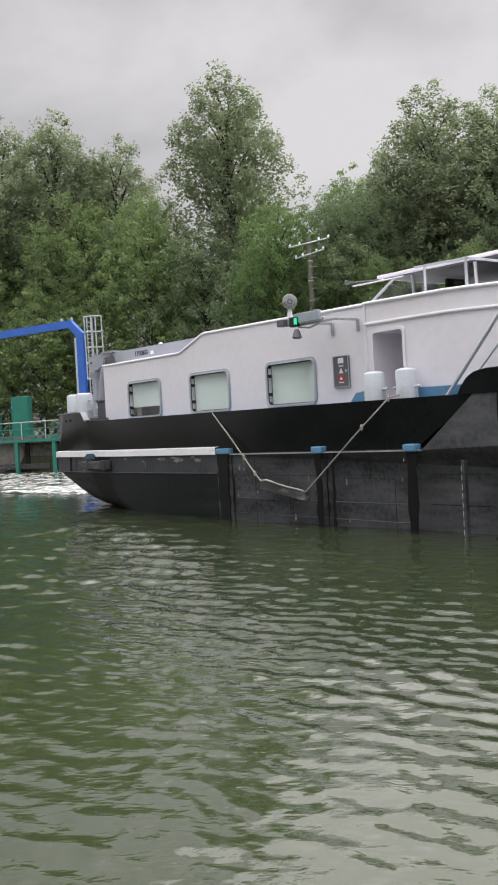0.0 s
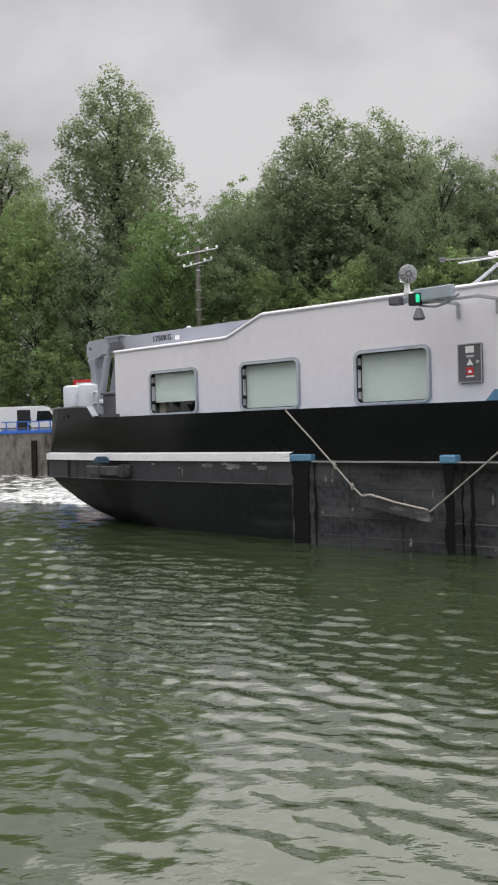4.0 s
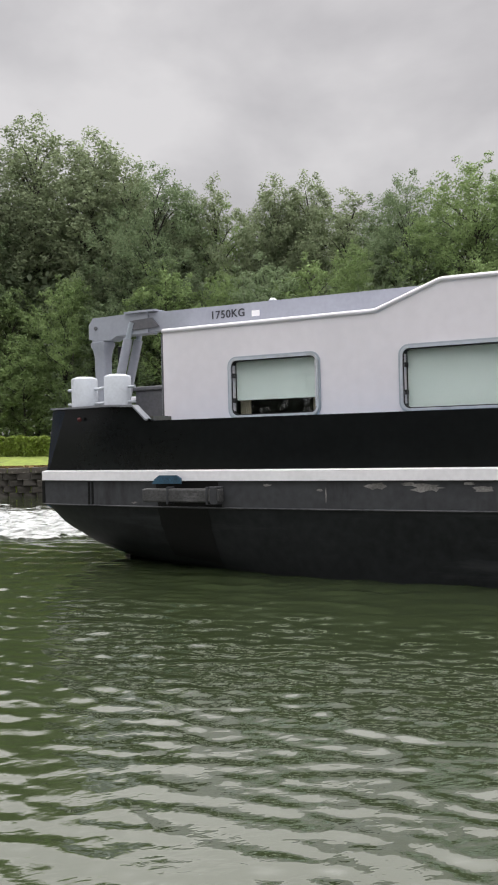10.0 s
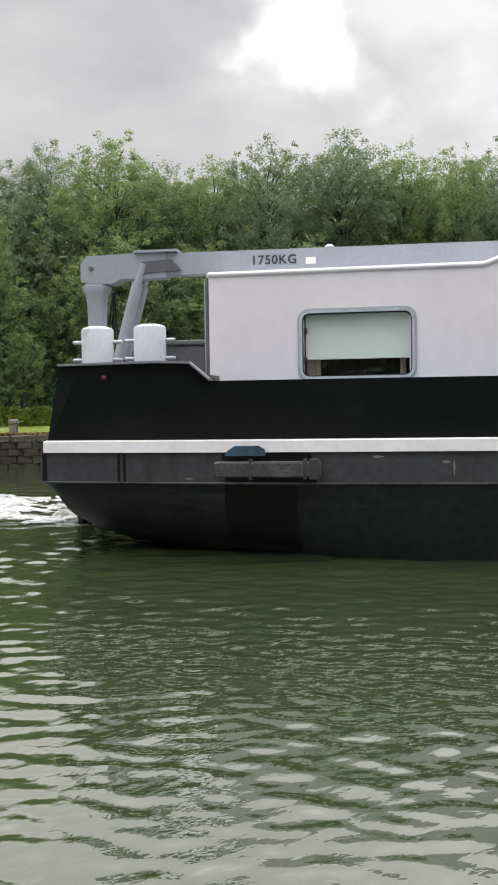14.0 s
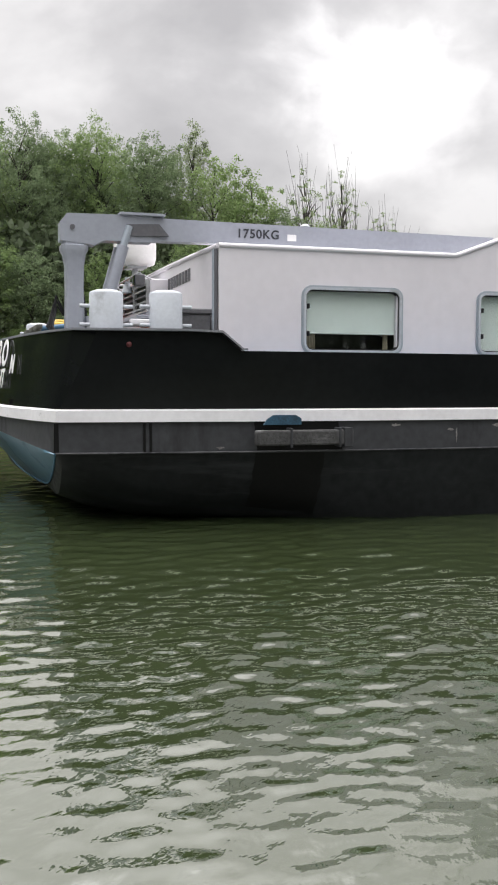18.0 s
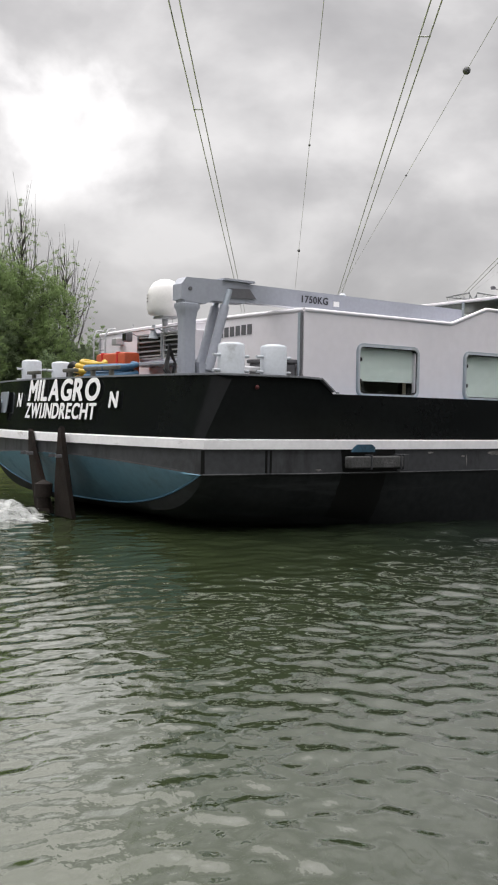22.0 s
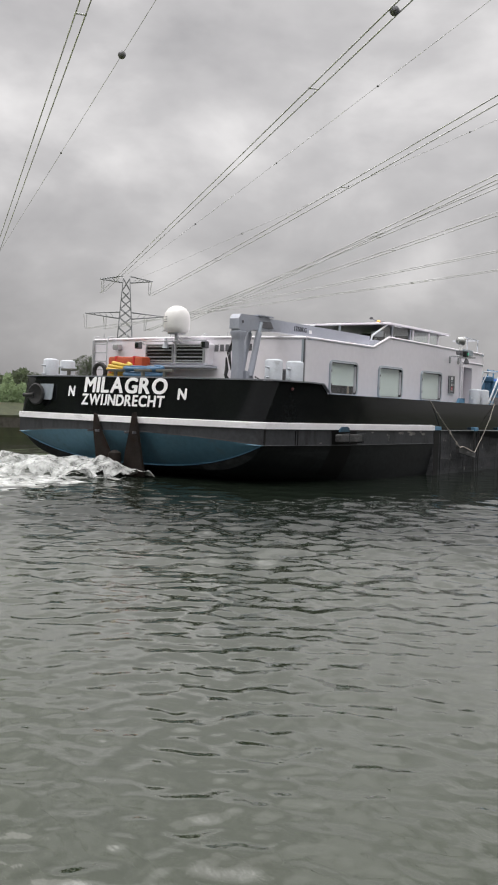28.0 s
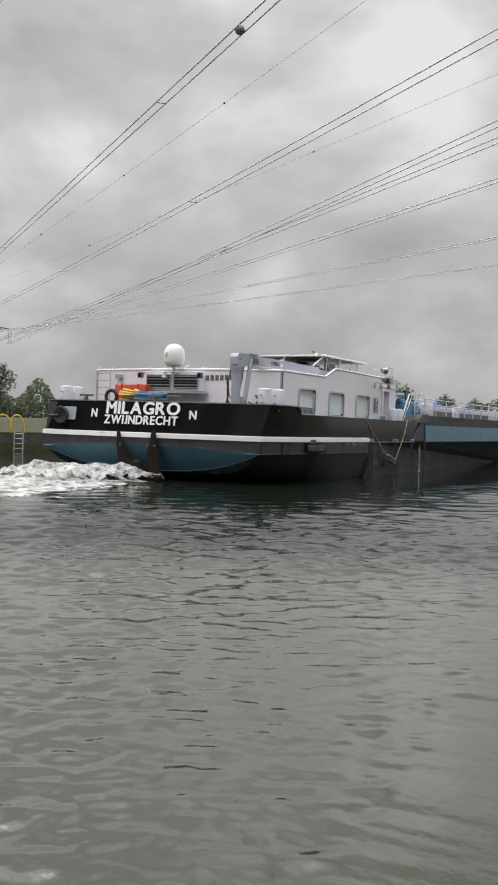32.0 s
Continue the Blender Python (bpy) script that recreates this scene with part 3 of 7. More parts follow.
def hull():
    # bulwark: outer skin, cap and inner skin in one shell
    def rail(off, z, lean, top):
        pts = []
        for x, y, _ in outline(z, off, 9.0 if not top else 10.15, lean):
            fl = lerp(x, (-3.0, -1.0, 1.0), (0.04, 0.06, 0.08)) if top and abs(y) > 3 else 0.0
            pts.append((x, y - math.copysign(fl, y), bulwark_top(x) if top else z))
        return pts
    bm = B()
    loft(bm, [rail(-0.06, 1.42, 0.0, False), rail(0.02, 2.1, 0.19, True), rail(-0.08, 2.1, 0.19, True), rail(-0.15, 1.42, 0.0, False)])
    part("bulwark", bm, BLACK, ship, "high-gloss black bulwark plating", soft=25)
    # knee of the bulwark edge: a grey cap rail along the aft part
    bm = B()
    cap_o = [(x, y, bulwark_top(x) + 0.004) for x, y, _ in outline(2.1, 0.035, -0.9, 0.19)]
    cap_i = [(x, y, bulwark_top(x) + 0.004) for x, y, _ in outline(2.1, -0.11, -0.9, 0.19)]
    loft(bm, [cap_o, [(x, y, z + 0.025) for x, y, z in cap_o], [(x, y, z + 0.025) for x, y, z in cap_i], cap_i])
    part("cap_rail", bm, CAPGREY, ship, "grey painted bulwark cap rail", soft=30)
    bm = B()
    loft(bm, [outline(1.395, 0.0), outline(1.395, 0.035), outline(1.52, 0.035), outline(1.535, -0.06)])
    part("rubbing_strip", bm, STRIPW, ship, "white painted rubbing strip", soft=30)
    for s, name in ((-1, "tip"), (1, "tip")):
        bm = B()
        box(bm, 4.2, 4.62, s * 4.085 if s < 0 else 3.95, -3.95 if s < 0 else 4.085, 1.40, 1.50, 0.015)
        part("strip_end", bm, BLUE, ship, "faded blue end of the rubbing strip")
    # the belt under it; at the transom its lower edge arches
    low = []
    for x, y, _ in outline(1.05, 0.0):
        low.append((x, y, 1.05 + (0.17 * (1 - (y / 3.6) ** 2) if x < -3.0 and abs(y) < 3.55 else 0)))
    bm = B()
    loft(bm, [outline(1.396, 0.0), low])
    part("hull_belt", bm, BELT, ship, "dark grey hull belt with welded seams", soft=25)
    bm = B()
    loft(bm, [[(x, y * 1.003, z + 0.012) for x, y, z in low], [(x, y * 1.006, z) for x, y, z in low], [(x, y * 1.003, z - 0.012) for x, y, z in low]])
    part("knuckle_seam", bm, WORN, ship, "pale scuffed knuckle weld", soft=30)
    for s in (-1, 1):
        bm = B()
        slab(bm, [(-3.03, 1.06), (-2.97, 1.06), (-2.975, 1.38), (-3.025, 1.38)], 0.012, lambda u, v, w: (u, s * (3.596 + w + 0.06 * (u + 3.0)), v))
        part("corner_weld", bm, TAR, ship, "black weld at the stern corner")
    for x in (-2.05, -1.98):
        for s in (-1, 1):
            bm = B()
            y = breadth(x)
            box(bm, x - 0.014, x + 0.014, s * y - 0.012, s * y + 0.012, 1.06, 1.38)
            part("weld_seam", bm, TAR, ship)
    # under-water body: a cut-up counter aft, box section forward
    N = 36

    def station(x):
        zc = lerp(x, (-3.0, -2.93, -2.6, -2.0, -1.5, -0.9, -0.2, 0.6, 1.6), (0.46, 0.42, 0.30, 0.19, 0.15, 0.11, 0.04, -0.2, -0.9))
        p = lerp(x, (-3.0, -2.93, -2.5, -1.8, 0.0), (2.7, 6.5, 8.0, 10.0, 13))
        b = breadth(x) * lerp(x, (-3, -1), (0.985, 1.0))
        out = []
        for k in range(N + 1):
            s = math.sin(math.pi * (k / N - 0.5))
            out.append((x + skew(x, b * s) + 0.15 * (1 - s * s) * lerp(x, (-3.0, -1.5), (1, 0)), b * s, zc + (1.05 - zc) * abs(s) ** p))
        return out
    xs = [-3.0, -2.97, -2.93, -2.84, -2.75, -2.6, -2.4, -2.2, -2.0, -1.75, -1.5, -1.2, -0.8, -0.3, 0.5, 1.5, 2.8, 4.2]
    bm = B()
    loft(bm, [station(x) for x in xs])
    part("lower_hull", bm, LOWHULL, ship, "tarred black lower hull", soft=30)
    for x0, x1, deep in ((-0.80, 0.02, 0.90),):
        bm = B()
        rows = []
        for q in range(7):
            x = x0 + (x1 - x0) * q / 6
            row = []
            for k in range(9):
                sy = -1 + (1 - deep) * k / 8
                zc, p = lerp(x, (-2.0, -1.5, -0.9, -0.2, 0.6), (0.19, 0.15, 0.11, 0.04, -0.2)), lerp(x, (-1.8, 0.0), (10.0, 13))
                row.append((x + 0.012 * math.sin(9 * k + q), breadth(x) * (sy - 0.0012), zc + (1.045 - zc) * abs(sy) ** p))
            rows.append(row)
        loft(bm, rows)
        part("hull_stain", bm, TAR, ship, "black streak down the hull below the fender", soft=40)
    # blue counter between the belt and the lower hull
    arch = [p for p in low if p[0] <= -3.0]
    arch.sort(key=lambda p: p[1])
    first = station(-3.0)
    ys, zs, xs2 = [p[1] for p in arch], [p[2] for p in arch], [p[0] for p in arch]
    upper = []
    for k in range(N + 1):
        y = -3.6 + 7.2 * k / N
        upper.append((float(np.interp(y, ys, xs2)), y, float(np.interp(y, ys, zs))))
    lower_ = [(x, y * 1.0, z) for x, y, z in first]
    midrow = [tuple((Vector(a) * 0.5 + Vector(b) * 0.5) + Vector((-0.03, 0, -0.01))) for a, b in zip(upper, lower_)]
    bm = B()
    loft(bm, [upper, midrow, lower_])
    part("counter", bm, BLUEC, ship, "blue painted counter under the stern", soft=40)
    bm = B()
    tube(bm, [(x - 0.01, y, z - 0.005) for x, y, z in lower_[1:-1]], 0.012, 6)
    part("counter_edge", bm, BLUE, ship, soft=60)
    # cargo section: one slanted break, then straight sides to the bow
    prof = [(4.2, -1.1), (4.2, 1.40), (9.15, 1.40), (10.48, 2.43), (52, 2.50), (58.5, 2.9), (57.5, -1.1)]
    bm = B()
    a = [bm.verts.new((x, -4.05 if x < 53 else -0.9, z)) for x, z in prof]
    b = [bm.verts.new((x, 4.05 if x < 53 else 0.9, z)) for x, z in prof]
    bm.faces.new(a)
    bm.faces.new(b[::-1])
    for i in range(len(a)):
        j = (i + 1) % len(a)
        bm.faces.new((a[i], b[i], b[j], a[j]))
    part("cargo_hull", bm, WORN, ship, "scuffed grey-black side of the cargo hull")
    for s in (-1, 1):
        for x0, x1 in ((4.22, 4.56), (4.63, 4.68), (6.87, 7.03), (7.13, 7.17), (7.25, 7.33), (8.85, 9.06), (10.5, 10.72)):
            top = 1.39 if x1 < 10 else 2.40
            rr = random.Random(int(x0 * 100))
            zs = [top - (top + 0.4) * k / 14 for k in range(15)]
            left = [(x0 + rr.uniform(-0.02, 0.025) + 0.02 * k / 14, z) for k, z in enumerate(zs)]
            right = [(x1 + rr.uniform(-0.03, 0.02) - 0.15 * (x1 - x0) * k / 14, z) for k, z in enumerate(zs)]
            bm = B()
            slab(bm, left + right[::-1], 0.01, lambda u, v, w: (u, s * (4.049 + w), v))
            part("tar_band", bm, TAR, ship, "black tarred band down the hull side")
        for x0, x1, z0, z1 in ((4.72, 6.95, 1.02, 1.026), (7.52, 8.6, 0.98, 0.986), (5.3, 5.306, 0.2, 1.38), (6.2, 6.206, 0.15, 1.0), (8.1, 8.106, 0.98, 1.38), (8.6, 8.606, 0.15, 0.98), (9.3, 10.4, 1.05, 1.056), (9.3, 10.4, 0.62, 0.632)):
            bm = B()
            box(bm, x0, x1, min(s * 4.049, s * 4.054), max(s * 4.049, s * 4.054), z0, z1)
            part("plate_seam", bm, TAR, ship)
        rr = random.Random(12)
        for k in range(16):
            x, z, h, w0 = rr.uniform(4.75, 8.85), rr.uniform(0.25, 1.3), rr.uniform(0.03, 0.14), rr.uniform(0.008, 0.025)
            bm = B()
            slab(bm, [(x - w0, z), (x + w0 * 0.3, z - 0.01), (x + w0, z + h * 0.4), (x + w0 * 0.2, z + h), (x - w0 * 0.4, z + h * 0.8)], 0.003, lambda u, v, w: (u, s * (4.0505 + w), v))
            part("scrape_mark", bm, SCUFF, ship)
        for x0 in (6.85, 8.84):
            bm = B()
            box(bm, x0, x0 + 0.24, min(s * 3.97, s * 4.12), max(s * 3.97, s * 4.12), 1.38, 1.49, 0.02)
            part("fairlead_cap", bm, BLUE, ship, "faded blue cap on the hull ledge")
        bm = B()
        box(bm, 4.62, 9.15, min(s * 4.04, s * 4.07), max(s * 4.04, s * 4.07), 1.385, 1.405)
        part("ledge_edge", bm, STEEL, ship)
        bm = B()
        slab(bm, [(10.55, 2.04), (10.72, 1.40), (50, 1.42), (50, 2.10)], 0.02, lambda u, v, w: (u, s * (4.055 + w), v))
        part("side_panel", bm, BLUEC, ship, "long faded blue panel on the hull side")
        for z in (0.35, 0.62):
            bm = B()
            tube(bm, [(4.7, s * 4.05, z), (9.0, s * 4.05, z - 0.01)], 0.009, 6)
            part("weld_line", bm, WORN, ship)
        # black fairing at the break, and the tarred foot of the hull
        bm = B()
        slab(bm, [(9.85, 2.14), (9.92, 2.26), (10.02, 2.37), (10.15, 2.44), (10.35, 2.47), (10.95, 2.48), (10.95, 2.14)], 0.30, lambda u, v, w: (u, s * (4.06 - w), v))
        part("bulwark_fairing", bm, BLACK, ship, "rounded black end of the bulwark", soft=30)
        rng = random.Random(8)
        bm = B()
        top = [(4.3 + 0.17 * k, 0.14 + 0.05 * rng.random() + (0.05 if k % 9 < 2 else 0)) for k in range(37)]
        slab(bm, [(4.3, -0.6)] + top + [(10.45, -0.6)], 0.006, lambda u, v, w: (u, s * (4.051 + w), v))
        part("foot_stain", bm, TAR, ship, "black tar line along the foot of the hull")
        # draught marks on the after face of a narrow fin
        bm = B()
        box(bm, 9.90, 9.95, min(s * 4.04, s * 4.11), max(s * 4.04, s * 4.11), -0.2, 1.25, 0.004)
        fin = part("draught_fin", bm, WORN, ship, "narrow black fin with draught marks")
        for k in range(9):
            bm = B()
            box(bm, 9.892, 9.898, min(s * 4.06, s * 4.105), max(s * 4.06, s * 4.105), 0.10 + k * 0.125, 0.175 + k * 0.125)
            part("draught_mark", bm, LETTER, fin, "white draught mark")
    # decks
    bm = B()
    box(bm, -1.06, 9.6, -3.72, -3.2, 1.80, 1.90)
    part("side_deck", bm, BLUE, ship, "blue painted side deck")
    bm = B()
    box(bm, -1.06, 9.6, 3.2, 3.72, 1.80, 1.90)
    part("side_deck", bm, BLUE, ship, "blue painted side deck")
    bm = B()
    slab(bm, [(x, y) for x, y, _ in outline(2.2, -0.16, -0.95, 0.19)], 0.06, lambda u, v, w: (u, v, 2.20 + w))
    part("aft_deck", bm, BRASS, ship, "dull brown-grey after deck")
    # scraped patches on the belt
    rng = random.Random(4)
    for x, w, z, h in ((2.35, 0.34, 1.33, 0.05), (2.72, 0.2, 1.35, 0.03), (2.95, 0.42, 1.31, 0.06), (3.42, 0.16, 1.36, 0.025), (3.6, 0.3, 1.30, 0.04), (0.9, 0.12, 1.34, 0.02), (1.62, 0.10, 1.28, 0.02), (1.7, 0.02, 1.22, 0.10), (-1.2, 0.10, 1.1, 0.02)):
        pts = [(x + w * 0.5 * math.cos(a) * rng.uniform(0.5, 1.1), z + h * math.sin(a) * rng.uniform(0.4, 1.1)) for a in [2 * math.pi * k / 16 for k in range(16)]]
        bm = B()
        slab(bm, pts, 0.002, lambda u, v, w_: (u, -breadth(u) - 0.0015 - w_, v))
        part("scraped_patch", bm, SCUFF, ship, "pale patch of scraped paint")
    # shell fender with its bracket
    bm = B()
    box(bm, -0.86, 0.30, -4.17, -4.03, 1.13, 1.30, 0.02)
    fender = part("timber_fender", bm, TIMBER, ship, "weathered timber fender bolted to the hull")
    bm = B()
    slab(bm, [(-0.78, 1.052), (-0.82, 1.395), (0.18, 1.395), (0.24, 1.052)], 0.003, lambda u, v, w: (u, -breadth(u) - 0.002 - w, v))
    part("fender_stain", bm, TAR, ship, "black stain round the fender")
    for x, w in ((-0.46, 0.014), (0.13, 0.014), (0.23, 0.05)):
        bm = B()
        box(bm, x - w, x + w, -4.182, -4.02, 1.105, 1.325, 0.006)
        part("strap", bm, BELT, fender)
    bm = B()
    slab(bm, [(-0.76, 1.36), (-0.72, 1.42), (-0.64, 1.47), (-0.38, 1.47), (-0.31, 1.43), (-0.31, 1.36)], 0.03, lambda u, v, w: (u, -4.02 - w - 0.03, v))
    part("fender_bracket", bm, BRACKET, ship, "blue-black fender bracket on the white strip")


def house():
    zr = lambda x: lerp(x, (-1.06, 2.08, 2.92, 7.43), (3.44, 3.445, 3.75, 3.72))
    WIN = ((-0.02, 1.33), (2.38, 3.74), (4.83, 6.20))
    Z0, Z1 = 2.18, 3.01
    bm = B()

    def piece(xa, xb, za, zb=None, s=-1):
        za1 = zb if zb is not None else zr(xa)
        zb1 = zb if zb is not None else zr(xb)
        slab(bm, [(xa, za), (xb, za), (xb, zb1), (xa, za1)], 0.07, lambda u, v, w: (u, s * (3.30 - w), v))
    cuts = [-1.06, 0.05, 1.25, 2.08, 2.45, 2.92, 3.67, 4.90, 6.12, 7.43]
    for a, b in zip(cuts, cuts[1:]):
        inside = [w for w in WIN if a > w[0] and b < w[1] + 0.01 and b > w[0] + 0.1 and a < w[1] - 0.1]
        if inside:
            piece(a, b, 1.9, Z0 + 0.05)
            piece(a, b, Z1 - 0.05)
        else:
            piece(a, b, 1.9)
    bmesh.ops.remove_doubles(bm, verts=bm.verts, dist=0.001)
    part("side_wall", bm, WHITE, ship, "white steel deckhouse side with rounded windows")
    bm = B()
    for a, b in zip(cuts, cuts[1:]):
        piece(a, b, 1.9, s=1)
    bmesh.ops.remove_doubles(bm, verts=bm.verts, dist=0.001)
    part("side_wall", bm, WHITE, ship, "white steel deckhouse side")
    bm = B()
    box(bm, -1.06, -0.99, -3.225, 3.225, 1.9, 3.44)
    part("after_wall", bm, WHITE, ship, "white after wall of the deckhouse")
    bm = B()
    xs = [-1.06, 2.08, 2.92, 7.43]
    loft(bm, [[(x, y, 3.40 + 0.04 * (1 - (y / 3.3) ** 2)) for y in (-3.235, -2, -0.7, 0.7, 2, 3.235)] for x in xs])
    part("roof", bm, WHITE, ship, "white deckhouse roof")
    # rounded white roof edge
    for s in (-1, 1):
        bm = B()
        tube(bm, [(x, s * 3.295, zr(x)) for x in (-1.06, 2.06, 2.10, 2.90, 2.95, 7.43)], 0.032, 8)
        part("roof_edge", bm, WHITE, ship, soft=60)
    bm = B()
    tube(bm, [(-1.06, y, 3.44 + 0.05 * (1 - (y / 3.3) ** 2) * 0.6) for y in (-3.29, -2, -0.7, 0.7, 2, 3.29)], 0.032, 8)
    part("roof_edge", bm, WHITE, ship, soft=60)
    for s in (-1, 1):
        bm = B()
        tube(bm, [(-1.085, s * 3.27, 2.2), (-1.085, s * 3.27, 3.40)], 0.022, 8)
        part("corner_pipe", bm, DGREY if s < 0 else STEEL, ship, soft=60)
    # windows
    for i, (a, b) in enumerate(WIN):
        win = part("window_frame", ring(B(), round_rect(a, b, Z0, Z1, 0.13), round_rect(a + 0.022, b - 0.022, Z0 + 0.022, Z1 - 0.022, 0.112), -0.022, lambda u, v, w: (u, SIDE - 0.001 + w, v)), ALU, ship, "rounded aluminium window frame", soft=30)
        part("inner_frame", ring(B(), round_rect(a + 0.022, b - 0.022, Z0 + 0.022, Z1 - 0.022, 0.112), round_rect(a + 0.052, b - 0.052, Z0 + 0.052, Z1 - 0.052, 0.085), -0.034, lambda u, v, w: (u, SIDE - 0.001 + w, v)), LGREY, win, "pale inner window frame", soft=30)
        part("gasket", ring(B(), round_rect(a + 0.052, b - 0.052, Z0 + 0.052, Z1 - 0.052, 0.085), round_rect(a + 0.064, b - 0.064, Z0 + 0.064, Z1 - 0.064, 0.078), 0.07, lambda u, v, w: (u, SIDE - 0.012 + w, v)), RUBBER, win, soft=30)
        g = part("pane", slab(B(), round_rect(a + 0.06, b - 0.06, Z0 + 0.06, Z1 - 0.06, 0.08), 0.008, lambda u, v, w: (u, SIDE + 0.02 + w, v)), PANE, win)
        g.visible_shadow = False
        low = Z0 + (0.26 if i == 0 else 0.03)
        bm = B()
        box(bm, a + 0.085, b - 0.07, SIDE + 0.072, SIDE + 0.08, low, Z1 - 0.05)
        tube(bm, [(a + 0.10, SIDE + 0.076, low), (b - 0.08, SIDE + 0.076, low)], 0.012, 6)
        part("roller_blind", bm, BLIND, win, "pale green roller blind " + ("half drawn" if i == 0 else "fully drawn"))
        # shallow near-black box stands in for the cabin's unlit depth
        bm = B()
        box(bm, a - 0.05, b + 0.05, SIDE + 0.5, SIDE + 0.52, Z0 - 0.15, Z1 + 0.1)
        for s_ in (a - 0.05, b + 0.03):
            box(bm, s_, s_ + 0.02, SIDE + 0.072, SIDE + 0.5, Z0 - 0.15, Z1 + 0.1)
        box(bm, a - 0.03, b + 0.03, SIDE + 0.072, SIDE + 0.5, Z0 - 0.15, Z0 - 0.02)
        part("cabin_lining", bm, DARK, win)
        if i == 0:
            for xa, n in ((a + 0.10, 5), (b - 0.17, 2)):
                for k in range(n):
                    bm = B()
                    lathe(bm, [(0.017, 0), (0.020, 0.1), (0.015, 0.25)], 8, Matrix.Translation((xa + k * 0.032, SIDE + 0.17, Z0 + 0.03)))
                    part("curtain_fold", bm, CURTAIN, win, soft=60)
        for zz in (Z0 + 0.25, Z1 - 0.25):
            bm = B()
            box(bm, a + 0.075, a + 0.10, SIDE - 0.03, SIDE + 0.06, zz - 0.03, zz + 0.03, 0.006)
            part("window_catch", bm, RUBBER, win)
    bm = B()
    box(bm, -1.31, -1.062, -0.70, 1.24, 2.80, 3.30, 0.015)
    part("intake_housing", bm, WHITE, ship, "white housing of the air intakes")
    # louvres in its after face
    for y0, y1 in ((0.34, 1.22), (-0.62, 0.27)):
        lv = part("louvre", ring(B(), [(y0, 2.84), (y1, 2.84), (y1, 3.30), (y0, 3.30)], [(y0 + 0.03, 2.87), (y1 - 0.03, 2.87), (y1 - 0.03, 3.27), (y0 + 0.03, 3.27)], -0.05, lambda u, v, w: (-1.312 + w, u, v)), STEEL, ship, "steel louvred air intake")
        # near-black sheet painted in for the shade between the slats
        bm = B()
        box(bm, -1.325, -1.313, y0 + 0.02, y1 - 0.02, 2.86, 3.28)
        part("backing", bm, DARK, lv)
        for k in range(5):
            bm = B()
            box(bm, -1.37, -1.32, y0 + 0.03, y1 - 0.03, -0.012, 0.012, 0.003)
            part("slat", bm, STEEL if k != 2 else DGREY, lv, m=Matrix.Translation((0.0, 0, 2.90 + 0.085 * k)))
    # rail over the louvres and a sill tray
    bm = B()
    box(bm, -1.55, -1.065, -0.82, 1.3, 2.72, 2.78, 0.01)
    part("intake_tray", bm, GREY, ship, "grey tray under the air intakes")
    bm = B()
    tube(bm, [(-1.48, 1.36, 3.36), (-1.48, -0.78, 3.37)], 0.016, 6)
    for y in (1.3, 0.28, -0.72):
        tube(bm, [(-1.31, y, 3.29), (-1.48, y, 3.365)], 0.012, 6)
    part("light_rail", bm, STEEL, ship, soft=60)
    for y in (1.34, -0.76):
        bm = B()
        box(bm, -1.56, -1.42, y - 0.07, y + 0.07, 3.18, 3.35, 0.02)
        fl = part("flood_light", bm, DGREY, ship, "dark grey deck flood light")
        bm = B()
        box(bm, -1.575, -1.558, y - 0.055, y + 0.055, 3.20, 3.33, 0.005)
        part("lens", bm, GLASS, fl)
    bm = B()
    box(bm, -1.24, -1.07, 2.27, 2.47, 3.18, 3.32, 0.02)
    part("wall_lamp", bm, STEEL, ship, "grey bulkhead lamp")
    # ladder
    lad = None
    for y in (3.10, 2.60):
        bm = B()
        tube(bm, [(-1.30, y, 2.26), (-1.30, y, 3.38), (-1.24, y, 3.50), (-1.08, y, 3.52)], 0.018, 8)
        lad = part("ladder_rail", bm, STEEL, ship, "galvanised ladder rail", soft=60)
    for k in range(5):
        bm = B()
        tube(bm, [(-1.30, 3.10, 2.44 + 0.22 * k), (-1.30, 2.60, 2.44 + 0.22 * k)], 0.013, 6)
        part("rung", bm, STEEL, lad, soft=60)
    # registration number, as plain bars
    for k in range(8):
        bm = B()
        y = -0.72 - k * 0.163
        box(bm, -1.070, -1.062, y - 0.115, y, 3.135 + 0.003 * k, 3.295 + 0.003 * k)
        part("number_bar", bm, DGREY, ship, "dark painted number mark")
    # forward block with the doorway and the ledge
    bm = B()
    for poly in ([(7.43, 1.9), (7.60, 1.9), (7.60, 3.72), (7.43, 3.72)], [(7.60, 3.25), (8.25, 3.25), (8.25, 3.72), (7.60, 3.72)], [(8.25, 1.9), (8.72, 1.9), (8.72, 3.71), (8.25, 3.72)]):
        slab(bm, poly, 0.08, lambda u, v, w: (u, -3.32 + w, v))
    part("forward_wall", bm, WHITE, ship, "white wall with an open doorway")
    nose = [(8.72, -3.32), (9.05, -3.30), (9.4, -3.20), (9.8, -3.02), (10.3, -2.75), (10.8, -2.45), (11.1, -2.1), (11.25, -1.5), (11.3, 0.0)]
    nose += [(x, -y) for x, y in nose[-2::-1]]
    bm = B()
    loft(bm, [[(x, y, z) for x, y in nose] for z in (1.9, 3.71)] + [[(x - 0.08, y * 0.975, z) for x, y in nose] for z in (3.71, 1.9)])
    part("rounded_front", bm, WHITE, ship, "rounded white front of the deckhouse", soft=35)
    bm = B()
    box(bm, 7.43, 8.72, 3.24, 3.32, 1.9, 3.7)
    part("forward_wall", bm, WHITE, ship, "white forward wall of the deckhouse")
    bm = B()
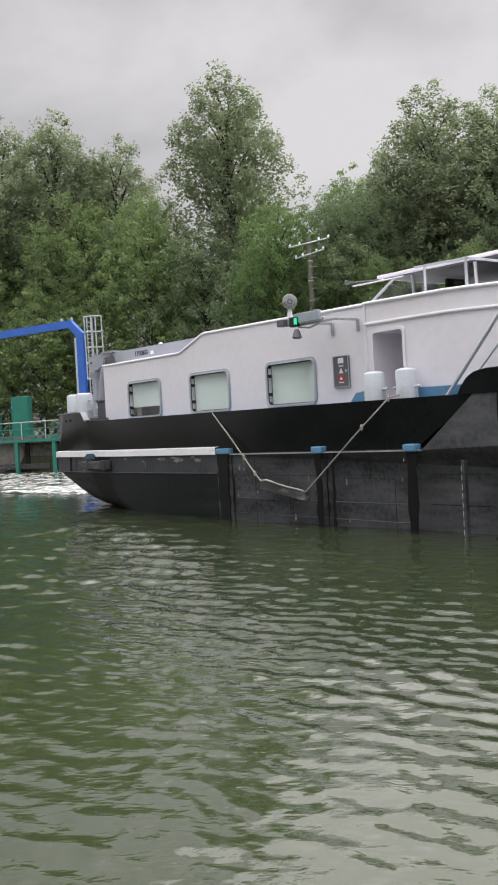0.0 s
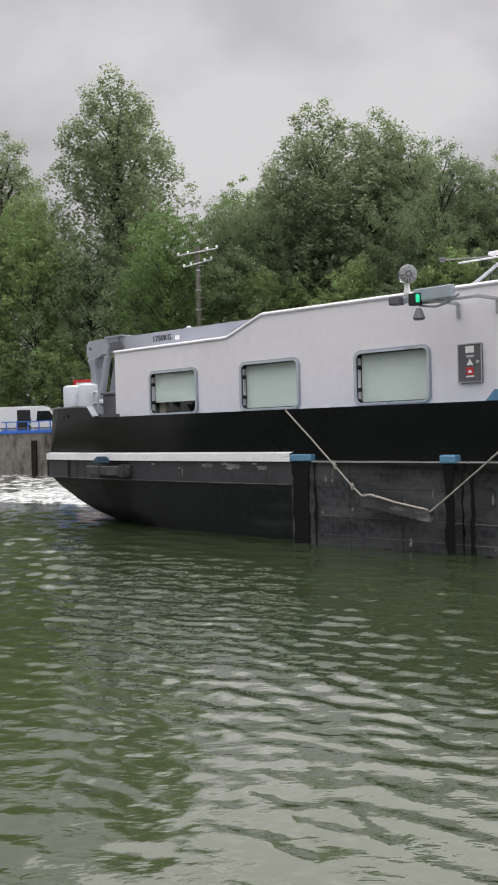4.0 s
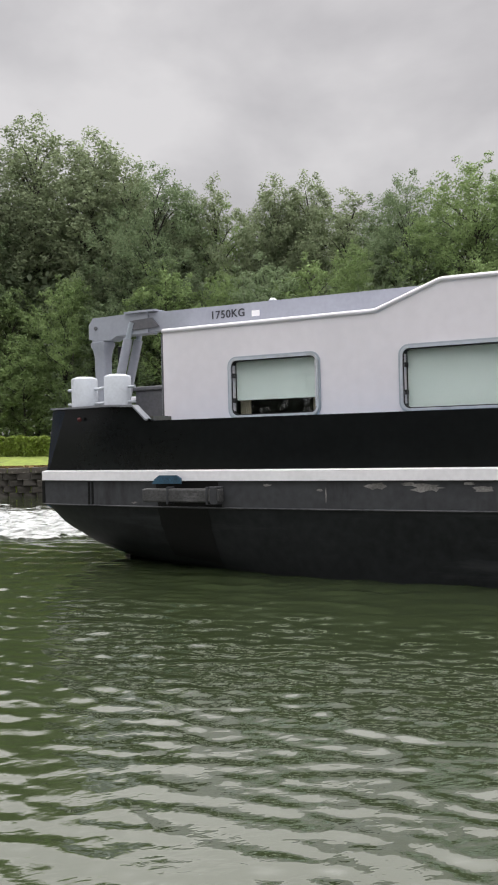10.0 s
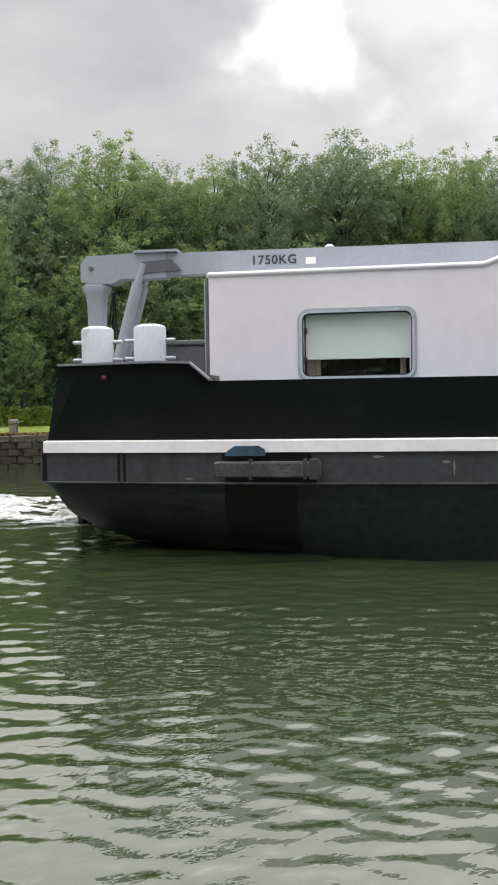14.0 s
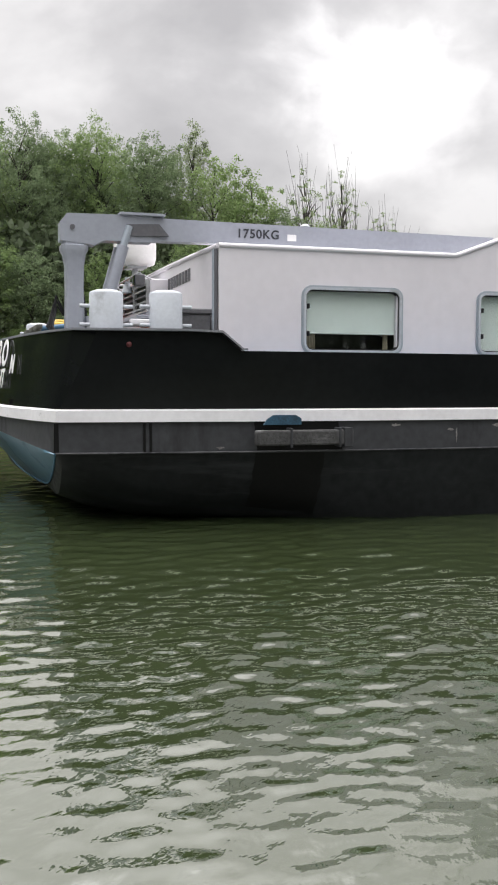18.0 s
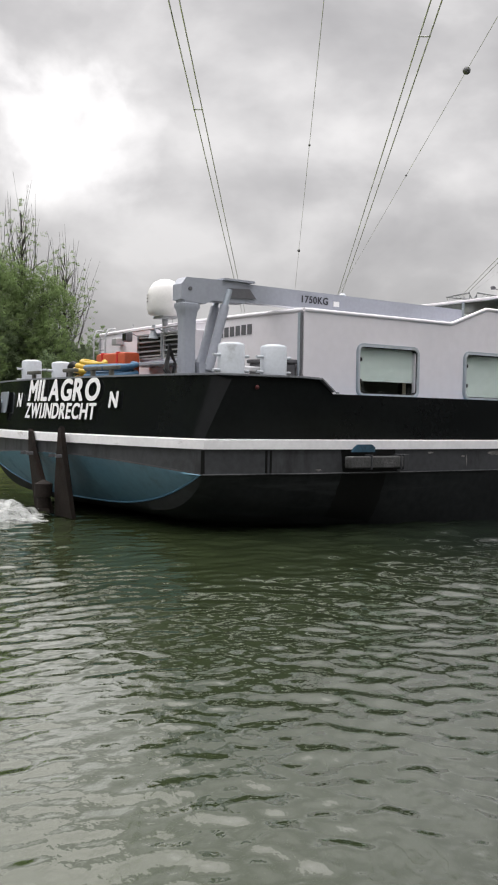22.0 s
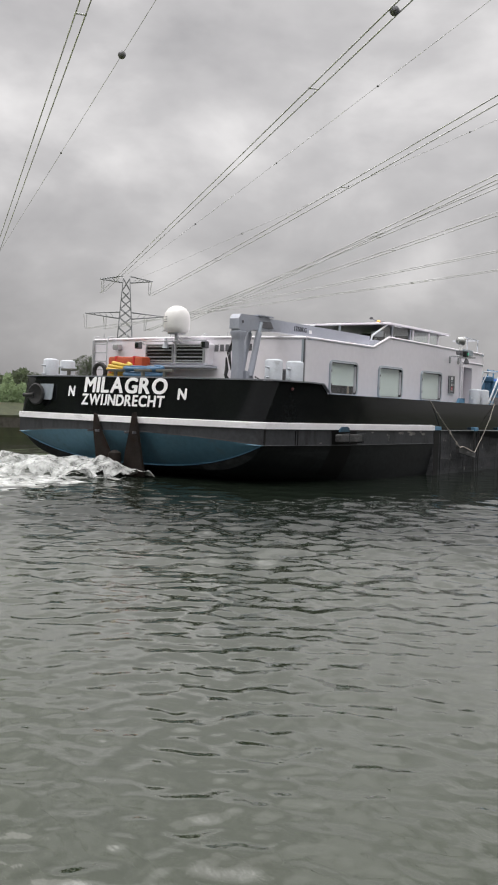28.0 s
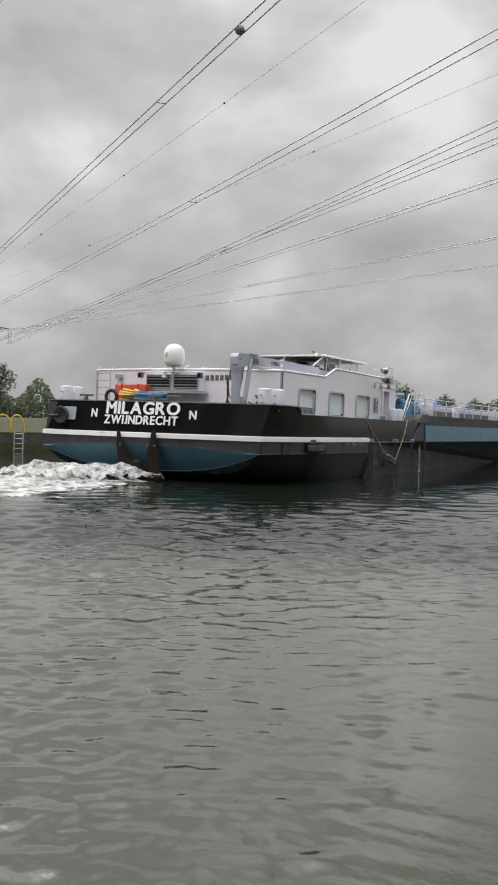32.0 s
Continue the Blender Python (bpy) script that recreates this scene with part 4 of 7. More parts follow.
    slab(bm, [(7.45, -3.24)] + [(x - 0.05, y * 0.98) for x, y in nose] + [(7.45, 3.24)], 0.05, lambda u, v, w: (u, v, 3.61 + w))
    part("forward_roof", bm, WHITE, ship)
    bm = B()
    tube(bm, [(7.43, -3.33, 3.40)] + [(x, y - 0.01, 3.395) for x, y in nose[:7]], 0.028, 8)
    part("ledge_moulding", bm, WHITE, ship, "white moulding along the forward block", soft=60)
    bm = B()
    tube(bm, [(7.43, -3.33, 3.73)] + [(x, y - 0.01, 3.715) for x, y in nose[:7]], 0.03, 8)
    part("roof_edge", bm, WHITE, ship, soft=60)
    bm = B()
    tube(bm, [(7.44, -3.33, 1.92), (7.44, -3.33, 3.72)], 0.022, 8)
    part("wall_seam", bm, WHITE, ship, soft=60)
    bm = B()
    box(bm, 7.56, 8.29, -3.24, -2.65, 1.9, 1.94)
    box(bm, 7.56, 7.60, -3.24, -2.65, 1.9, 3.3)
    box(bm, 8.25, 8.29, -3.24, -2.65, 1.9, 3.3)
    box(bm, 7.56, 8.29, -2.66, -2.62, 1.9, 3.3)
    box(bm, 7.56, 8.29, -3.24, -2.65, 3.25, 3.29)
    part("door_recess", bm, WHITE, ship, "white recess of the side door")
    part("door_frame", ring(B(), round_rect(7.56, 8.29, 1.93, 3.29, 0.09), round_rect(7.61, 8.24, 1.95, 3.245, 0.06), -0.03, lambda u, v, w: (u, -3.321 + w, v)), WHITE, ship, soft=30)
    # extinguisher locker
    bm = B()
    box(bm, 6.66, 7.02, -3.335, -3.298, 2.44, 2.95, 0.01)
    lk = part("extinguisher_locker", bm, DGREY, ship, "dark extinguisher locker on the wall")
    Y = -3.3365
    for name, lab, mt, x0, x1, z0, z1 in (("notice", "pale notice", LETTER, 6.775, 6.905, 2.83, 2.92), ("label_strip", "grey label", LGREY, 6.79, 6.90, 2.77, 2.80), ("red_label", "red and white label", RED, 6.785, 6.895, 2.535, 2.635), ("label_strip", "white label", LETTER, 6.78, 6.90, 2.505, 2.525)):
        bm = B()
        box(bm, x0, x1, Y - 0.004, Y, z0, z1)
        part(name, bm, mt, lk, lab)
    bm = B()
    slab(bm, [(6.79, 2.665), (6.89, 2.665), (6.84, 2.755)], 0.004, lambda u, v, w: (u, Y - w, v))
    part("warning_triangle", bm, LETTER, lk, "white triangular label")
    bm = B()
    slab(bm, [(6.81, 2.56), (6.87, 2.56), (6.86, 2.595), (6.83, 2.605)], 0.003, lambda u, v, w: (u, Y - 0.0045 - w, v))
    part("label_mark", bm, LETTER, lk)
    bm = B()
    lathe(bm, [(0.026, 0), (0.026, 0.012), (0.012, 0.016)], 14, Matrix.Translation((6.965, Y, 2.70)) @ pose(0, 0, 0, 90, 0, 0))
    part("latch", bm, STEEL, lk, "round steel latch", soft=40)
    bm = B()
    ring(bm, [(6.655, 2.435), (7.025, 2.435), (7.025, 2.955), (6.655, 2.955)], [(6.668, 2.448), (7.012, 2.448), (7.012, 2.942), (6.668, 2.942)], -0.012, lambda u, v, w: (u, -3.334 + w, v))
    part("rim", bm, STEEL, lk)
    # blue coaming by the forward bollards
    bm = B()
    slab(bm, [(6.95, 2.0), (7.25, 2.32), (7.62, 2.32), (7.62, 2.0)], 0.05, lambda u, v, w: (u, -3.42 + w, v))
    slab(bm, [(8.3, 2.0), (8.3, 2.32), (9.9, 2.30), (9.9, 2.0)], 0.05, lambda u, v, w: (u, -3.42 + w, v))
    part("coaming", bm, BLUE, ship, "blue deck coaming")


def wheelhouse():
    wh = part("wheelhouse", box(B(), 5.75, 10.1, -1.35, 1.35, 3.62, 3.93, 0.02), GREY, ship, "low grey wheelhouse with clear windows")
    posts = [(6.75, -1.36), (7.95, -1.36), (8.15, -1.36), (9.3, -1.36), (10.0, -1.36), (6.0, 0), (6.75, 1.36), (8.1, 1.36), (9.3, 1.36), (10.0, 1.36), (10.0, 0)]
    for x, y in posts:
        bm = B()
        tube(bm, [(x, y, 3.90), (x, y * 1.02, 4.56)], 0.03, 6)
        part("post", bm, GREY if x < 8 else WHITE, wh)
    for y in (-1.33, 1.33):
        bm = B()
        tube(bm, [(5.55, y, 3.90), (5.62, y, 4.08), (6.36, y * 1.06, 4.57)], 0.03, 6)
        part("pillar", bm, LGREY, wh, "slanted after pillar of the wheelhouse")
        bm = B()
        slab(bm, [(5.66, 3.93), (5.72, 4.10), (6.34, 4.53), (10.0, 4.53), (10.0, 3.93)], 0.01, lambda u, v, w: (u, y * 1.02 - 0.005 + w, v))
        g = part("pane", bm, PANE, wh, "clear wheelhouse window")
        g.visible_shadow = False
    for x in (5.95, 10.05):
        bm = B()
        box(bm, x - 0.005, x + 0.005, -1.3, 1.3, 3.93, 4.53)
        g = part("pane", bm, PANE, wh, "clear wheelhouse window")
        g.visible_shadow = False
    bm = B()
    box(bm, 6.1, 10.45, -1.62, 1.62, 4.56, 4.64, 0.02)
    part("roof", bm, WHITE, wh, "white overhanging wheelhouse roof")
    # dark grey sheet paints the shade on the roof's underside
    bm = B()
    box(bm, 6.2, 10.35, -1.55, 1.55, 4.545, 4.558)
    part("headlining", bm, DGREY, wh, "wheelhouse roof underside, its shade painted dark grey")
    bm = B()
    for x in (8.5, 9.3):
        tube(bm, [(x, -3.05, 3.70), (x, -3.05, 4.18)], 0.02, 6)
    tube(bm, [(8.3, -3.05, 4.19), (9.35, -3.05, 4.16), (9.35, -2.2, 4.16)], 0.02, 6)
    part("roof_railing", bm, LGREY, ship, "short railing on the forward roof", soft=60)
    for y in (-1.1, -0.55, 0.0, 0.55, 1.1):
        bm = B()
        box(bm, 6.3, 9.9, y - 0.05, y + 0.05, 4.645, 4.67, 0.008)
        part("roof_rack_bar", bm, GREY, wh, "grey bar of the roof rack")
    for x in (6.4, 7.3, 8.2, 9.0, 9.8):
        bm = B()
        box(bm, x - 0.03, x + 0.03, -1.3, 1.3, 4.672, 4.695, 0.006)
        part("roof_rack_bar", bm, DGREY, wh, "dark cross bar of the roof rack")
    # floor coloured near-black so that the wheelhouse reads as dim inside
    bm = B()
    box(bm, 5.85, 10.0, -1.28, 1.28, 3.931, 3.945)
    part("sole", bm, DARK, wh, "wheelhouse floor, painted near-black for the dim inside")
    for x, y, z in ((7.3, -0.7, 4.0), (8.4, 0.3, 4.05), (9.1, -0.6, 4.0)):
        bm = B()
        box(bm, x - 0.2, x + 0.2, y - 0.25, y + 0.25, 3.93, z + 0.12, 0.05)
        box(bm, x - 0.2, x - 0.12, y - 0.24, y + 0.24, z + 0.1, z + 0.42, 0.03)
        part("helm_chair", bm, DARK, wh, "dark helm chair", soft=30)
    bm = B()
    box(bm, 6.7, 6.75, -1.1, -0.7, 4.15, 4.36, 0.01)
    part("screen", bm, LGREY, wh)
    for x, y, r in ((6.2, -1.2, AMBER), (8.0, -1.2, YELLOW)):
        bm = B()
        lathe(bm, [(0.05, 0), (0.055, 0.05), (0.03, 0.09)], 12, Matrix.Translation((x, y, 4.638)))
        part("roof_lamp", bm, r, wh, "small amber roof lamp", soft=40)
    bm = B()
    box(bm, 9.3, 9.9, -1.1, 1.1, 3.93, 4.2, 0.05)
    part("console", bm, DARK, wh, "dark wheelhouse console")
    bm = B()
    tube(bm, [(6.8, -1.66, 4.49), (5.80, -1.95, 4.43)], 0.018, 6)
    part("roof_pole", bm, STEEL, wh, "grey pole laid along the roof", soft=60)
    bm = B()
    tube(bm, [(6.2, -1.4, 4.57), (5.2, -1.5, 4.66)], 0.012, 6)
    lathe(bm, [(0.04, -0.04), (0.055, 0), (0.04, 0.04)], 10, Matrix.Translation((5.2, -1.5, 4.67)))
    part("antenna", bm, DGREY, wh, "thin antenna with a knob", soft=60)
    # the wheelhouse stands lowered on its lift
    for c in wh.children:
        for v in c.data.vertices:
            if v.co.z > 3.95:
                v.co.z = 3.95 + (v.co.z - 3.95) * 0.77
    # lattice and flags of gear along the roof's middle
    for k in range(3):
        bm = B()
        tube(bm, [(0.2 + k, 0.9, 3.5), (0.6 + k, 0.9, 3.72), (1.0 + k, 0.9, 3.5)], 0.02, 6)
        part("roof_stay", bm, STEEL, ship, soft=60)


def light_mast():
    bm = B()
    box(bm, 6.30, 6.90, -3.90, -3.82, 3.615, 3.775, 0.01)
    box(bm, 6.05, 6.30, -3.86, -3.82, 3.615, 3.70, 0.01)
    m = part("lamp_board", bm, ALU, ship, "aluminium sidelight board")
    for x in (6.62, 7.22):
        bm = B()
        box(bm, x - 0.02, x + 0.02, -3.84, -3.34, 3.575, 3.615, 0.004)
        box(bm, x - 0.02, x + 0.02, -3.345, -3.30, 3.40, 3.60, 0.004)
        part("bracket", bm, STEEL, m, "steel angle bracket")
    bm = B()
    box(bm, 6.2, 7.24, -3.83, -3.79, 3.575, 3.612, 0.004)
    part("bracket", bm, STEEL, m, "steel carrying bar")
    bm = B()
    tube(bm, [(6.35, -3.84, 3.56), (6.6, -3.82, 3.52), (6.78, -3.8, 3.56), (6.95, -3.8, 3.66)], 0.016, 6)
    part("bracket", bm, STEEL, m, soft=60)
    bm = B()
    tube(bm, [(6.16, -3.84, 3.74), (6.16, -3.84, 3.90)], 0.05, 10, 0.03)
    st = part("searchlight", bm, LETTER, m, "round chrome searchlight", soft=60)
    bm = B()
    q = Matrix.Translation((6.16, -3.84, 4.00)) @ pose(0, 0, 0, 0, 90, -35)
    lathe(bm, [(0.03, -0.13), (0.085, -0.12), (0.105, -0.09), (0.115, 0.04), (0.125, 0.045), (0.125, 0.07), (0.112, 0.075)], 24, q)
    part("reflector", bm, CHROME, m, "chromed lamp drum", soft=40)
    bm = B()
    lathe(bm, [(0.111, 0.062), (0.10, 0.072), (0.02, 0.078)], 24, q)
    part("lens", bm, ALU, m, "ribbed lamp glass", soft=40)
    bm = B()
    lathe(bm, [(0.05, 0.076), (0.052, 0.082), (0.03, 0.084), (0.028, 0.079)], 18, q)
    part("bulb_shield", bm, DGREY, m, soft=40)
    for k in range(6):
        bm = B()
        box(bm, -0.108, 0.108, -0.003, 0.003, 0.070, 0.081, 0.0, q @ pose(0, 0, 0, 0, 0, 30 * k))
        part("guard_wire", bm, STEEL, m)
    bm = B()
    box(bm, 6.26, 6.42, -3.96, -3.86, 3.56, 3.72, 0.01)
    hous = part("sidelight", bm, DARK, m, "green sidelight in a dark housing")
    bm = B()
    lathe(bm, [(0.022, 0), (0.027, 0.02), (0.027, 0.095), (0.022, 0.11)], 14, Matrix.Translation((6.40, -3.94, 3.59)))
    part("green_lens", bm, GREENLAMP, m, "glowing green lens", soft=40)
    bm = B()
    box(bm, 5.92, 6.10, -3.95, -3.80, 3.60, 3.72, 0.02)
    part("camera_box", bm, DGREY, m)
    bm = B()
    lathe(bm, [(0.03, 0.14), (0.05, 0.1), (0.085, 0.0), (0.06, -0.02)], 14, Matrix.Translation((6.40, -3.92, 3.38)))
    part("horn_lamp", bm, DGREY, m, soft=40)
    shift_thing(m, (0.05, 0, -0.09))


def shift_thing(ob, d):
    """Moves a part and what hangs on it, keeping its parent."""
    ob.location = ob.location + Vector(d)


def bollard(name, x, y, z, label, h=0.44, r=0.19):
    bm = B()
    lathe(bm, [(r, 0), (r, h - 0.03), (r - 0.015, h - 0.008), (r * 0.6, h + 0.012), (0.01, h + 0.018)], 32, Matrix.Translation((x, y, z)))
    b = part(name, bm, LGREY, ship, label, soft=40)
    for zz in (0.22, 0.43):
        for a in (-1, 1):
            bm = B()
            tube(bm, [(x + a * (r - 0.03), y, z + zz), (x + a * (r + 0.11), y, z + zz)], 0.022, 8)
            part("pin", bm, LGREY, b, soft=60)
    return b


def crane():
    X, Y = -2.62, -2.58
    bm = B()
    loft(bm, [[(X - 0.03 + sx * wx, Y + sy * wy, z) for sx, sy in ((-1, -0.7), (-0.75, -1), (0.75, -1), (1, -0.7), (1, 0.7), (0.75, 1), (-0.75, 1), (-1, 0.7))]
              for z, wx, wy in ((2.26, 0.19, 0.20), (2.34, 0.19, 0.20), (2.36, 0.115, 0.11), (2.95, 0.105, 0.095), (3.22, 0.11, 0.10), (3.34, 0.13, 0.115), (3.40, 0.16, 0.135), (3.45, 0.16, 0.135), (3.46, 0.14, 0.115), (3.54, 0.14, 0.115))], closed=True)
    cr = part("deck_crane", bm, GREY, ship, "grey hydraulic deck crane stowed over the roof", soft=40)
    bm = B()
    slab(bm, [(X - 0.2, 3.50), (X - 0.2, 3.72), (X - 0.12, 3.82), (X + 0.9, 3.84), (X + 0.9, 3.52), (X + 0.32, 3.52), (X + 0.2, 3.46)], 0.24, lambda u, v, w: (u, Y - 0.12 + w, v))
    part("knuckle", bm, GREY, cr, soft=20)
    for yy in (Y - 0.132, Y + 0.124):
        bm = B()
        lathe(bm, [(0.03, 0), (0.03, 0.012)], 12, Matrix.Translation((X - 0.06, yy + 0.006, 3.66)) @ pose(0, 0, 0, 90, 0, 0))
        part("pivot_pin", bm, DGREY, cr, soft=40)
    bm = B()
    slab(bm, [(X + 0.4, 3.54), (X + 0.4, 3.82), (3.0, 3.80), (3.0, 3.58)], 0.2, lambda u, v, w: (u, Y - 0.10 + w, v))
    boom = part("boom", bm, GREY, cr, "long grey telescopic boom", soft=20)
    bm = B()
    slab(bm, [(X + 0.5, 3.86), (X + 1.05, 3.86), (X + 1.05, 3.83), (X + 0.5, 3.83)], 0.34, lambda u, v, w: (u, Y - 0.17 + w, v))
    part("boom_plate", bm, GREY, cr, soft=20)
    bm = B()
    slab(bm, [(X + 0.58, 3.72), (X + 0.98, 3.74), (X + 1.1, 3.60), (X + 0.62, 3.58)], 0.03, lambda u, v, w: (u, Y - 0.14 + w, v))
    part("side_plate", bm, DGREY, cr, "dark grey side plate")
    for yy in (Y - 0.13, Y + 0.13):
        bm = B()
        tube(bm, [(X + 0.27, yy, 2.50), (X + 0.54, yy, 3.46)], 0.07, 16)
        part("cylinder", bm, GREY, cr, "hydraulic cylinder", soft=60)
        bm = B()
        tube(bm, [(X + 0.54, yy, 3.46), (X + 0.62, yy, 3.70)], 0.045, 12)
        part("piston_rod", bm, ALU, cr, soft=60)
    bm = B()
    slab(bm, [(X + 0.1, 2.30), (X + 0.44, 2.30), (X + 0.36, 2.52), (X + 0.2, 2.60), (X + 0.1, 2.62)], 0.30, lambda u, v, w: (u, Y - 0.15 + w, v))
    part("cylinder_foot", bm, GREY, cr, soft=20)
    for k in range(3):
        bm = B()
        tube(bm, [(X + 0.12, Y + 0.2 + 0.03 * k, 3.4), (X + 0.02 + 0.05 * k, Y + 0.32, 3.0), (X + 0.16, Y + 0.30, 2.62), (X + 0.3, Y + 0.22, 2.5)], 0.014, 6)
        part("hydraulic_hose", bm, RUBBER, cr, soft=60)
    bm = B()
    tube(bm, [(X + 0.36, Y - 0.2, 2.5), (X + 0.7, Y - 0.28, 2.36), (X + 1.1, Y - 0.2, 2.34), (X + 1.4, Y - 0.1, 2.46)], 0.016, 6)
    part("hydraulic_hose", bm, RUBBER, cr, soft=60)
    for k in range(3):
        bm = B()
        tube(bm, [(X - 0.15, Y + 0.05 * k, 2.28), (X - 0.28 - 0.03 * k, Y + 0.1, 2.5), (X - 0.22, Y + 0.16, 2.75 + 0.06 * k), (X - 0.10, Y + 0.2, 2.62), (X - 0.12, Y + 0.28, 2.3)], 0.018, 6)
        part("hydraulic_hose", bm, RUBBER, cr, "black looped hose", soft=60)
    me = letters("1750KG", 0.155, 0.002, spacing=1.10)
    me.materials.append(INK)
    t = new("load_lettering", me)
    t.parent = cr
    t.matrix_basis = pose(-0.37, Y - 0.106, 3.635, 90, 0, 0)
    tagged(t, "dark stencilled load marking 1750KG")
    bm = B()
    box(bm, 0.02, 0.14, Y - 0.108, Y - 0.10, 3.62, 3.70)
    part("label_plate", bm, LETTER, cr)
    bm = B()
    lathe(bm, [(0.05, 0), (0.06, 0.03), (0.03, 0.06)], 12, Matrix.Translation((0.30, Y, 3.80)))
    part("boom_knob", bm, LGREY, cr, soft=40)


def stern_gear():
    # twin skeg plates at the transom
    port = [(0.05, 1.58), (-0.01, 1.54), (-0.14, 1.22), (-0.52, 0.52), (-0.60, 0.24), (0.0, 0.24), (0.06, 1.2)]
    stbd = [(-0.07, 1.64), (0.01, 1.60), (0.08, 1.22), (0.24, 0.72), (0.35, 0.22), (-0.28, 0.22), (-0.16, 1.2)]
    for y, prof in ((-0.54, stbd), (0.58, port)):
        bm = B()
        slab(bm, prof, 0.07, lambda u, v, w: (-3.70 + w + 0.02 * (1.6 - v) + 0.10 * max(0.0, 1.1 - v), y + u, v))
        r = part("rudder_guard", bm, RUST, ship, "rust-stained dark steel guard plate at the stern", soft=20)
        for s in (-1, 1):
            bm = B()
            box(bm, -3.80, -3.6, y + s * 0.12 - 0.015, y + s * 0.12 + 0.015, 1.16, 1.21, 0.005)
            part("lug", bm, DGREY, r)
    bm = B()
    lathe(bm, [(0.10, 0.34), (0.10, 0.5), (0.14, 0.52), (0.14, 0.72), (0.03, 0.78)], 16, Matrix.Translation((-3.74, -0.10, 0.0)))
    part("rudder_post", bm, RUST, ship, "rusty rudder post", soft=40)
    # stern anchor in a white pocket
    bm = B()
    slab(bm, round_rect(2.30, 2.86, 1.84, 2.22, 0.05), 0.02, lambda u, v, w: (-3.0 + skew(-3.0, u) - 0.5 * (1 - (u / 3.6) ** 2) + 0.19 * (v - 1.42) / 0.98 - 0.004 - 0.05 * (v - 1.42) - w, u, v))
    part("pocket_plate", bm, ALU, ship, "scuffed bright plate of the anchor pocket")
    bm = B()
    lathe(bm, [(0.12, 0), (0.13, 0.04), (0.115, 0.22), (0.08, 0.23)], 24, Matrix.Translation((-3.16, 2.80, 1.98)) @ pose(0, 0, 0, 0, -90, 0))
    an = part("stern_anchor", bm, ALU, ship, "stern anchor hauled home, bright shank and black crown", soft=40)
    bm = B()
    lathe(bm, [(0.15, 0.24), (0.25, 0.25), (0.26, 0.31), (0.23, 0.33), (0.12, 0.29), (0.01, 0.28)], 24, Matrix.Translation((-3.16, 2.82, 1.97)) @ pose(0, 0, 0, 0, -90, 0))
    part("anchor_crown", bm, RUBBER, an, "black dished anchor crown", soft=40)
    for s in (1,):
        bm = B()
        tube(bm, [(-3.44, 2.90, 1.95), (-3.46, 3.12, 1.93), (-3.47, 3.24, 1.94)], 0.06, 8, 0.05)
        part("fluke", bm, RUBBER, an, soft=60)
    # name and port of registry, bent to the transom

    def on_transom(text, size, bold, yc, z0, name, label, width=0.0):
        me = word(text, size, bold)
        me.materials.append(LETTER)
        xs = [v.co.x for v in me.vertices]
        k = width / (max(xs) - min(xs)) if width else 1.0
        for v in me.vertices:
            y, z = yc - v.co.x * k, z0 + v.co.y
            lean = 0.19 * (z - 1.42) / 0.98
            v.co = (-3.0 + skew(-3.0, y) - 0.5 * (1 - (y / 3.6) ** 2) + lean + 0.06 - 0.065 - 0.05 * (z - 1.42) - v.co.z * 0.5, y, z)
        o = new(name, me)
        o.parent = ship
        tagged(o, label)
    on_transom("MILAGRO", 0.455, 0.036, -0.02, 2.055, "ship_name", "white painted ship name MILAGRO", 2.40)
    on_transom("ZWIJNDRECHT", 0.325, 0.024, 0.02, 1.765, "home_port", "white painted home port ZWIJNDRECHT", 2.40)
    on_transom("N", 0.31, 0.028, 1.60, 1.95, "letter_mark", "white painted letter N")
    on_transom("N", 0.31, 0.028, -1.62, 1.95, "letter_mark", "white painted letter N")
    # aft deck gear
    for x, y in ((-2.40, -3.36), (-1.735, -3.46), (-2.50, 3.36), (-1.83, 3.46)):
        bollard("bollard", x, y, 2.26, "light grey double bollard post on the after deck", 0.60, 0.19)
    for x, y in ((7.87, -3.62), (8.54, -3.62), (7.87, 3.62), (8.54, 3.62)):
        bollard("bollard", x, y, 1.90, "light grey bollard post beside the doorway", 0.70, 0.165)
    for y in (2.30, -0.1, -0.75, 0.75):
        bm = B()
        tube(bm, [(-2.9, y, 2.24), (-2.9, y, 2.56)], 0.045, 8)
        box(bm, -2.94, -2.86, y - 0.24, y + 0.24, 2.55, 2.61, 0.01)
        part("t_post", bm, BRASS, ship, "dull brown T-shaped deck post", soft=40)
    bm = B()
    box(bm, -1.75, -1.42, 0.98, 2.12, 2.30, 2.97, 0.05)
    rb = part("raft_box", bm, ORANGE, ship, "orange covered box on the after deck", soft=30)
    for y in (1.25, 1.85):
        bm = B()
        box(bm, -1.765, -1.41, y - 0.03, y + 0.03, 2.29, 2.982, 0.01)
        part("strap", bm, RED, rb)
    bm = B()
    for k in range(24):
        a, b = 2 * math.pi * k / 24, 2 * math.pi * (k + 1) / 24
        tube(bm, [(-2.35, 1.80 + 0.19 * math.cos(a), 2.56 + 0.19 * math.sin(a)), (-2.35, 1.80 + 0.19 * math.cos(b), 2.56 + 0.19 * math.sin(b))], 0.055, 8)
    part("tyre", bm, RUBBER, ship, "small black tyre hung on the deck", soft=60)
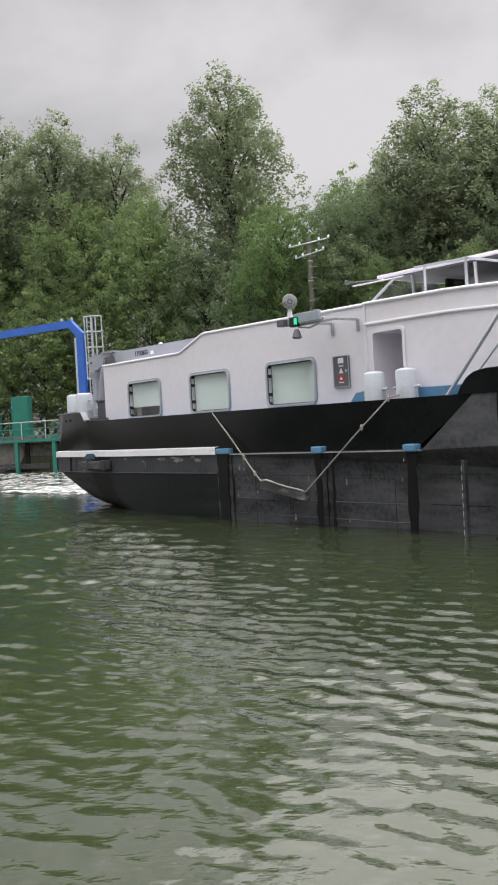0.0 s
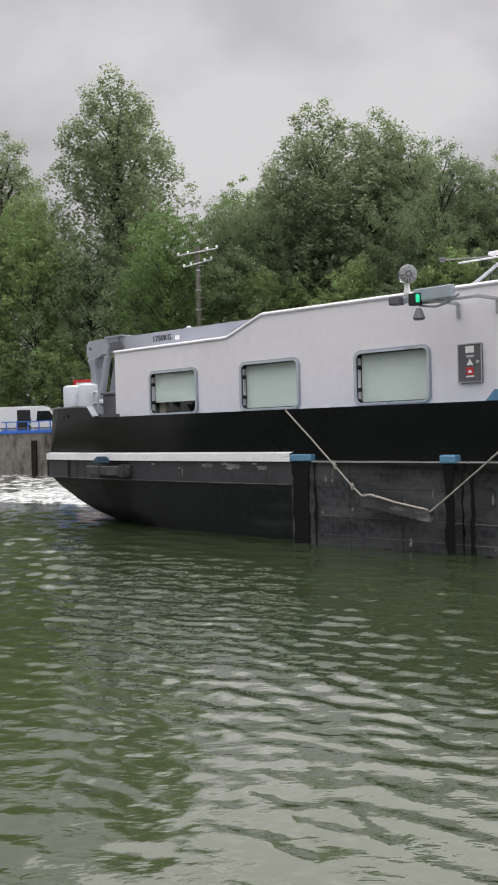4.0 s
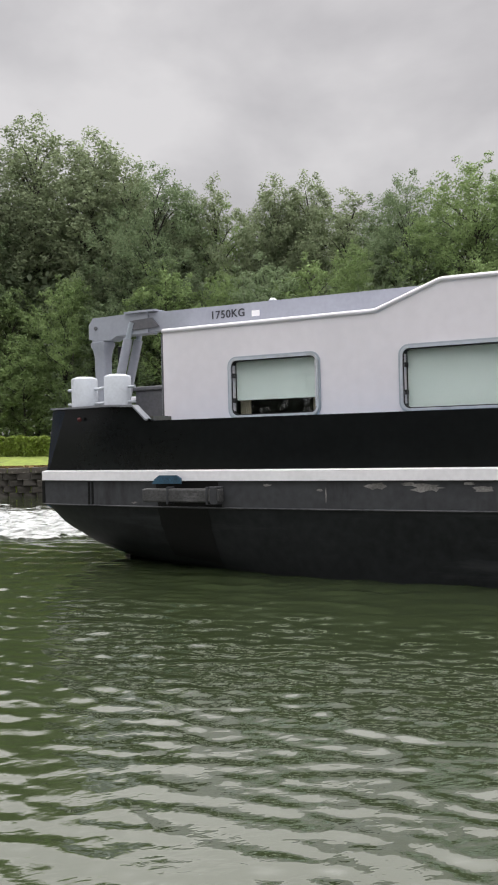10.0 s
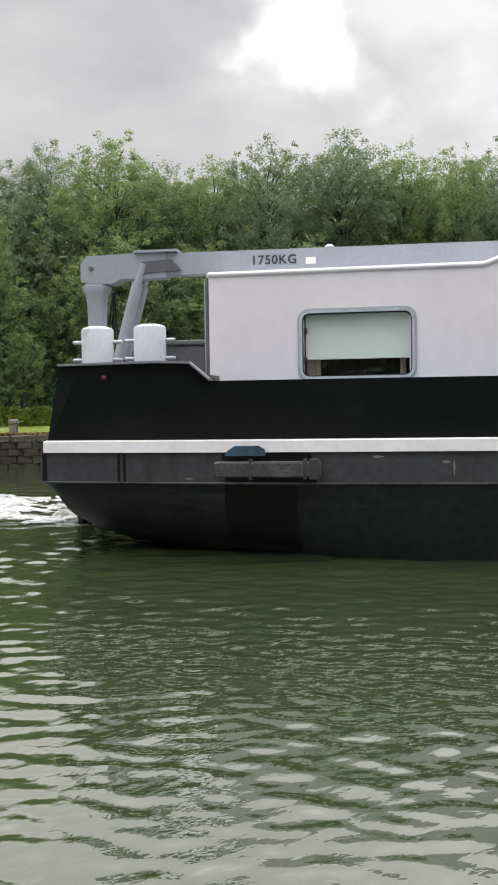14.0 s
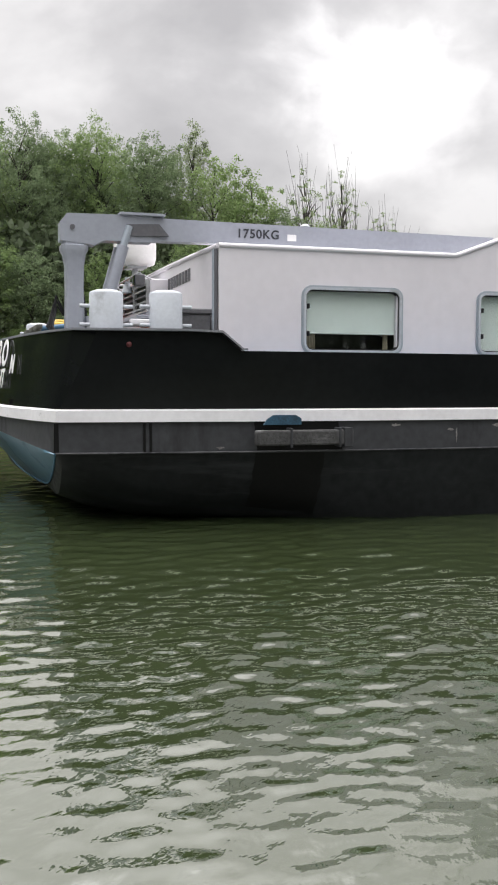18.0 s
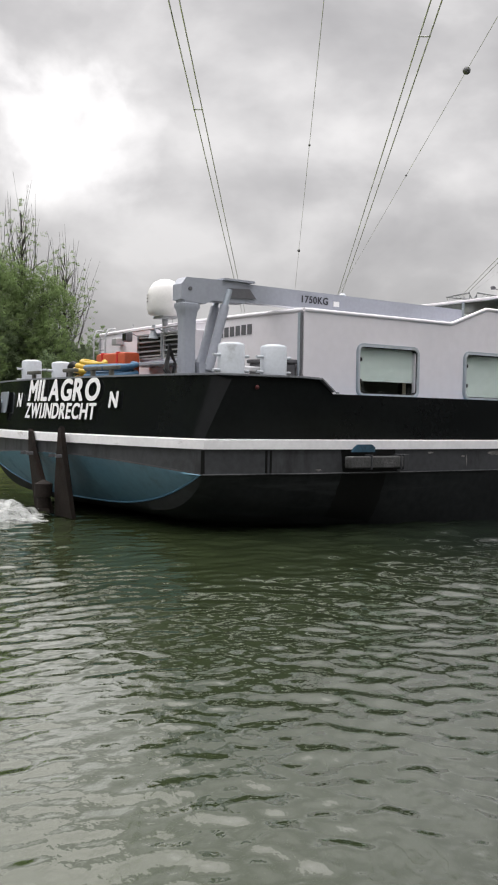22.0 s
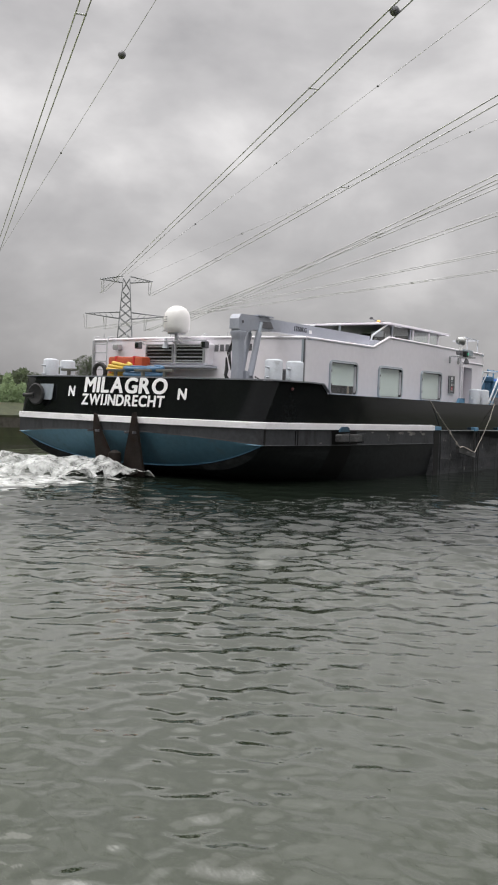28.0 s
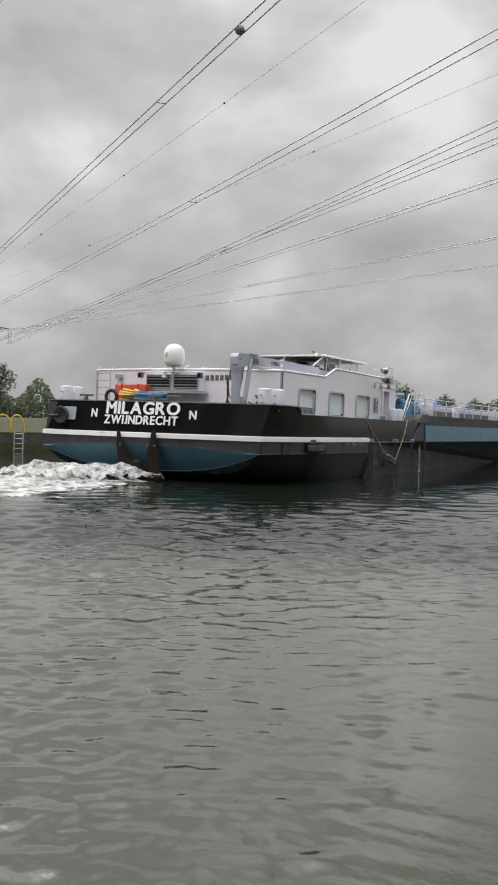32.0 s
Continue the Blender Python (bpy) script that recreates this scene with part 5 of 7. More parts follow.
    for k, (mtl, n0) in enumerate(((YELLOW, 6), (HOSEBLUE, 7))):
        bm = B()
        cy, r0, turns = 1.15 - k * 0.72, (0.24 if k == 0 else 0.36), n0
        pts = []
        for q in range(18 * turns + 1):
            a, j = 2 * math.pi * q / 18, q / 18
            rr = r0 + 0.07 * math.sin(j * 2.1)
            pts.append((-2.3 + rr * math.cos(a), cy + rr * 1.15 * math.sin(a), (2.35 + 0.072 * j if k == 0 else 2.35 + 0.048 * j) + 0.05 * math.sin(a + k)))
        tube(bm, pts, 0.046, 7)
        part("hose_coil", bm, mtl, ship, ("yellow" if k == 0 else "blue") + " hose coiled on the after deck", soft=60)
    # low box, rail and drain pipe by the house corner
    bm = B()
    box(bm, -1.62, -1.12, -3.20, -2.70, 2.24, 2.64, 0.02)
    box(bm, -1.65, -1.10, -3.23, -2.67, 2.64, 2.70, 0.015)
    part("deck_locker", bm, DGREY, ship, "dark grey lidded deck locker")
    bm = B()
    box(bm, -2.05, -1.12, -2.98, -2.90, 2.51, 2.58, 0.015)
    rl = part("deck_rail", bm, STRIPW, ship, "short cream deck rail")
    bm = B()
    box(bm, -1.46, -1.38, -2.975, -2.905, 2.42, 2.51, 0.01)
    part("rail_post", bm, STRIPW, rl)
    bm = B()
    tube(bm, [(-1.10, -3.24, 2.22), (-1.10, -3.24, 3.40)], 0.028, 10)
    part("drain_pipe", bm, ALU, ship, "bright drain pipe on the house corner", soft=60)
    bm = B()
    box(bm, -2.95, -2.8, -2.4, -2.2, 2.27, 2.36, 0.03)
    part("orange_rag", bm, ORANGE, ship, "small orange bundle by the crane foot")
    bm = B()
    lathe(bm, [(0.03, 0), (0.03, 0.02), (0.02, 0.035), (0.004, 0.04)], 16, Matrix.Translation((-2.21, -3.72, 2.25)) @ pose(0, 0, 0, 90, 0, 0))
    part("reflector", bm, DULLRED, ship, "small dull red reflector on the bulwark", soft=40)
    # dome on its bracket
    bm = B()
    lathe(bm, [(0.20, 0), (0.29, 0.03), (0.315, 0.12), (0.32, 0.32), (0.295, 0.47), (0.21, 0.59), (0.09, 0.645), (0.01, 0.655)], 36, Matrix.Translation((-1.35, 0.24, 3.57)))
    d = part("satellite_dome", bm, DOMEW, ship, "white satellite dome on a bracket", soft=60)
    for k in range(3):
        bm = B()
        tube(bm, [(-1.35 - 0.324 * math.cos(a), 0.24 + 0.324 * math.sin(a), 3.82 + 0.055 * k) for a in [radians(q) for q in range(8, 40 - 7 * k, 4)]], 0.007, 5)
        part("dome_mark", bm, DGREY, d)
    bm = B()
    tube(bm, [(-1.35, 0.24, 3.30), (-1.35, 0.24, 3.58)], 0.05, 10)
    tube(bm, [(-1.35, 0.24, 3.40), (-1.05, 0.24, 3.30)], 0.04, 8)
    box(bm, -1.5, -1.2, 0.08, 0.40, 3.53, 3.575, 0.01)
    part("dome_bracket", bm, STEEL, ship, "grey dome bracket", soft=40)
    bm = B()
    lathe(bm, [(0.09, 0), (0.05, 0.12), (0.03, 0.24)], 14, Matrix.Translation((-1.42, 0.52, 3.20)))
    part("horn", bm, LGREY, ship, "small loudhailer horn", soft=50)
    for y in (3.2, 2.4, 0.9, -0.9):
        bm = B()
        tube(bm, [(-0.8, y, 3.44), (-0.8, y, 3.62)], 0.014, 6)
        part("roof_stub", bm, STEEL, ship, soft=60)
    for y in (0.75, 1.5, -0.6):
        bm = B()
        slab(bm, [(0, 3.46), (0.5, 3.46), (0.4, 3.60)], 0.03, lambda u, v, w: (-0.4 + w, y + u * 0.7, v))
        part("roof_fin", bm, STEEL, ship)


def rope_and_plank():
    q = [(4.05, -3.95, 2.20), (4.06, -3.99, 2.15), (4.57, -4.04, 1.75), (5.1, -4.12, 1.34), (5.45, -4.17, 1.06), (5.64, -4.19, 0.93)]
    w = [(6.70, -4.17, 0.74), (7.0, -4.15, 0.97), (7.4, -4.13, 1.28), (8.0, -4.08, 1.76), (8.5, -3.99, 2.17), (8.54, -3.7, 2.24)]
    for pts in (q, w):
        bm = B()
        tube(bm, pts, 0.012, 8)
        r = part("mooring_rope", bm, ROPE, ship, "pale rope holding a fender plank", soft=60)
        for k in (2, 3):
            bm = B()
            p = Vector(pts[k + 1])
            lathe(bm, [(0.012, -0.05), (0.024, -0.02), (0.026, 0.02), (0.012, 0.05)], 8, Matrix.Translation(p))
            part("knot", bm, ROPE, r, soft=60)
    bm = B()
    slab(bm, [(5.6, 0.96), (6.74, 0.76), (6.74, 0.62), (5.6, 0.80)], 0.1, lambda u, v, w_: (u, -4.19 + w_, v))
    pl = part("fender_plank", bm, TIMBER, ship, "weathered fender plank slung on ropes", soft=20)
    bm = B()
    tube(bm, [(5.62, -4.17, 0.93), (5.8, -4.22, 0.96), (6.2, -4.22, 0.87), (6.7, -4.17, 0.78)], 0.016, 6)
    part("lashing", bm, ROPE, pl, soft=60)


def foredeck():
    # stair rails beside the forward block
    for y in (-3.5, -2.9):
        bm = B()
        tube(bm, [(9.2, y, 2.15), (10.2, y, 3.24), (11.3, y, 3.26)], 0.03, 8)
        tube(bm, [(9.45, y, 2.15), (10.6, y, 3.24)], 0.018, 8)
        part("stair_rail", bm, LGREY, ship, "light grey sloping stair rail", soft=60)
    bm = B()
    box(bm, 12.7, 56, -3.2, 3.2, 2.40, 2.75, 0.03)
    part("hatch_coaming", bm, DGREY, ship, "long dark hatch coaming")
    for k in range(14):
        bm = B()
        box(bm, 12.6 + k * 3.1, 15.5 + k * 3.1, -3.1, 3.1, 2.75, 2.92, 0.03)
        part("hatch_cover", bm, LGREY, ship, "flat grey hatch cover")
    for s in (-1, 1):
        for k in range(26):
            x = 11.0 + k * 1.55
            bm = B()
            tube(bm, [(x, s * 3.9, 2.44), (x, s * 3.9, 3.10)], 0.025, 6)
            part("rail_post", bm, LGREY, ship, soft=60)
        for z in (2.66, 2.88, 3.10):
            bm = B()
            tube(bm, [(10.9, s * 3.9, z), (50, s * 3.9, z + 0.05)], 0.02, 6)
            part("guard_rail", bm, LGREY, ship, "light grey guard rail along the deck", soft=60)
    for x in (12.1, 12.8, 24.0, 24.7, 17.0):
        bollard("bollard", x, -3.55, 2.43, "grey bollard post on the foredeck", 0.5, 0.17)
    for k in range(9):
        bm = B()
        lathe(bm, [(0.10, 0), (0.10, 0.5), (0.17, 0.55), (0.17, 0.68), (0.05, 0.72)], 14, Matrix.Translation((11.4 + k * 1.9, -2.6 + (k % 3) * 0.5, 2.43)))
        part("deck_vent", bm, LOCKBLUE if k % 2 else HOSEBLUE, ship, "blue mushroom deck vent", soft=40)
    for y in (-3.3, -2.5, -1.7):
        bm = B()
        for z in (2.6, 2.85, 3.1, 3.35):
            tube(bm, [(11.6, y, z), (12.6, y, z)], 0.02, 6)
        for x in (11.6, 12.1, 12.6):
            tube(bm, [(x, y, 2.43), (x, y, 3.38)], 0.025, 6)
        part("pipe_rack", bm, BLUE if y > -3 else LGREY, ship, "blue-grey pipe rack at the stair head", soft=60)
    bm = B()
    box(bm, 11.5, 12.4, -3.2, -2.2, 2.4, 3.0, 0.03)
    part("deck_locker", bm, BLUE, ship, "blue deck locker")
    bm = B()
    for k in range(40):
        x = 12 + k * 1.0
        tube(bm, [(x, -1.0, 2.95), (x + 0.9, -1.0, 2.95)], 0.05, 8)
    part("deck_pipe", bm, DGREY, ship, "dark pipe along the hatches", soft=60)


hull()
house()
wheelhouse()
light_mast()
crane()
stern_gear()
rope_and_plank()
foredeck()


# ---- the canal and its banks ----
def polar(az, d, z=0.0):
    return Vector((d * math.sin(radians(az)), d * math.cos(radians(az)), z))


AZ = (-45, -38, -30, -20, -13, -3, 3, 12, 24, 34, 45, 60, 70, 79, 84, 90, 98, 105, 112, 120, 127, 133, 141)
RB = (90, 82, 70, 55, 47.2, 39.6, 36.6, 33.8, 31.7, 30.4, 29.6, 30.2, 31.8, 34.4, 36.4, 38.9, 43.1, 48.4, 56, 69, 90, 122, 240)


def bank(az):
    if -44 < az < 143:
        return lerp(az, AZ, RB)
    s = math.sin(radians(az - 142))
    return min(60.0, 0.45 / max(0.012, abs(s)))


def bank_top(az):
    if -44 < az < 143:
        return lerp(az, (-44, -0.3, 0.6, 141), (1.50, 1.50, 0.98, 0.92))
    return 0.22


def ground():
    bm = B()
    azs = [-44 + 1.0 * k for k in range(188)] + [144 + 4 * k for k in range(43)]
    rows = []
    for k in range(7):
        row = []
        for az in azs:
            R, z = bank(az), bank_top(az)
            lawn = -44 < az < 143
            rise = lerp(az, (-0.3, 1.2, 20, 80, 90), (0.0, 0.50, 0.28, 0.28, 0.5)) if lawn else 0.0
            r, h = ((0.02, -2.6), (R - 0.05, -2.6), (R + 0.15, z - 0.02), (R + 0.7, z), (R + 2.8, z + rise), (R + 25, z + rise + 0.2), (3500, z + rise + 0.3))[k]
            row.append(polar(az, r, h))
        rows.append(row)
    loft(bm, rows, closed=True)
    g = part("ground", bm, GRASS, soft=50)
    g.data.materials.append(ROUGH)
    for f in g.data.polygons:
        c = f.center
        if 78 < math.degrees(math.atan2(c.x, c.y)) % 360 < 359.6:
            f.material_index = 1
    tagged(g, "grassy bank ground running back from the water", "ground", kind="structure")


def water_surface():
    """One sheet of rippled water, finest where it lies near the quay."""
    rng = np.random.RandomState(5)
    fine = np.radians(np.linspace(-16, 142, 728))
    rest = np.radians(np.linspace(143, 343, 60)[1:-1])
    az = np.concatenate([fine, rest])
    rr = [0.05, 0.6, 1.2]
    while rr[-1] < 75:
        rr.append(rr[-1] * (1.0046 if rr[-1] < 10.7 else 1.0031 if rr[-1] < 36 else 1.009) + 0.001)
    rr += [90, 120, 170, 260, 420, 800, 1600, 3500]
    rr = np.array(rr)
    A, R = np.meshgrid(az, rr)
    X, Y = R * np.sin(A), R * np.cos(A)
    full, big = R, 1.34
    X, Y, R = X / big, Y / big, R / big
    cell = np.maximum(R * 0.0043, 0.004)
    # broad patches of calm and ruffled water
    calm = np.zeros_like(X)
    for _ in range(7):
        k = 2 * math.pi / rng.uniform(6, 22)
        th = rng.uniform(0, 2 * math.pi)
        calm += np.sin(k * (X * math.cos(th) + Y * math.sin(th)) + rng.uniform(0, 6.28))
    calm = 0.92 + 0.26 * np.tanh(calm / 2.0)
    low = np.clip((np.degrees(A) - 80) / 18, 0, 1) * np.clip((150 - np.degrees(A)) / 8, 0, 1)
    boost = np.interp(R, (2.5, 4, 6, 9, 14, 20), (0.56, 0.68, 1.0, 1.5, 1.7, 1.5))
    Z = np.zeros_like(X)
    main = radians(38)                 # wash runs off square to the vessel's way
    # ripples too short to tell apart far off give way to longer ones
    tell = 3.6 * (R * big) ** 2 / 2824
    for i in range(190):
        L = 0.08 * (0.30 / 0.08) ** rng.uniform(0, 1) if i < 140 else rng.uniform(0.30, 0.62) if i < 180 else rng.uniform(0.8, 2.4)
        loose = i % 3 == 0
        th = rng.uniform(0, 2 * math.pi) if loose else main + radians(rng.normal(0, 26)) + (math.pi if rng.rand() < 0.3 else 0)
        k = 2 * math.pi / L
        slope = (0.0105 if 0.10 < L < 0.26 else (0.0070 if L < 0.6 else 0.003)) * (0.6 if loose else 1.0)
        fade = np.clip((L / cell - 2.4) / 2.5, 0, 1)
        if L < 0.6:
            fade = fade * np.clip(1.5 * L / tell - 0.4, 0.25, 1)
        if 140 <= i < 180:
            fade = fade * 1.5 * np.clip((R - 4.5) / 4, 0, 1)
        ph = k * (X * math.cos(th) + Y * math.sin(th)) + rng.uniform(0, 6.28)
        wob = 1.1 * np.sin(0.10 * k * (X * math.sin(th) - Y * math.cos(th)) + rng.uniform(0, 6.28))
        s = np.sin(ph + wob)
        Z += slope / k * fade * (s + 0.22 * s * s) * calm * (boost if L < 0.6 else 1.0) * (1 - (0.68 if L < 0.6 else 0.3) * low)
    # long-crested wash running down the lower reach
    cols = np.nonzero(low[0] > 0)[0]
    c0, c1 = cols[0], cols[-1] + 1
    x, y, lw, cm = X[:, c0:c1], Y[:, c0:c1], low[:, c0:c1], calm[:, c0:c1]
    cl = np.maximum(R[:, c0:c1] * np.interp(R[:, c0:c1], (7, 9, 25, 30), (0.0046, 0.0031, 0.0031, 0.009)), 0.004)
    reach = np.interp(R[:, c0:c1], (2.5, 5, 7, 11, 15, 20, 30), (0.8, 0.9, 1.2, 1.35, 1.25, 1.0, 0.6))
    reach = reach * (1 + 0.8 * np.clip((np.degrees(A[:, c0:c1]) - 106) / 14, 0, 1) * np.clip((10 - R[:, c0:c1]) / 4, 0, 1))
    for i in range(130):
        L = 0.085 * (0.36 / 0.085) ** rng.uniform(0, 1) if i < 84 else rng.uniform(0.36, 0.85)
        th = radians(-21 + rng.normal(0, 42))
        k = 2 * math.pi / L
        ph = k * (x * math.cos(th) + y * math.sin(th)) + rng.uniform(0, 6.28)
        wob = 1.2 * np.sin(0.17 * k * (x * math.sin(th) - y * math.cos(th)) + rng.uniform(0, 6.28))
        s = np.sin(ph + wob)
        fade = np.clip((L / cl - 2.2) / 2.2, 0, 1) * np.clip(1.5 * L / tell[:, c0:c1] - 0.4, 0.15, 1)
        if i >= 84:
            fade = fade * np.clip((R[:, c0:c1] - 4) / 4, 0, 1)
        Z[:, c0:c1] += 0.0108 / k * fade * lw * cm ** 2 * reach * (s + 0.3 * s * s)
    # the wash keeps the water broken towards the lock
    Z *= 1 + 0.6 * np.clip((1 - np.degrees(A)) / 8, 0, 1) * np.clip((R - 5) / 4, 0, 1) * (np.degrees(A) < 90)
    Z *= np.clip((120 - R) / 50, 0, 1) * big
    X, Y, R = X * big, Y * big, full
    nr, na = X.shape
    verts = np.stack([X, Y, Z], -1).reshape(-1, 3)
    i = np.arange(nr - 1)[:, None] * na + np.arange(na)[None, :]
    j = np.arange(nr - 1)[:, None] * na + (np.arange(na)[None, :] + 1) % na
    faces = np.stack([i, i + na, j + na, j], -1).reshape(-1, 4)
    me = bpy.data.meshes.new("water")
    me.vertices.add(len(verts))
    me.vertices.foreach_set("co", verts.ravel())
    me.loops.add(faces.size)
    me.loops.foreach_set("vertex_index", faces.ravel())
    me.polygons.add(len(faces))
    me.polygons.foreach_set("loop_start", np.arange(len(faces)) * 4)
    me.polygons.foreach_set("use_smooth", np.ones(len(faces), bool))
    me.update(calc_edges=True)
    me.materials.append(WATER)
    w = new("water", me)
    return tagged(w, "murky green canal water, rippled by the wash", "water", kind="structure")


def quay_walls():
    w = tagged(empty("quay_wall"), "dark stained stone quay wall along the far bank", "wall", kind="structure")
    rng = random.Random(3)
    # coping stones as pieces on shared meshes
    kinds = []
    for k in range(3):
        bm = B()
        box(bm, -0.395, 0.395, 0.0, 0.38, 0, 0.19 + 0.008 * k, 0.02)
        for v in bm.verts:
            v.co += Vector((0, rng.uniform(-0.015, 0.015), rng.uniform(-0.012, 0.01)))
        kinds.append(finish(bm, "coping_stone", COPE))
    az, n = -0.2, 0
    while az < 62:
        R = bank(az)
        o = new("coping_stone", kinds[n % 3])
        o.parent = w
        p = polar(az, R - 0.06, bank_top(az) - 0.16 + rng.uniform(-0.008, 0.008))
        o.matrix_basis = Matrix.Translation(p) @ pose(0, 0, 0, 0, 0, -az + rng.uniform(-0.4, 0.4))
        az += math.degrees(0.81 / R)
        n += 1
    stones = []
    for k in range(4):
        bm = B()
        box(bm, -0.23, 0.23, 0.0, 0.2, 0, 0.21, 0.02)
        for v in bm.verts:
            v.co += Vector((rng.uniform(-0.025, 0.025), rng.uniform(-0.03, 0.03), rng.uniform(-0.02, 0.02)))
        stones.append(finish(bm, "stone", WALLSTONE))
    for c in range(4):
        az, n = 0.6 + 0.3 * (c % 2), c
        while az < 42:
            R = bank(az)
            o = new("stone", stones[n % 4])
            o.parent = w
            o.matrix_basis = Matrix.Translation(polar(az, R - 0.01 + rng.uniform(-0.045, 0.035), bank_top(az) - 0.38 - 0.22 * c)) @ pose(0, 0, 0, 0, 0, -az)
            az += math.degrees(0.48 / R)
            n += 1
    bm = B()
    front = [polar(a, bank(a) + 0.12, 0) for a in range(-43, 142)]
    loft(bm, [[Vector((p.x, p.y, -1.5)) for p in front], [Vector((p.x, p.y, bank_top(a) - 0.12)) for p, a in zip(front, range(-43, 142))]])
    part("wall_core", bm, WALLSTONE, w, soft=60)
    # near side: the low quay on which the camera stands back
    q = tagged(empty("near_quay"), "low concrete quay on the near side", "quay", kind="structure")
    bm = B()
    d = Vector((math.sin(radians(142)), math.cos(radians(142)), 0))
    nrm = Vector((-math.sin(radians(52)), -math.cos(radians(52)), 0))
    a, b = d * 130 - nrm * 0.25, d * -70 - nrm * 0.25
    c0, c1 = b + nrm * 4, a + nrm * 4
    v = [bm.verts.new((p.x, p.y, z)) for z in (-2.0, 0.25) for p in (a, b, c0, c1)]
    for f in ((0, 1, 2, 3), (7, 6, 5, 4), (0, 4, 5, 1), (1, 5, 6, 2), (2, 6, 7, 3), (3, 7, 4, 0)):
        bm.faces.new([v[i] for i in f])
    part("quay_block", bm, CONC, q)


def lock_head():
    """The lock's gantry, rails, cabinet, van, sign and gate gear, all on the quay across the water."""
    Z = 2.85
    bm = B()
    x0, y0 = -13.75, 75.9
    slab(bm, [(x0 - 0.28, Z), (x0 + 0.28, Z), (x0 + 0.28, 10.9), (x0 - 0.75, 12.05), (-31, 12.05), (-31, 11.45), (x0 - 0.95, 11.45), (x0 - 0.28, 10.7)], 0.6, lambda u, v, w: (u, y0 + w, v))
    g = tagged(empty("lock_gantry"), "tall blue steel lock gantry", "gantry")
    part("portal", bm, LOCKBLUE, g, "blue painted portal frame")
    bm = B()
    box(bm, -31.3, -30.6, y0, y0 + 0.6, Z, 12.05, 0.02)
    part("leg", bm, LOCKBLUE, g)
    bm = B()
    box(bm, x0 - 0.5, x0 - 0.3, y0 + 0.1, y0 + 0.5, Z, 10.6, 0.02)
    part("guide_rail", bm, LGREY, g, "pale guide rail")
    for xx in (x0 - 1.6, x0 - 0.7):
        bm = B()
        lathe(bm, [(0.10, 0), (0.12, 0.12), (0.05, 0.25)], 10, Matrix.Translation((xx, y0 + 0.3, 12.05)))
        part("lamp", bm, LGREY, g, soft=40)
    cg = tagged(empty("caged_ladder"), "grey caged access ladder beside the gantry", "ladder")
    for xx in (x0 + 0.45, x0 + 0.85):
        bm = B()
        tube(bm, [(xx, y0 + 0.9, Z), (xx, y0 + 0.9, 12.2)], 0.05, 6)
        part("rail", bm, LGREY, cg)
    for k in range(28):
        bm = B()
        tube(bm, [(x0 + 0.45, y0 + 0.9, Z + 0.3 + 0.32 * k), (x0 + 0.85, y0 + 0.9, Z + 0.3 + 0.32 * k)], 0.03, 6)
        part("rung", bm, LGREY, cg)
    for xx, yy in ((x0 + 0.4, 0.3), (x0 + 0.95, 0.1), (x0 + 1.3, 0.1), (x0 + 1.75, 0.3)):
        bm = B()
        tube(bm, [(xx, y0 + yy, 7.3), (xx - 0.05, y0 + yy, 12.25)], 0.055, 6)
        part("cage_bar", bm, LGREY, cg)
    for k in range(5):
        bm = B()
        z = 7.3 + 1.22 * k
        tube(bm, [(x0 + 0.4, y0 + 0.6, z), (x0 + 0.4, y0 + 0.2, z), (x0 + 1.0, y0, z), (x0 + 1.75, y0 + 0.2, z), (x0 + 1.75, y0 + 0.7, z)], 0.055, 6)
        part("cage_hoop", bm, LGREY, cg)
    bm = B()
    box(bm, -19.3, -17.9, 75.6, 76.6, Z - 0.1, 6.0, 0.03)
    cab = tagged(part("control_cabinet", bm, LOCKGREEN), "tall green control cabinet on the lock quay", "cabinet")
    bm = B()
    box(bm, -19.2, -18.0, 75.55, 75.6, Z + 0.1, 5.8, 0.01)
    part("door", bm, LOCKGREEN, cab)
    bm = B()
    box(bm, -21.6, -20.3, 75.4, 76.4, Z - 0.1, 4.6, 0.03)
    tagged(part("low_cabinet", bm, LOCKGREEN), "low green cabinet behind the railing", "cabinet")
    pf = tagged(empty("green_platform"), "green steel platform with railings over the water", "platform")
    bm = B()
    box(bm, -24, -15.0, 73.2, 75.3, Z - 0.35, Z - 0.12, 0.02)
    part("deck", bm, LOCKGREEN, pf)
    for k in range(9):
        bm = B()
        tube(bm, [(-23.8 + 1.08 * k, 73.3, Z - 0.2), (-23.8 + 1.08 * k, 73.3, Z + 1.25)], 0.04, 6)
        part("post", bm, LGREY if k % 2 else LOCKGREEN, pf)
    for z in (0.15, 0.7, 1.25):
        bm = B()
        tube(bm, [(-23.8, 73.3, Z + z), (-15.1, 73.3, Z + z)], 0.045, 6)
        part("rail", bm, LGREY if z > 1 else LOCKGREEN, pf)
    for xx in (-23.0, -19.0, -15.6):
        bm = B()
        box(bm, xx - 0.15, xx + 0.15, 73.3, 73.6, -1, Z - 0.3)
        part("leg", bm, LOCKGREEN, pf)
    # concrete lock wall with timber rubbing posts
    wl = tagged(empty("lock_wall"), "brown stained concrete lock wall with dark posts", "wall", kind="structure")
    bm = B()
    box(bm, -40, 1.3, 74.4, 76.0, -1.5, Z - 0.03)
    part("wall_face", bm, CONC, wl)
    bm = B()
    box(bm, -14.6, -3.8, 74.3, 74.7, Z - 0.02, Z + 0.16, 0.02)
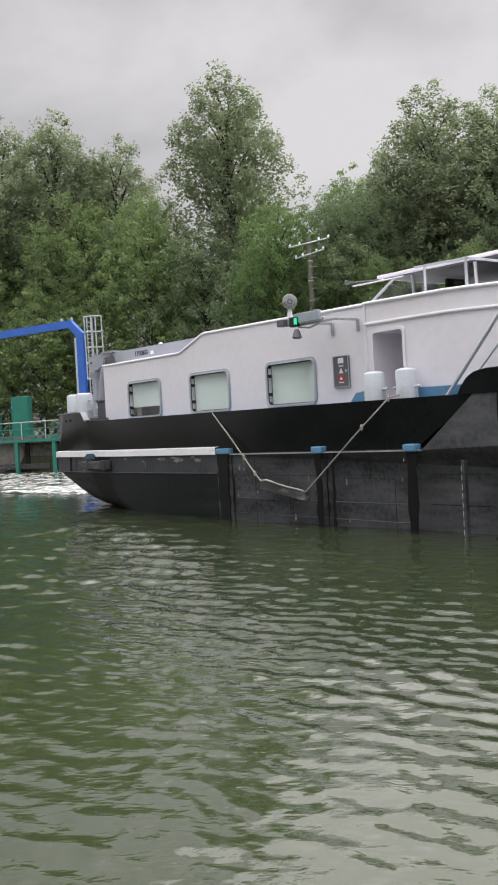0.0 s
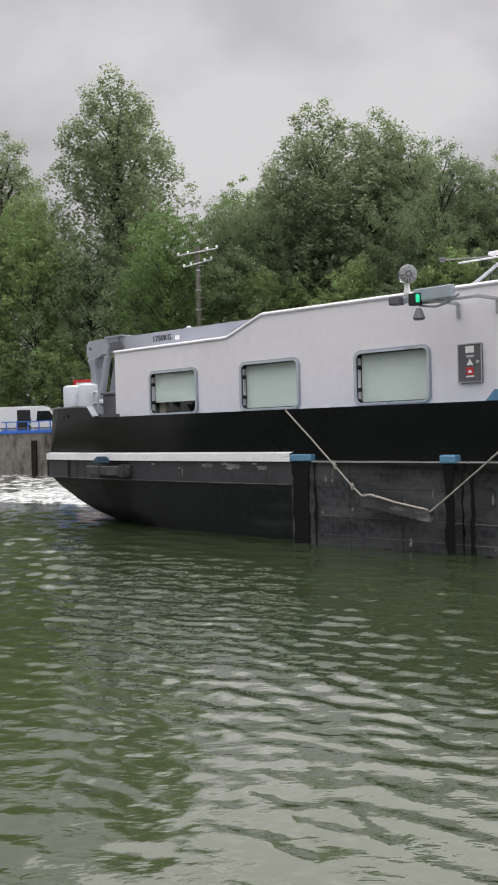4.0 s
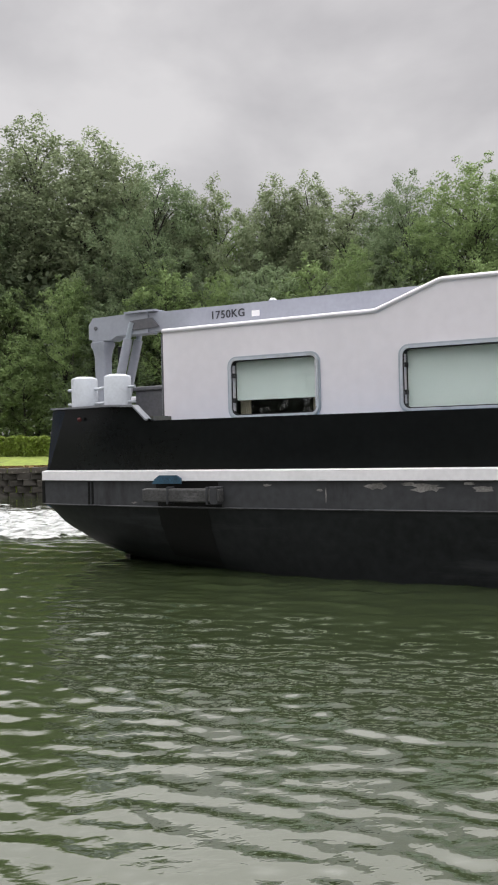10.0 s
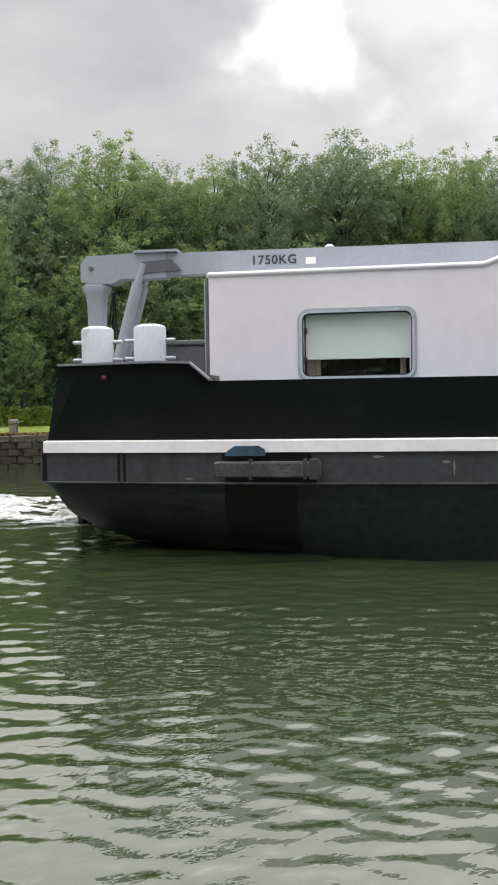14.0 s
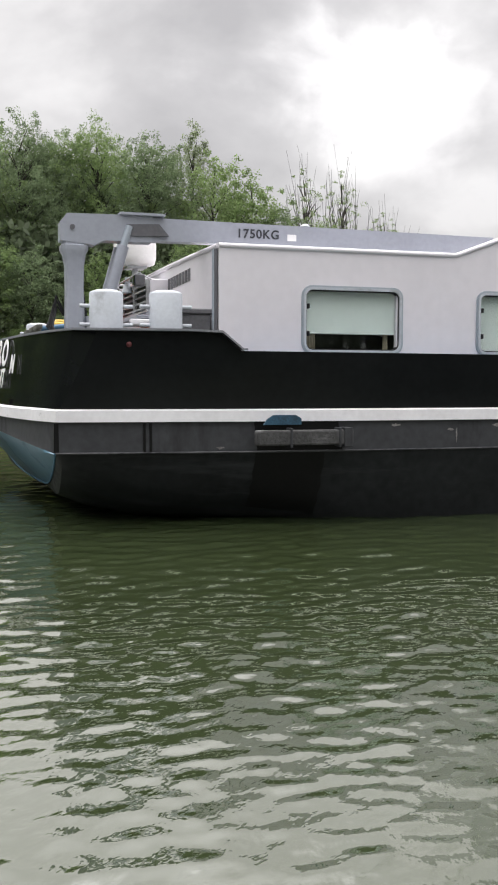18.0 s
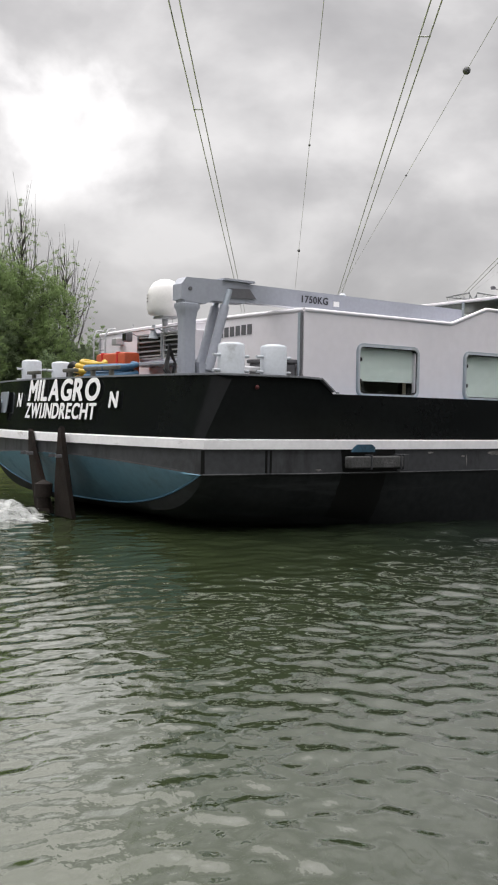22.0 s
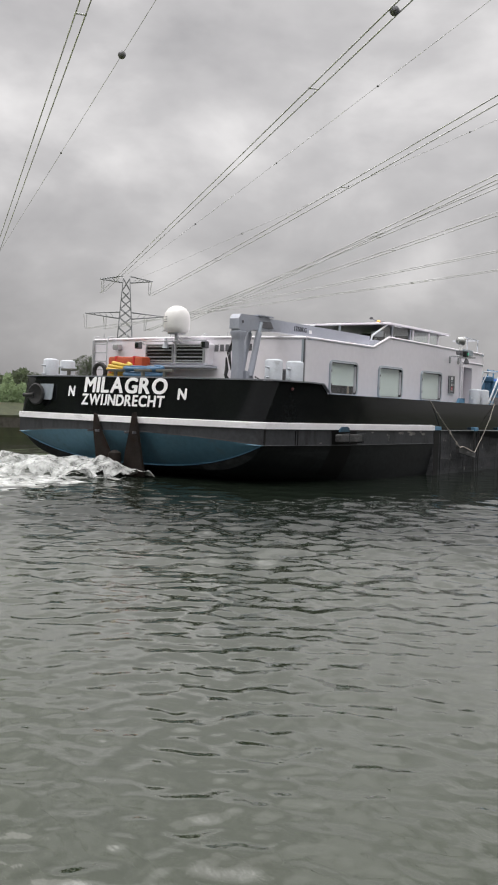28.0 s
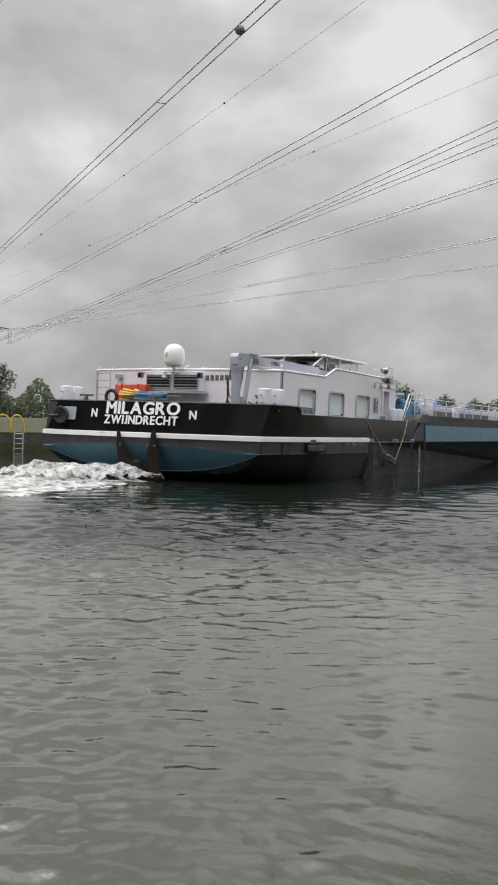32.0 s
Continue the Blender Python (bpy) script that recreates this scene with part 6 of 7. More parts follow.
    part("kerb", bm, LOCKBLUE, wl, "blue painted kerb")
    for xx in (-22.5, -20.9, -17.5, -14.9, -12.6, -10.4, -7.6, -5.3, -2.6):
        bm = B()
        box(bm, xx - 0.16, xx + 0.16, 74.12, 74.4, -1, Z - 0.5, 0.03)
        part("rubbing_post", bm, RUST, wl, "dark timber rubbing post")
    bm = B()
    box(bm, -15.3, -14.9, 74.0, 74.4, -0.5, Z - 0.1)
    part("ladder_recess", bm, LOCKGREEN, wl)
    for k in range(6):
        bm = B()
        box(bm, -10.95, -10.75, 74.36, 74.40, 0.2 + 0.3 * k, 0.38 + 0.3 * k)
        part("gauge_mark", bm, LETTER, wl)
    # waling timber at the foot
    bm = B()
    box(bm, -24, -15.5, 73.9, 74.4, 0.35, 0.75, 0.03)
    part("waling", bm, TIMBER, wl)
    # blue railings on the quay
    def railing(name, xa, xb, y, h, step):
        r = tagged(empty(name), "blue tubular quayside railing", "railing")
        n = int((xb - xa) / step)
        for k in range(n + 1):
            x = xa + (xb - xa) * k / n
            bm = B()
            tube(bm, [(x, y, Z), (x, y, Z + h)], 0.05, 6)
            part("post", bm, LOCKBLUE, r)
            if k % 3 == 0 and k < n:
                bm = B()
                tube(bm, [(x + 0.05, y + 0.02, Z + h - 0.1), (x + 0.9, y + 0.02, Z + 0.05)], 0.035, 6)
                part("brace", bm, LGREY, r)
        for z in (0.55, h):
            bm = B()
            tube(bm, [(xa, y, Z + z), (xb, y, Z + z)], 0.04, 6)
            part("rail", bm, LOCKBLUE, r)
    railing("quay_railing", -16.5, -4.6, 76.4, 1.2, 0.85)
    railing("quay_railing", -5.0, 2.2, 79.5, 1.75, 0.6)
    # van
    van = tagged(empty("delivery_van"), "white delivery van with its side door open", "van")
    y = 78.4
    bm = B()
    slab(bm, [(-12.0, Z + 0.4), (-12.0, Z + 0.9), (-11.75, Z + 2.2), (-11.5, Z + 2.5), (-7.9, Z + 2.55), (-7.3, Z + 2.3), (-6.6, Z + 1.4), (-5.9, Z + 1.15), (-5.75, Z + 0.4)], 1.9, lambda u, v, w: (u, y + w, v))
    bmesh.ops.bevel(bm, geom=list(bm.edges), offset=0.08, segments=2, affect="EDGES")
    part("body", bm, VANWHITE, van, soft=40)
    # flat dark panel on the body, painting the shade inside the open door
    bm = B()
    box(bm, -10.0, -8.95, y - 0.02, y + 0.03, Z + 0.5, Z + 2.25, 0.02)
    part("side_opening", bm, DARK, van, "dark panel painted for the shade in the open side door")
    bm = B()
    slab(bm, [(-8.5, Z + 1.3), (-8.4, Z + 2.15), (-7.5, Z + 2.15), (-6.85, Z + 1.4)], 0.03, lambda u, v, w: (u, y - 0.015 + w, v))
    part("cab_window", bm, GLASS, van)
    for xx in (-11.0, -6.8):
        bm = B()
        lathe(bm, [(0.34, -0.12), (0.36, -0.08), (0.36, 0.08), (0.34, 0.12)], 20, Matrix.Translation((xx, y + 0.1, Z + 0.36)) @ pose(0, 0, 0, 90, 0, 0))
        wh = part("wheel", bm, RUBBER, van, soft=40)
        bm = B()
        lathe(bm, [(0.19, -0.02), (0.2, 0.02)], 16, Matrix.Translation((xx, y - 0.03, Z + 0.36)) @ pose(0, 0, 0, 90, 0, 0))
        part("rim", bm, STEEL, wh, soft=40)
    bm = B()
    box(bm, -9.0, -8.9, y - 0.18, y - 0.02, Z + 1.35, Z + 1.65, 0.03)
    part("mirror", bm, RUBBER, van)
    bm = B()
    box(bm, -11.9, -6.2, y - 0.025, y - 0.01, Z + 0.75, Z + 0.85)
    part("side_moulding", bm, DGREY, van)
    # navigation sign
    sg = tagged(empty("navigation_sign"), "white navigation sign with a red border and black bar", "sign")
    cx, cz, yy = -4.45, 6.45, 73.9
    bm = B()
    box(bm, cx - 0.82, cx + 0.82, yy, yy + 0.05, cz - 0.85, cz + 0.85, 0.01)
    part("board", bm, LETTER, sg)
    part("border", ring(B(), [(cx - 0.82, cz - 0.85), (cx + 0.82, cz - 0.85), (cx + 0.82, cz + 0.85), (cx - 0.82, cz + 0.85)], [(cx - 0.62, cz - 0.63), (cx + 0.62, cz - 0.63), (cx + 0.62, cz + 0.63), (cx - 0.62, cz + 0.63)], -0.02, lambda u, v, w: (u, yy - 0.002 + w, v)), RED, sg, "red border")
    bm = B()
    slab(bm, round_rect(cx - 0.09, cx + 0.09, cz - 0.4, cz + 0.4, 0.08), 0.015, lambda u, v, w: (u, yy - 0.004 - w, v))
    part("bar", bm, INK, sg, "black upright bar")
    bm = B()
    box(bm, cx - 0.74, cx + 0.74, yy, yy + 0.04, cz - 1.85, cz - 0.92, 0.01)
    pl = part("plate", bm, LGREY, sg, "grey plate with lines of small writing")
    for k in range(3):
        bm = B()
        box(bm, cx - 0.6, cx + 0.6 - 0.15 * (k % 2), yy - 0.008, yy - 0.003, cz - 1.2 - 0.22 * k, cz - 1.11 - 0.22 * k)
        part("writing_bar", bm, DGREY, pl)
    for s in (-0.5, 0.5):
        bm = B()
        tube(bm, [(cx + s, yy + 0.1, Z - 0.1), (cx + s, yy + 0.1, cz + 0.7)], 0.06, 8)
        part("post", bm, LGREY, sg, soft=60)
    # gate gear: concrete block, blue balance beams
    bm = B()
    slab(bm, [(-5.2, Z - 0.6), (-4.8, Z + 0.7), (-4.2, Z + 1.25), (-0.9, Z + 1.25), (-0.6, Z - 0.6)], 1.6, lambda u, v, w: (u, 73.2 + w, v))
    blk = tagged(part("gate_block", bm, CONC, soft=10), "weathered concrete block at the lock gate", "block")
    # no recess is cut: a near-black box paints the slot's shade
    bm = B()
    box(bm, -3.4, -1.5, 73.1, 73.3, Z + 0.35, Z + 0.75)
    part("slot", bm, DARK, blk)
    for pts in ([(-6.5, 72.6, 2.75), (-0.4, 72.6, 2.72)], [(-6.8, 72.2, 2.5), (-3.0, 72.2, 1.85)]):
        bm = B()
        tube(bm, pts, 0.2, 10)
        tagged(part("balance_beam", bm, LOCKBLUE, soft=60), "blue steel arm of the lock gate", "beam", group="gate arms")
    bm = B()
    tube(bm, [(-4.6, 72.0, 2.55), (-1.4, 72.0, 1.9)], 0.12, 8)
    tagged(part("grey_strut", bm, STEEL, soft=60), "grey strut beside the blue arm", "beam", group="gate arms")
    bm = B()
    box(bm, -6.5, -1.0, 71.5, 73.2, -1, 0.55, 0.05)
    tagged(part("gate_footing", bm, CONC), "low stained concrete footing at the water", "footing")
    for xx in (2.4, 4.6):
        bm = B()
        tube(bm, [(xx, 79.0, 2.72), (xx + 1.9, 79.0, 2.72)], 0.16, 8)
        tagged(part("blue_pipe", bm, LOCKBLUE, soft=60), "blue pipe lying on the quay", "pipe", group="blue pipes")


def hedge_and_fence():
    rng = np.random.RandomState(8)
    for az0, az1 in ((1.2, 13), (13.0, 26), (26.0, 40), (40.0, 56)):
        n = int((az1 - az0) * 1100)
        az = np.radians(rng.uniform(az0, az1, n))
        on_top = rng.uniform(0, 1, n) < 0.35
        dep = np.where(on_top, rng.uniform(0, 0.6, n), rng.normal(0, 0.025, n))
        foot = np.interp(np.degrees(az), (1.2, 20), (1.46, 1.22))
        z = foot + np.where(on_top, np.interp(np.degrees(az), (3, 25), (0.77, 0.62)) + rng.normal(0, 0.025, n), np.interp(np.degrees(az), (3, 25), (0.78, 0.63)) * rng.uniform(0, 1, n))
        bulge = 0.035 * np.sin(az * 260) + 0.025 * np.sin(az * 611 + 1)
        R = np.array([bank(math.degrees(a)) for a in az]) + 2.85 + dep + bulge
        c = np.stack([R * np.sin(az), R * np.cos(az), z + 0.6 * bulge], 1)
        leaf_mesh_object("hedge", c, 0.035, 0.08, rng, HEDGE, "clipped green hedge above the lawn", "hedge")
    n = 15000
    az = np.radians(rng.uniform(0.8, 62, n))
    R = np.array([bank(math.degrees(a)) for a in az]) + 0.18 + 0.45 * rng.uniform(0, 1, n) ** 1.5
    z = 1.0 + rng.uniform(0, 0.07, n)
    leaf_mesh_object("dry_grass", np.stack([R * np.sin(az), R * np.cos(az), z], 1), 0.025, 0.07, rng, DRYGRASS, "dry brown grass along the quay edge", "grass")
    bm = B()
    prof = [(2.9, 0.0), (2.9, 0.60), (3.4, 0.60), (3.4, 0.0)]
    loft(bm, [[polar(a, bank(a) + o, z + lerp(a, (1.2, 20), (1.42, 1.2))) for o, z in prof] for a in range(2, 57)], closed=False)
    tagged(part("hedge_core", bm, HEDGE), "dark twiggy inside of the hedge", "hedge", kind="stuff")
    f = tagged(empty("wire_fence"), "dark green wire fence behind the hedge", "fence")
    for k in range(26):
        a = 14 + k * 1.6
        bm = B()
        p = polar(a, bank(a) + 4.2, 1.25)
        tube(bm, [p, p + Vector((0, 0, 1.5))], 0.025, 6)
        part("post", bm, LOCKGREEN, f)
    for z in (0.3, 0.7, 1.1, 1.45):
        bm = B()
        tube(bm, [polar(14 + k * 1.6, bank(14 + k * 1.6) + 4.18, 1.25 + z) for k in range(26)], 0.008, 4)
        part("wire", bm, LOCKGREEN, f)


def quay_posts():
    bm = B()
    lathe(bm, [(0.30, -0.1), (0.30, 0.75), (0.24, 0.82), (0.36, 0.9), (0.36, 1.08), (0.28, 1.16), (0.02, 1.18)], 16, Matrix.Identity(4))
    for k, az in enumerate((12.6, 29.4)):
        t = part("mooring_post", bm.copy() if k == 0 else bm, CONC, None, soft=40)
        t.matrix_basis = Matrix.Translation(polar(az, bank(az) + 0.5, bank_top(az))) @ Matrix.Diagonal((0.46, 0.46, 0.46, 1))
        tagged(t, "squat grey mooring post on the quay edge", "bollard", group="mooring posts")


def pole():
    p = tagged(empty("utility_pole"), "weathered utility pole with cross-arms and insulators", "pole")
    p.matrix_basis = Matrix.Translation(polar(2.55, 44.5, 1.35)) @ Matrix.Diagonal((0.52, 0.52, 0.515, 1))
    b = Vector((0, 0, 0))
    bm = B()
    tube(bm, [b, b + Vector((0, 0, 9)), b + Vector((0, 0, 17.2))], 0.30, 10, 0.20)
    part("shaft", bm, WOODPOLE, p, soft=60)
    for k in range(16):
        bm = B()
        z = 1.2 + k * 0.95
        tube(bm, [b + Vector((0.0, -0.32, z)), b + Vector((0.55, -0.2, z))], 0.03, 5)
        part("step", bm, STEEL, p)
    for k in range(9):
        bm = B()
        lathe(bm, [(0.31 - 0.009 * k, 0), (0.31 - 0.009 * k, 0.09)], 12, Matrix.Translation(b + Vector((0, 0, 1.0 + 1.75 * k))))
        part("band", bm, LGREY, p, soft=40)
    for z, w in ((16.6, 1.7), (15.6, 1.2)):
        bm = B()
        tube(bm, [b + Vector((-w, -0.25, z - 0.3)), b + Vector((w, -0.25, z + 0.35))], 0.07, 6)
        arm = part("cross_arm", bm, STEEL, p)
        for s in (-1, -0.5, 0.5, 1):
            bm = B()
            lathe(bm, [(0.05, 0), (0.13, 0.05), (0.06, 0.12), (0.13, 0.17), (0.05, 0.3)], 10, Matrix.Translation(b + Vector((s * w, -0.25, z + s * 0.33))))
            part("insulator", bm, LETTER, arm, soft=40)


# ---- trees ----
def quads(c, u, v):
    """Leaf-sized quads at centres c with half axes u and v, as one mesh."""
    n = len(c)
    P = np.stack([c - u, c - v * 0.6 + u * 0.05, c + u, c + v * 0.6 + u * 0.05], 1).reshape(-1, 3)
    me = bpy.data.meshes.new("leaves")
    me.vertices.add(4 * n)
    me.vertices.foreach_set("co", P.ravel())
    me.loops.add(4 * n)
    me.loops.foreach_set("vertex_index", np.arange(4 * n))
    me.polygons.add(n)
    me.polygons.foreach_set("loop_start", np.arange(n) * 4)
    me.update(calc_edges=True)
    return me


def axes(n, s0, s1, rng, out=None, bias=0.8):
    nrm = rng.normal(size=(n, 3))
    nrm /= np.linalg.norm(nrm, axis=1)[:, None]
    nrm += np.array([0, 0, 0.5])
    if out is not None:
        nrm += bias * out
    nrm /= np.linalg.norm(nrm, axis=1)[:, None]
    t = rng.normal(size=(n, 3))
    u = np.cross(nrm, t)
    u /= np.linalg.norm(u, axis=1)[:, None]
    v = np.cross(nrm, u)
    s = rng.uniform(s0, s1, n)[:, None]
    return u * s, v * s


def leaf_mesh_object(name, c, s0, s1, rng, material, label, category):
    u, v = axes(len(c), s0, s1, rng)
    me = quads(c, u, v)
    me.materials.append(material)
    return tagged(new(name, me), label, category, kind="stuff")


def crown(kind, seed, material, dense=1.0, leaf=1.0, low=0.40):
    """A crown 30 m high: clumps of leaves hung through an uneven envelope, open between."""
    rng = np.random.RandomState(seed)
    H = 30.0
    C, Rd = [], []
    n = int({"poplar": 660, "broad": 880, "light": 560, "bare": 170, "round": 620}[kind] * dense)
    # upright leaders, each with its own top, carry the clumps
    N = {"poplar": 15, "broad": 17, "light": 14, "bare": 13, "round": 18}[kind]
    spread = {"poplar": 0.135, "broad": 0.215, "light": 0.18, "bare": 0.15, "round": 0.23}[kind] * H
    fall = {"poplar": 0.40, "broad": 0.36, "light": 0.40, "bare": 0.30, "round": 0.30}[kind]
    width = {"poplar": 0.085, "broad": 0.125, "light": 0.085, "bare": 0.075, "round": 0.15}[kind] * H
    lead = [(0.0, 0.0, 1.0)]
    for q in range(N - 1):
        a = 2.4 * q + rng.uniform(-0.4, 0.4)
        f = rng.uniform(0.22 if q < 4 else 0.4, 0.5 if q < 4 else 1.0)
        dome = 1 - fall * 1.35 * (1 - math.sqrt(max(0.0, 1 - 0.93 * f * f))) - rng.uniform(0.01, 0.06)
        lead.append((spread * f * math.cos(a), spread * f * math.sin(a), dome) if kind != "round" else (spread * f * math.cos(a), spread * f * math.sin(a), 0.68 + 0.32 * math.sqrt(max(0.02, 1 - f * f))))
    for q in range(n):
        lx, ly, top = lead[q % N]
        step = (q // N + rng.uniform(0, 1)) / (n / N)
        up = min(1.0, step) ** 0.6
        base = low if kind != "round" else 1.36 - top
        h = base + (top - base) * up
        if kind in ("broad", "round"):
            body = width * math.sqrt(max(0.26, 1 - ((up - 0.45) / 0.57) ** 2))
        else:
            body = width * (0.24 + 0.9 * min(1, 2.6 * (1 - up)) ** 0.7) * (0.9 + 0.16 * math.sin(9 * up + lx))
        a, rq = rng.uniform(0, 6.28), rng.uniform(0, 1) ** 0.5
        rad = {"poplar": 0.021, "broad": 0.026, "light": 0.022, "bare": 0.015, "round": 0.026}[kind] * H * leaf ** 0.5 * rng.uniform(0.6, 1.3) * (1 - 0.15 * max(0.0, (up - 0.8) / 0.2))
        out = 0.4 + 0.6 * min(1, up * 2)
        C.append((lx * out + body * rq * math.cos(a), ly * out + body * rq * math.sin(a), h * H - rad))
        Rd.append(rad)
    pts, outs = [], []
    m = {"poplar": 48, "broad": 42, "light": 44, "bare": 26, "round": 34}[kind]
    for c, r in zip(C, Rd):
        d = rng.normal(size=(m, 3))
        d /= np.linalg.norm(d, axis=1)[:, None]
        rr = r * rng.uniform(0.1, 1.25, m) ** 0.6
        pts.append(np.array(c) + d * rr[:, None] * np.array([1, 1, 0.8 if kind != "poplar" else 1.35]))
        outs.append(d)
    pts, outs = np.concatenate(pts), np.concatenate(outs)
    u, v = axes(len(pts), 0.075 * leaf, 0.155 * leaf, rng, outs, 0.7)
    # leaves shade by the round of their clump and of the crown
    wide = spread + width
    round_ = np.stack([pts[:, 0] / wide, pts[:, 1] / wide, 0.7 * (pts[:, 2] / H - 0.6)], 1)
    soft = 0.55 * outs + 0.75 * round_ + 0.16 * rng.normal(size=pts.shape)
    soft /= np.linalg.norm(soft, axis=1)[:, None]
    turned = np.einsum("ij,ij->i", np.cross(u, v), soft) < 0
    v[turned] *= -1
    me = quads(pts, u, v)
    me.normals_split_custom_set_from_vertices(np.repeat(soft, 4, 0))
    me.materials.append(material)
    bm = B()
    top = 0.78 if kind != "broad" else 0.62
    tube(bm, [(0, 0, -1), (0.1, 0.05, H * 0.25), (-0.15, 0.1, H * 0.55), (0.1, 0, H * top)], 0.38, 9, 0.05)
    trunk = finish(bm, "trunk", BARK)
    limbs = B()
    for c, r in list(zip(C, Rd))[:: 8 if kind != "bare" else 3]:
        z0 = max(0.12 * H, c[2] - 0.10 * H - 0.3 * math.hypot(c[0], c[1]))
        e = (c[0] * 0.72, c[1] * 0.72, z0 + (c[2] - z0) * 0.70)
        tube(limbs, [(0, 0, z0), (c[0] * 0.5, c[1] * 0.5, z0 + (c[2] - z0) * 0.55), e], 0.09, 5, 0.02)
    if kind == "bare":
        for q in range(60):
            lx, ly, top = lead[q % N]
            h0, h1 = H * rng.uniform(0.3, 0.6), H * top * rng.uniform(0.85, 1.12)
            j = rng.uniform(-1.2, 1.2, 4)
            tube(limbs, [(lx * 0.4, ly * 0.4, h0), (lx * 0.8 + j[0] * 0.4, ly * 0.8 + j[1] * 0.4, (h0 + h1) / 2), (lx + j[2], ly + j[3], h1)], 0.045, 4, 0.012)
    limbs = finish(limbs, "branchwork", BARK)
    return trunk, limbs, me


TREE = {
    "poplar_a": crown("poplar", 1, LEAF_A), "poplar_b": crown("poplar", 2, LEAF_A), "broad_a": crown("broad", 3, LEAF_B), "broad_b": crown("broad", 4, LEAF_C),
    "broad_c": crown("broad", 5, LEAF_B), "light_a": crown("light", 6, LEAF_A), "broad_d": crown("broad", 7, LEAF_C), "bare_a": crown("bare", 9, LEAF_B, 1.0, 0.8, 0.2),
    "broad_e": crown("broad", 8, LEAF_E, 1.0, 1.1, 0.10),
    "broad_m": crown("broad", 13, LEAF_B, 0.5, 1.45, 0.10), "broad_n": crown("broad", 14, LEAF_C, 0.5, 1.45, 0.10), "broad_o": crown("broad", 15, LEAF_B, 0.5, 1.45, 0.10),
    "broad_s": crown("broad", 16, LEAF_B, 0.3, 2.1, 0.08), "broad_t": crown("broad", 17, LEAF_C, 0.3, 2.1, 0.08),
    "broad_far": crown("broad", 31, FARLEAF, 0.35, 2.0, 0.08),
    "round_a": crown("round", 23, FARLEAF, 0.6, 1.7, 0.42),
}
WORDS = {"poplar": ("tall grey-green poplar on the wooded bank", "poplar tree"), "broad": ("dense broadleaf tree on the wooded bank", "tree"),
         "light": ("airy light-crowned tree above the wood", "tree"), "bare": ("thin half-bare tree at the wood's edge", "tree"), "round": ("lone round-crowned dark tree on the open bank", "tree")}


TURN = (-14, -4, 5, 15, 25, 35, 45, 55, 65, 75, 85, 95, 105, 115, 125)


def bearing(az, el=0.0):
    """Bearings by compass on the quay, turned into those of the plan."""
    a = lerp(az, TURN, (-0.95, -0.80, -0.66, -0.52, -0.36, -0.21, -0.06, 0.12, 0.15, 0.32, 0.55, 0.66, 0.71, 0.87, 0.94))
    return az + a + math.tan(radians(el)) * lerp(az, TURN, (2.29, 2.07, 1.84, 1.51, 1.14, 0.73, 0.32, -0.14, -0.38, -0.89, -1.58, -1.90, -1.91, -2.10, -2.26))


def lift(az, el):
    return 1.014 * el + lerp(az, TURN, (-1.05, -1.43, -1.73, -2.02, -2.27, -2.47, -2.54, -2.55, -2.49, -2.37, -2.19, -1.92, -1.58, -1.22, -0.85))


NEAR = ((-20, -13, 0.8, 24, 45, 70, 79, 84, 90, 120), (0.66, 0.62, 0.50, 0.38, 0.35, 0.36, 0.37, 0.36, 0.40, 0.40))


def tree(kind, az, el, r, wide=1.0, spin=0.0, base=1.4):
    az, el, r = bearing(az, el), lift(az, el), r * lerp(az, *NEAR)
    top = EYE + r * math.tan(radians(el))
    s = (top - base) / 30.0
    trunk, limbs, leaves = TREE[kind]
    k = kind.split("_")[0]
    t = tagged(empty("tree", Matrix.Translation(polar(az, r, base)) @ pose(0, 0, 0, 0, 0, spin) @ Matrix.Diagonal((s * wide, s * wide, s, 1))), *WORDS[k], group="trees on the far bank")
    for n, me in (("trunk", trunk), ("branchwork", limbs), ("crown", leaves)):
        o = new(n, me)
        o.parent = t
    return t


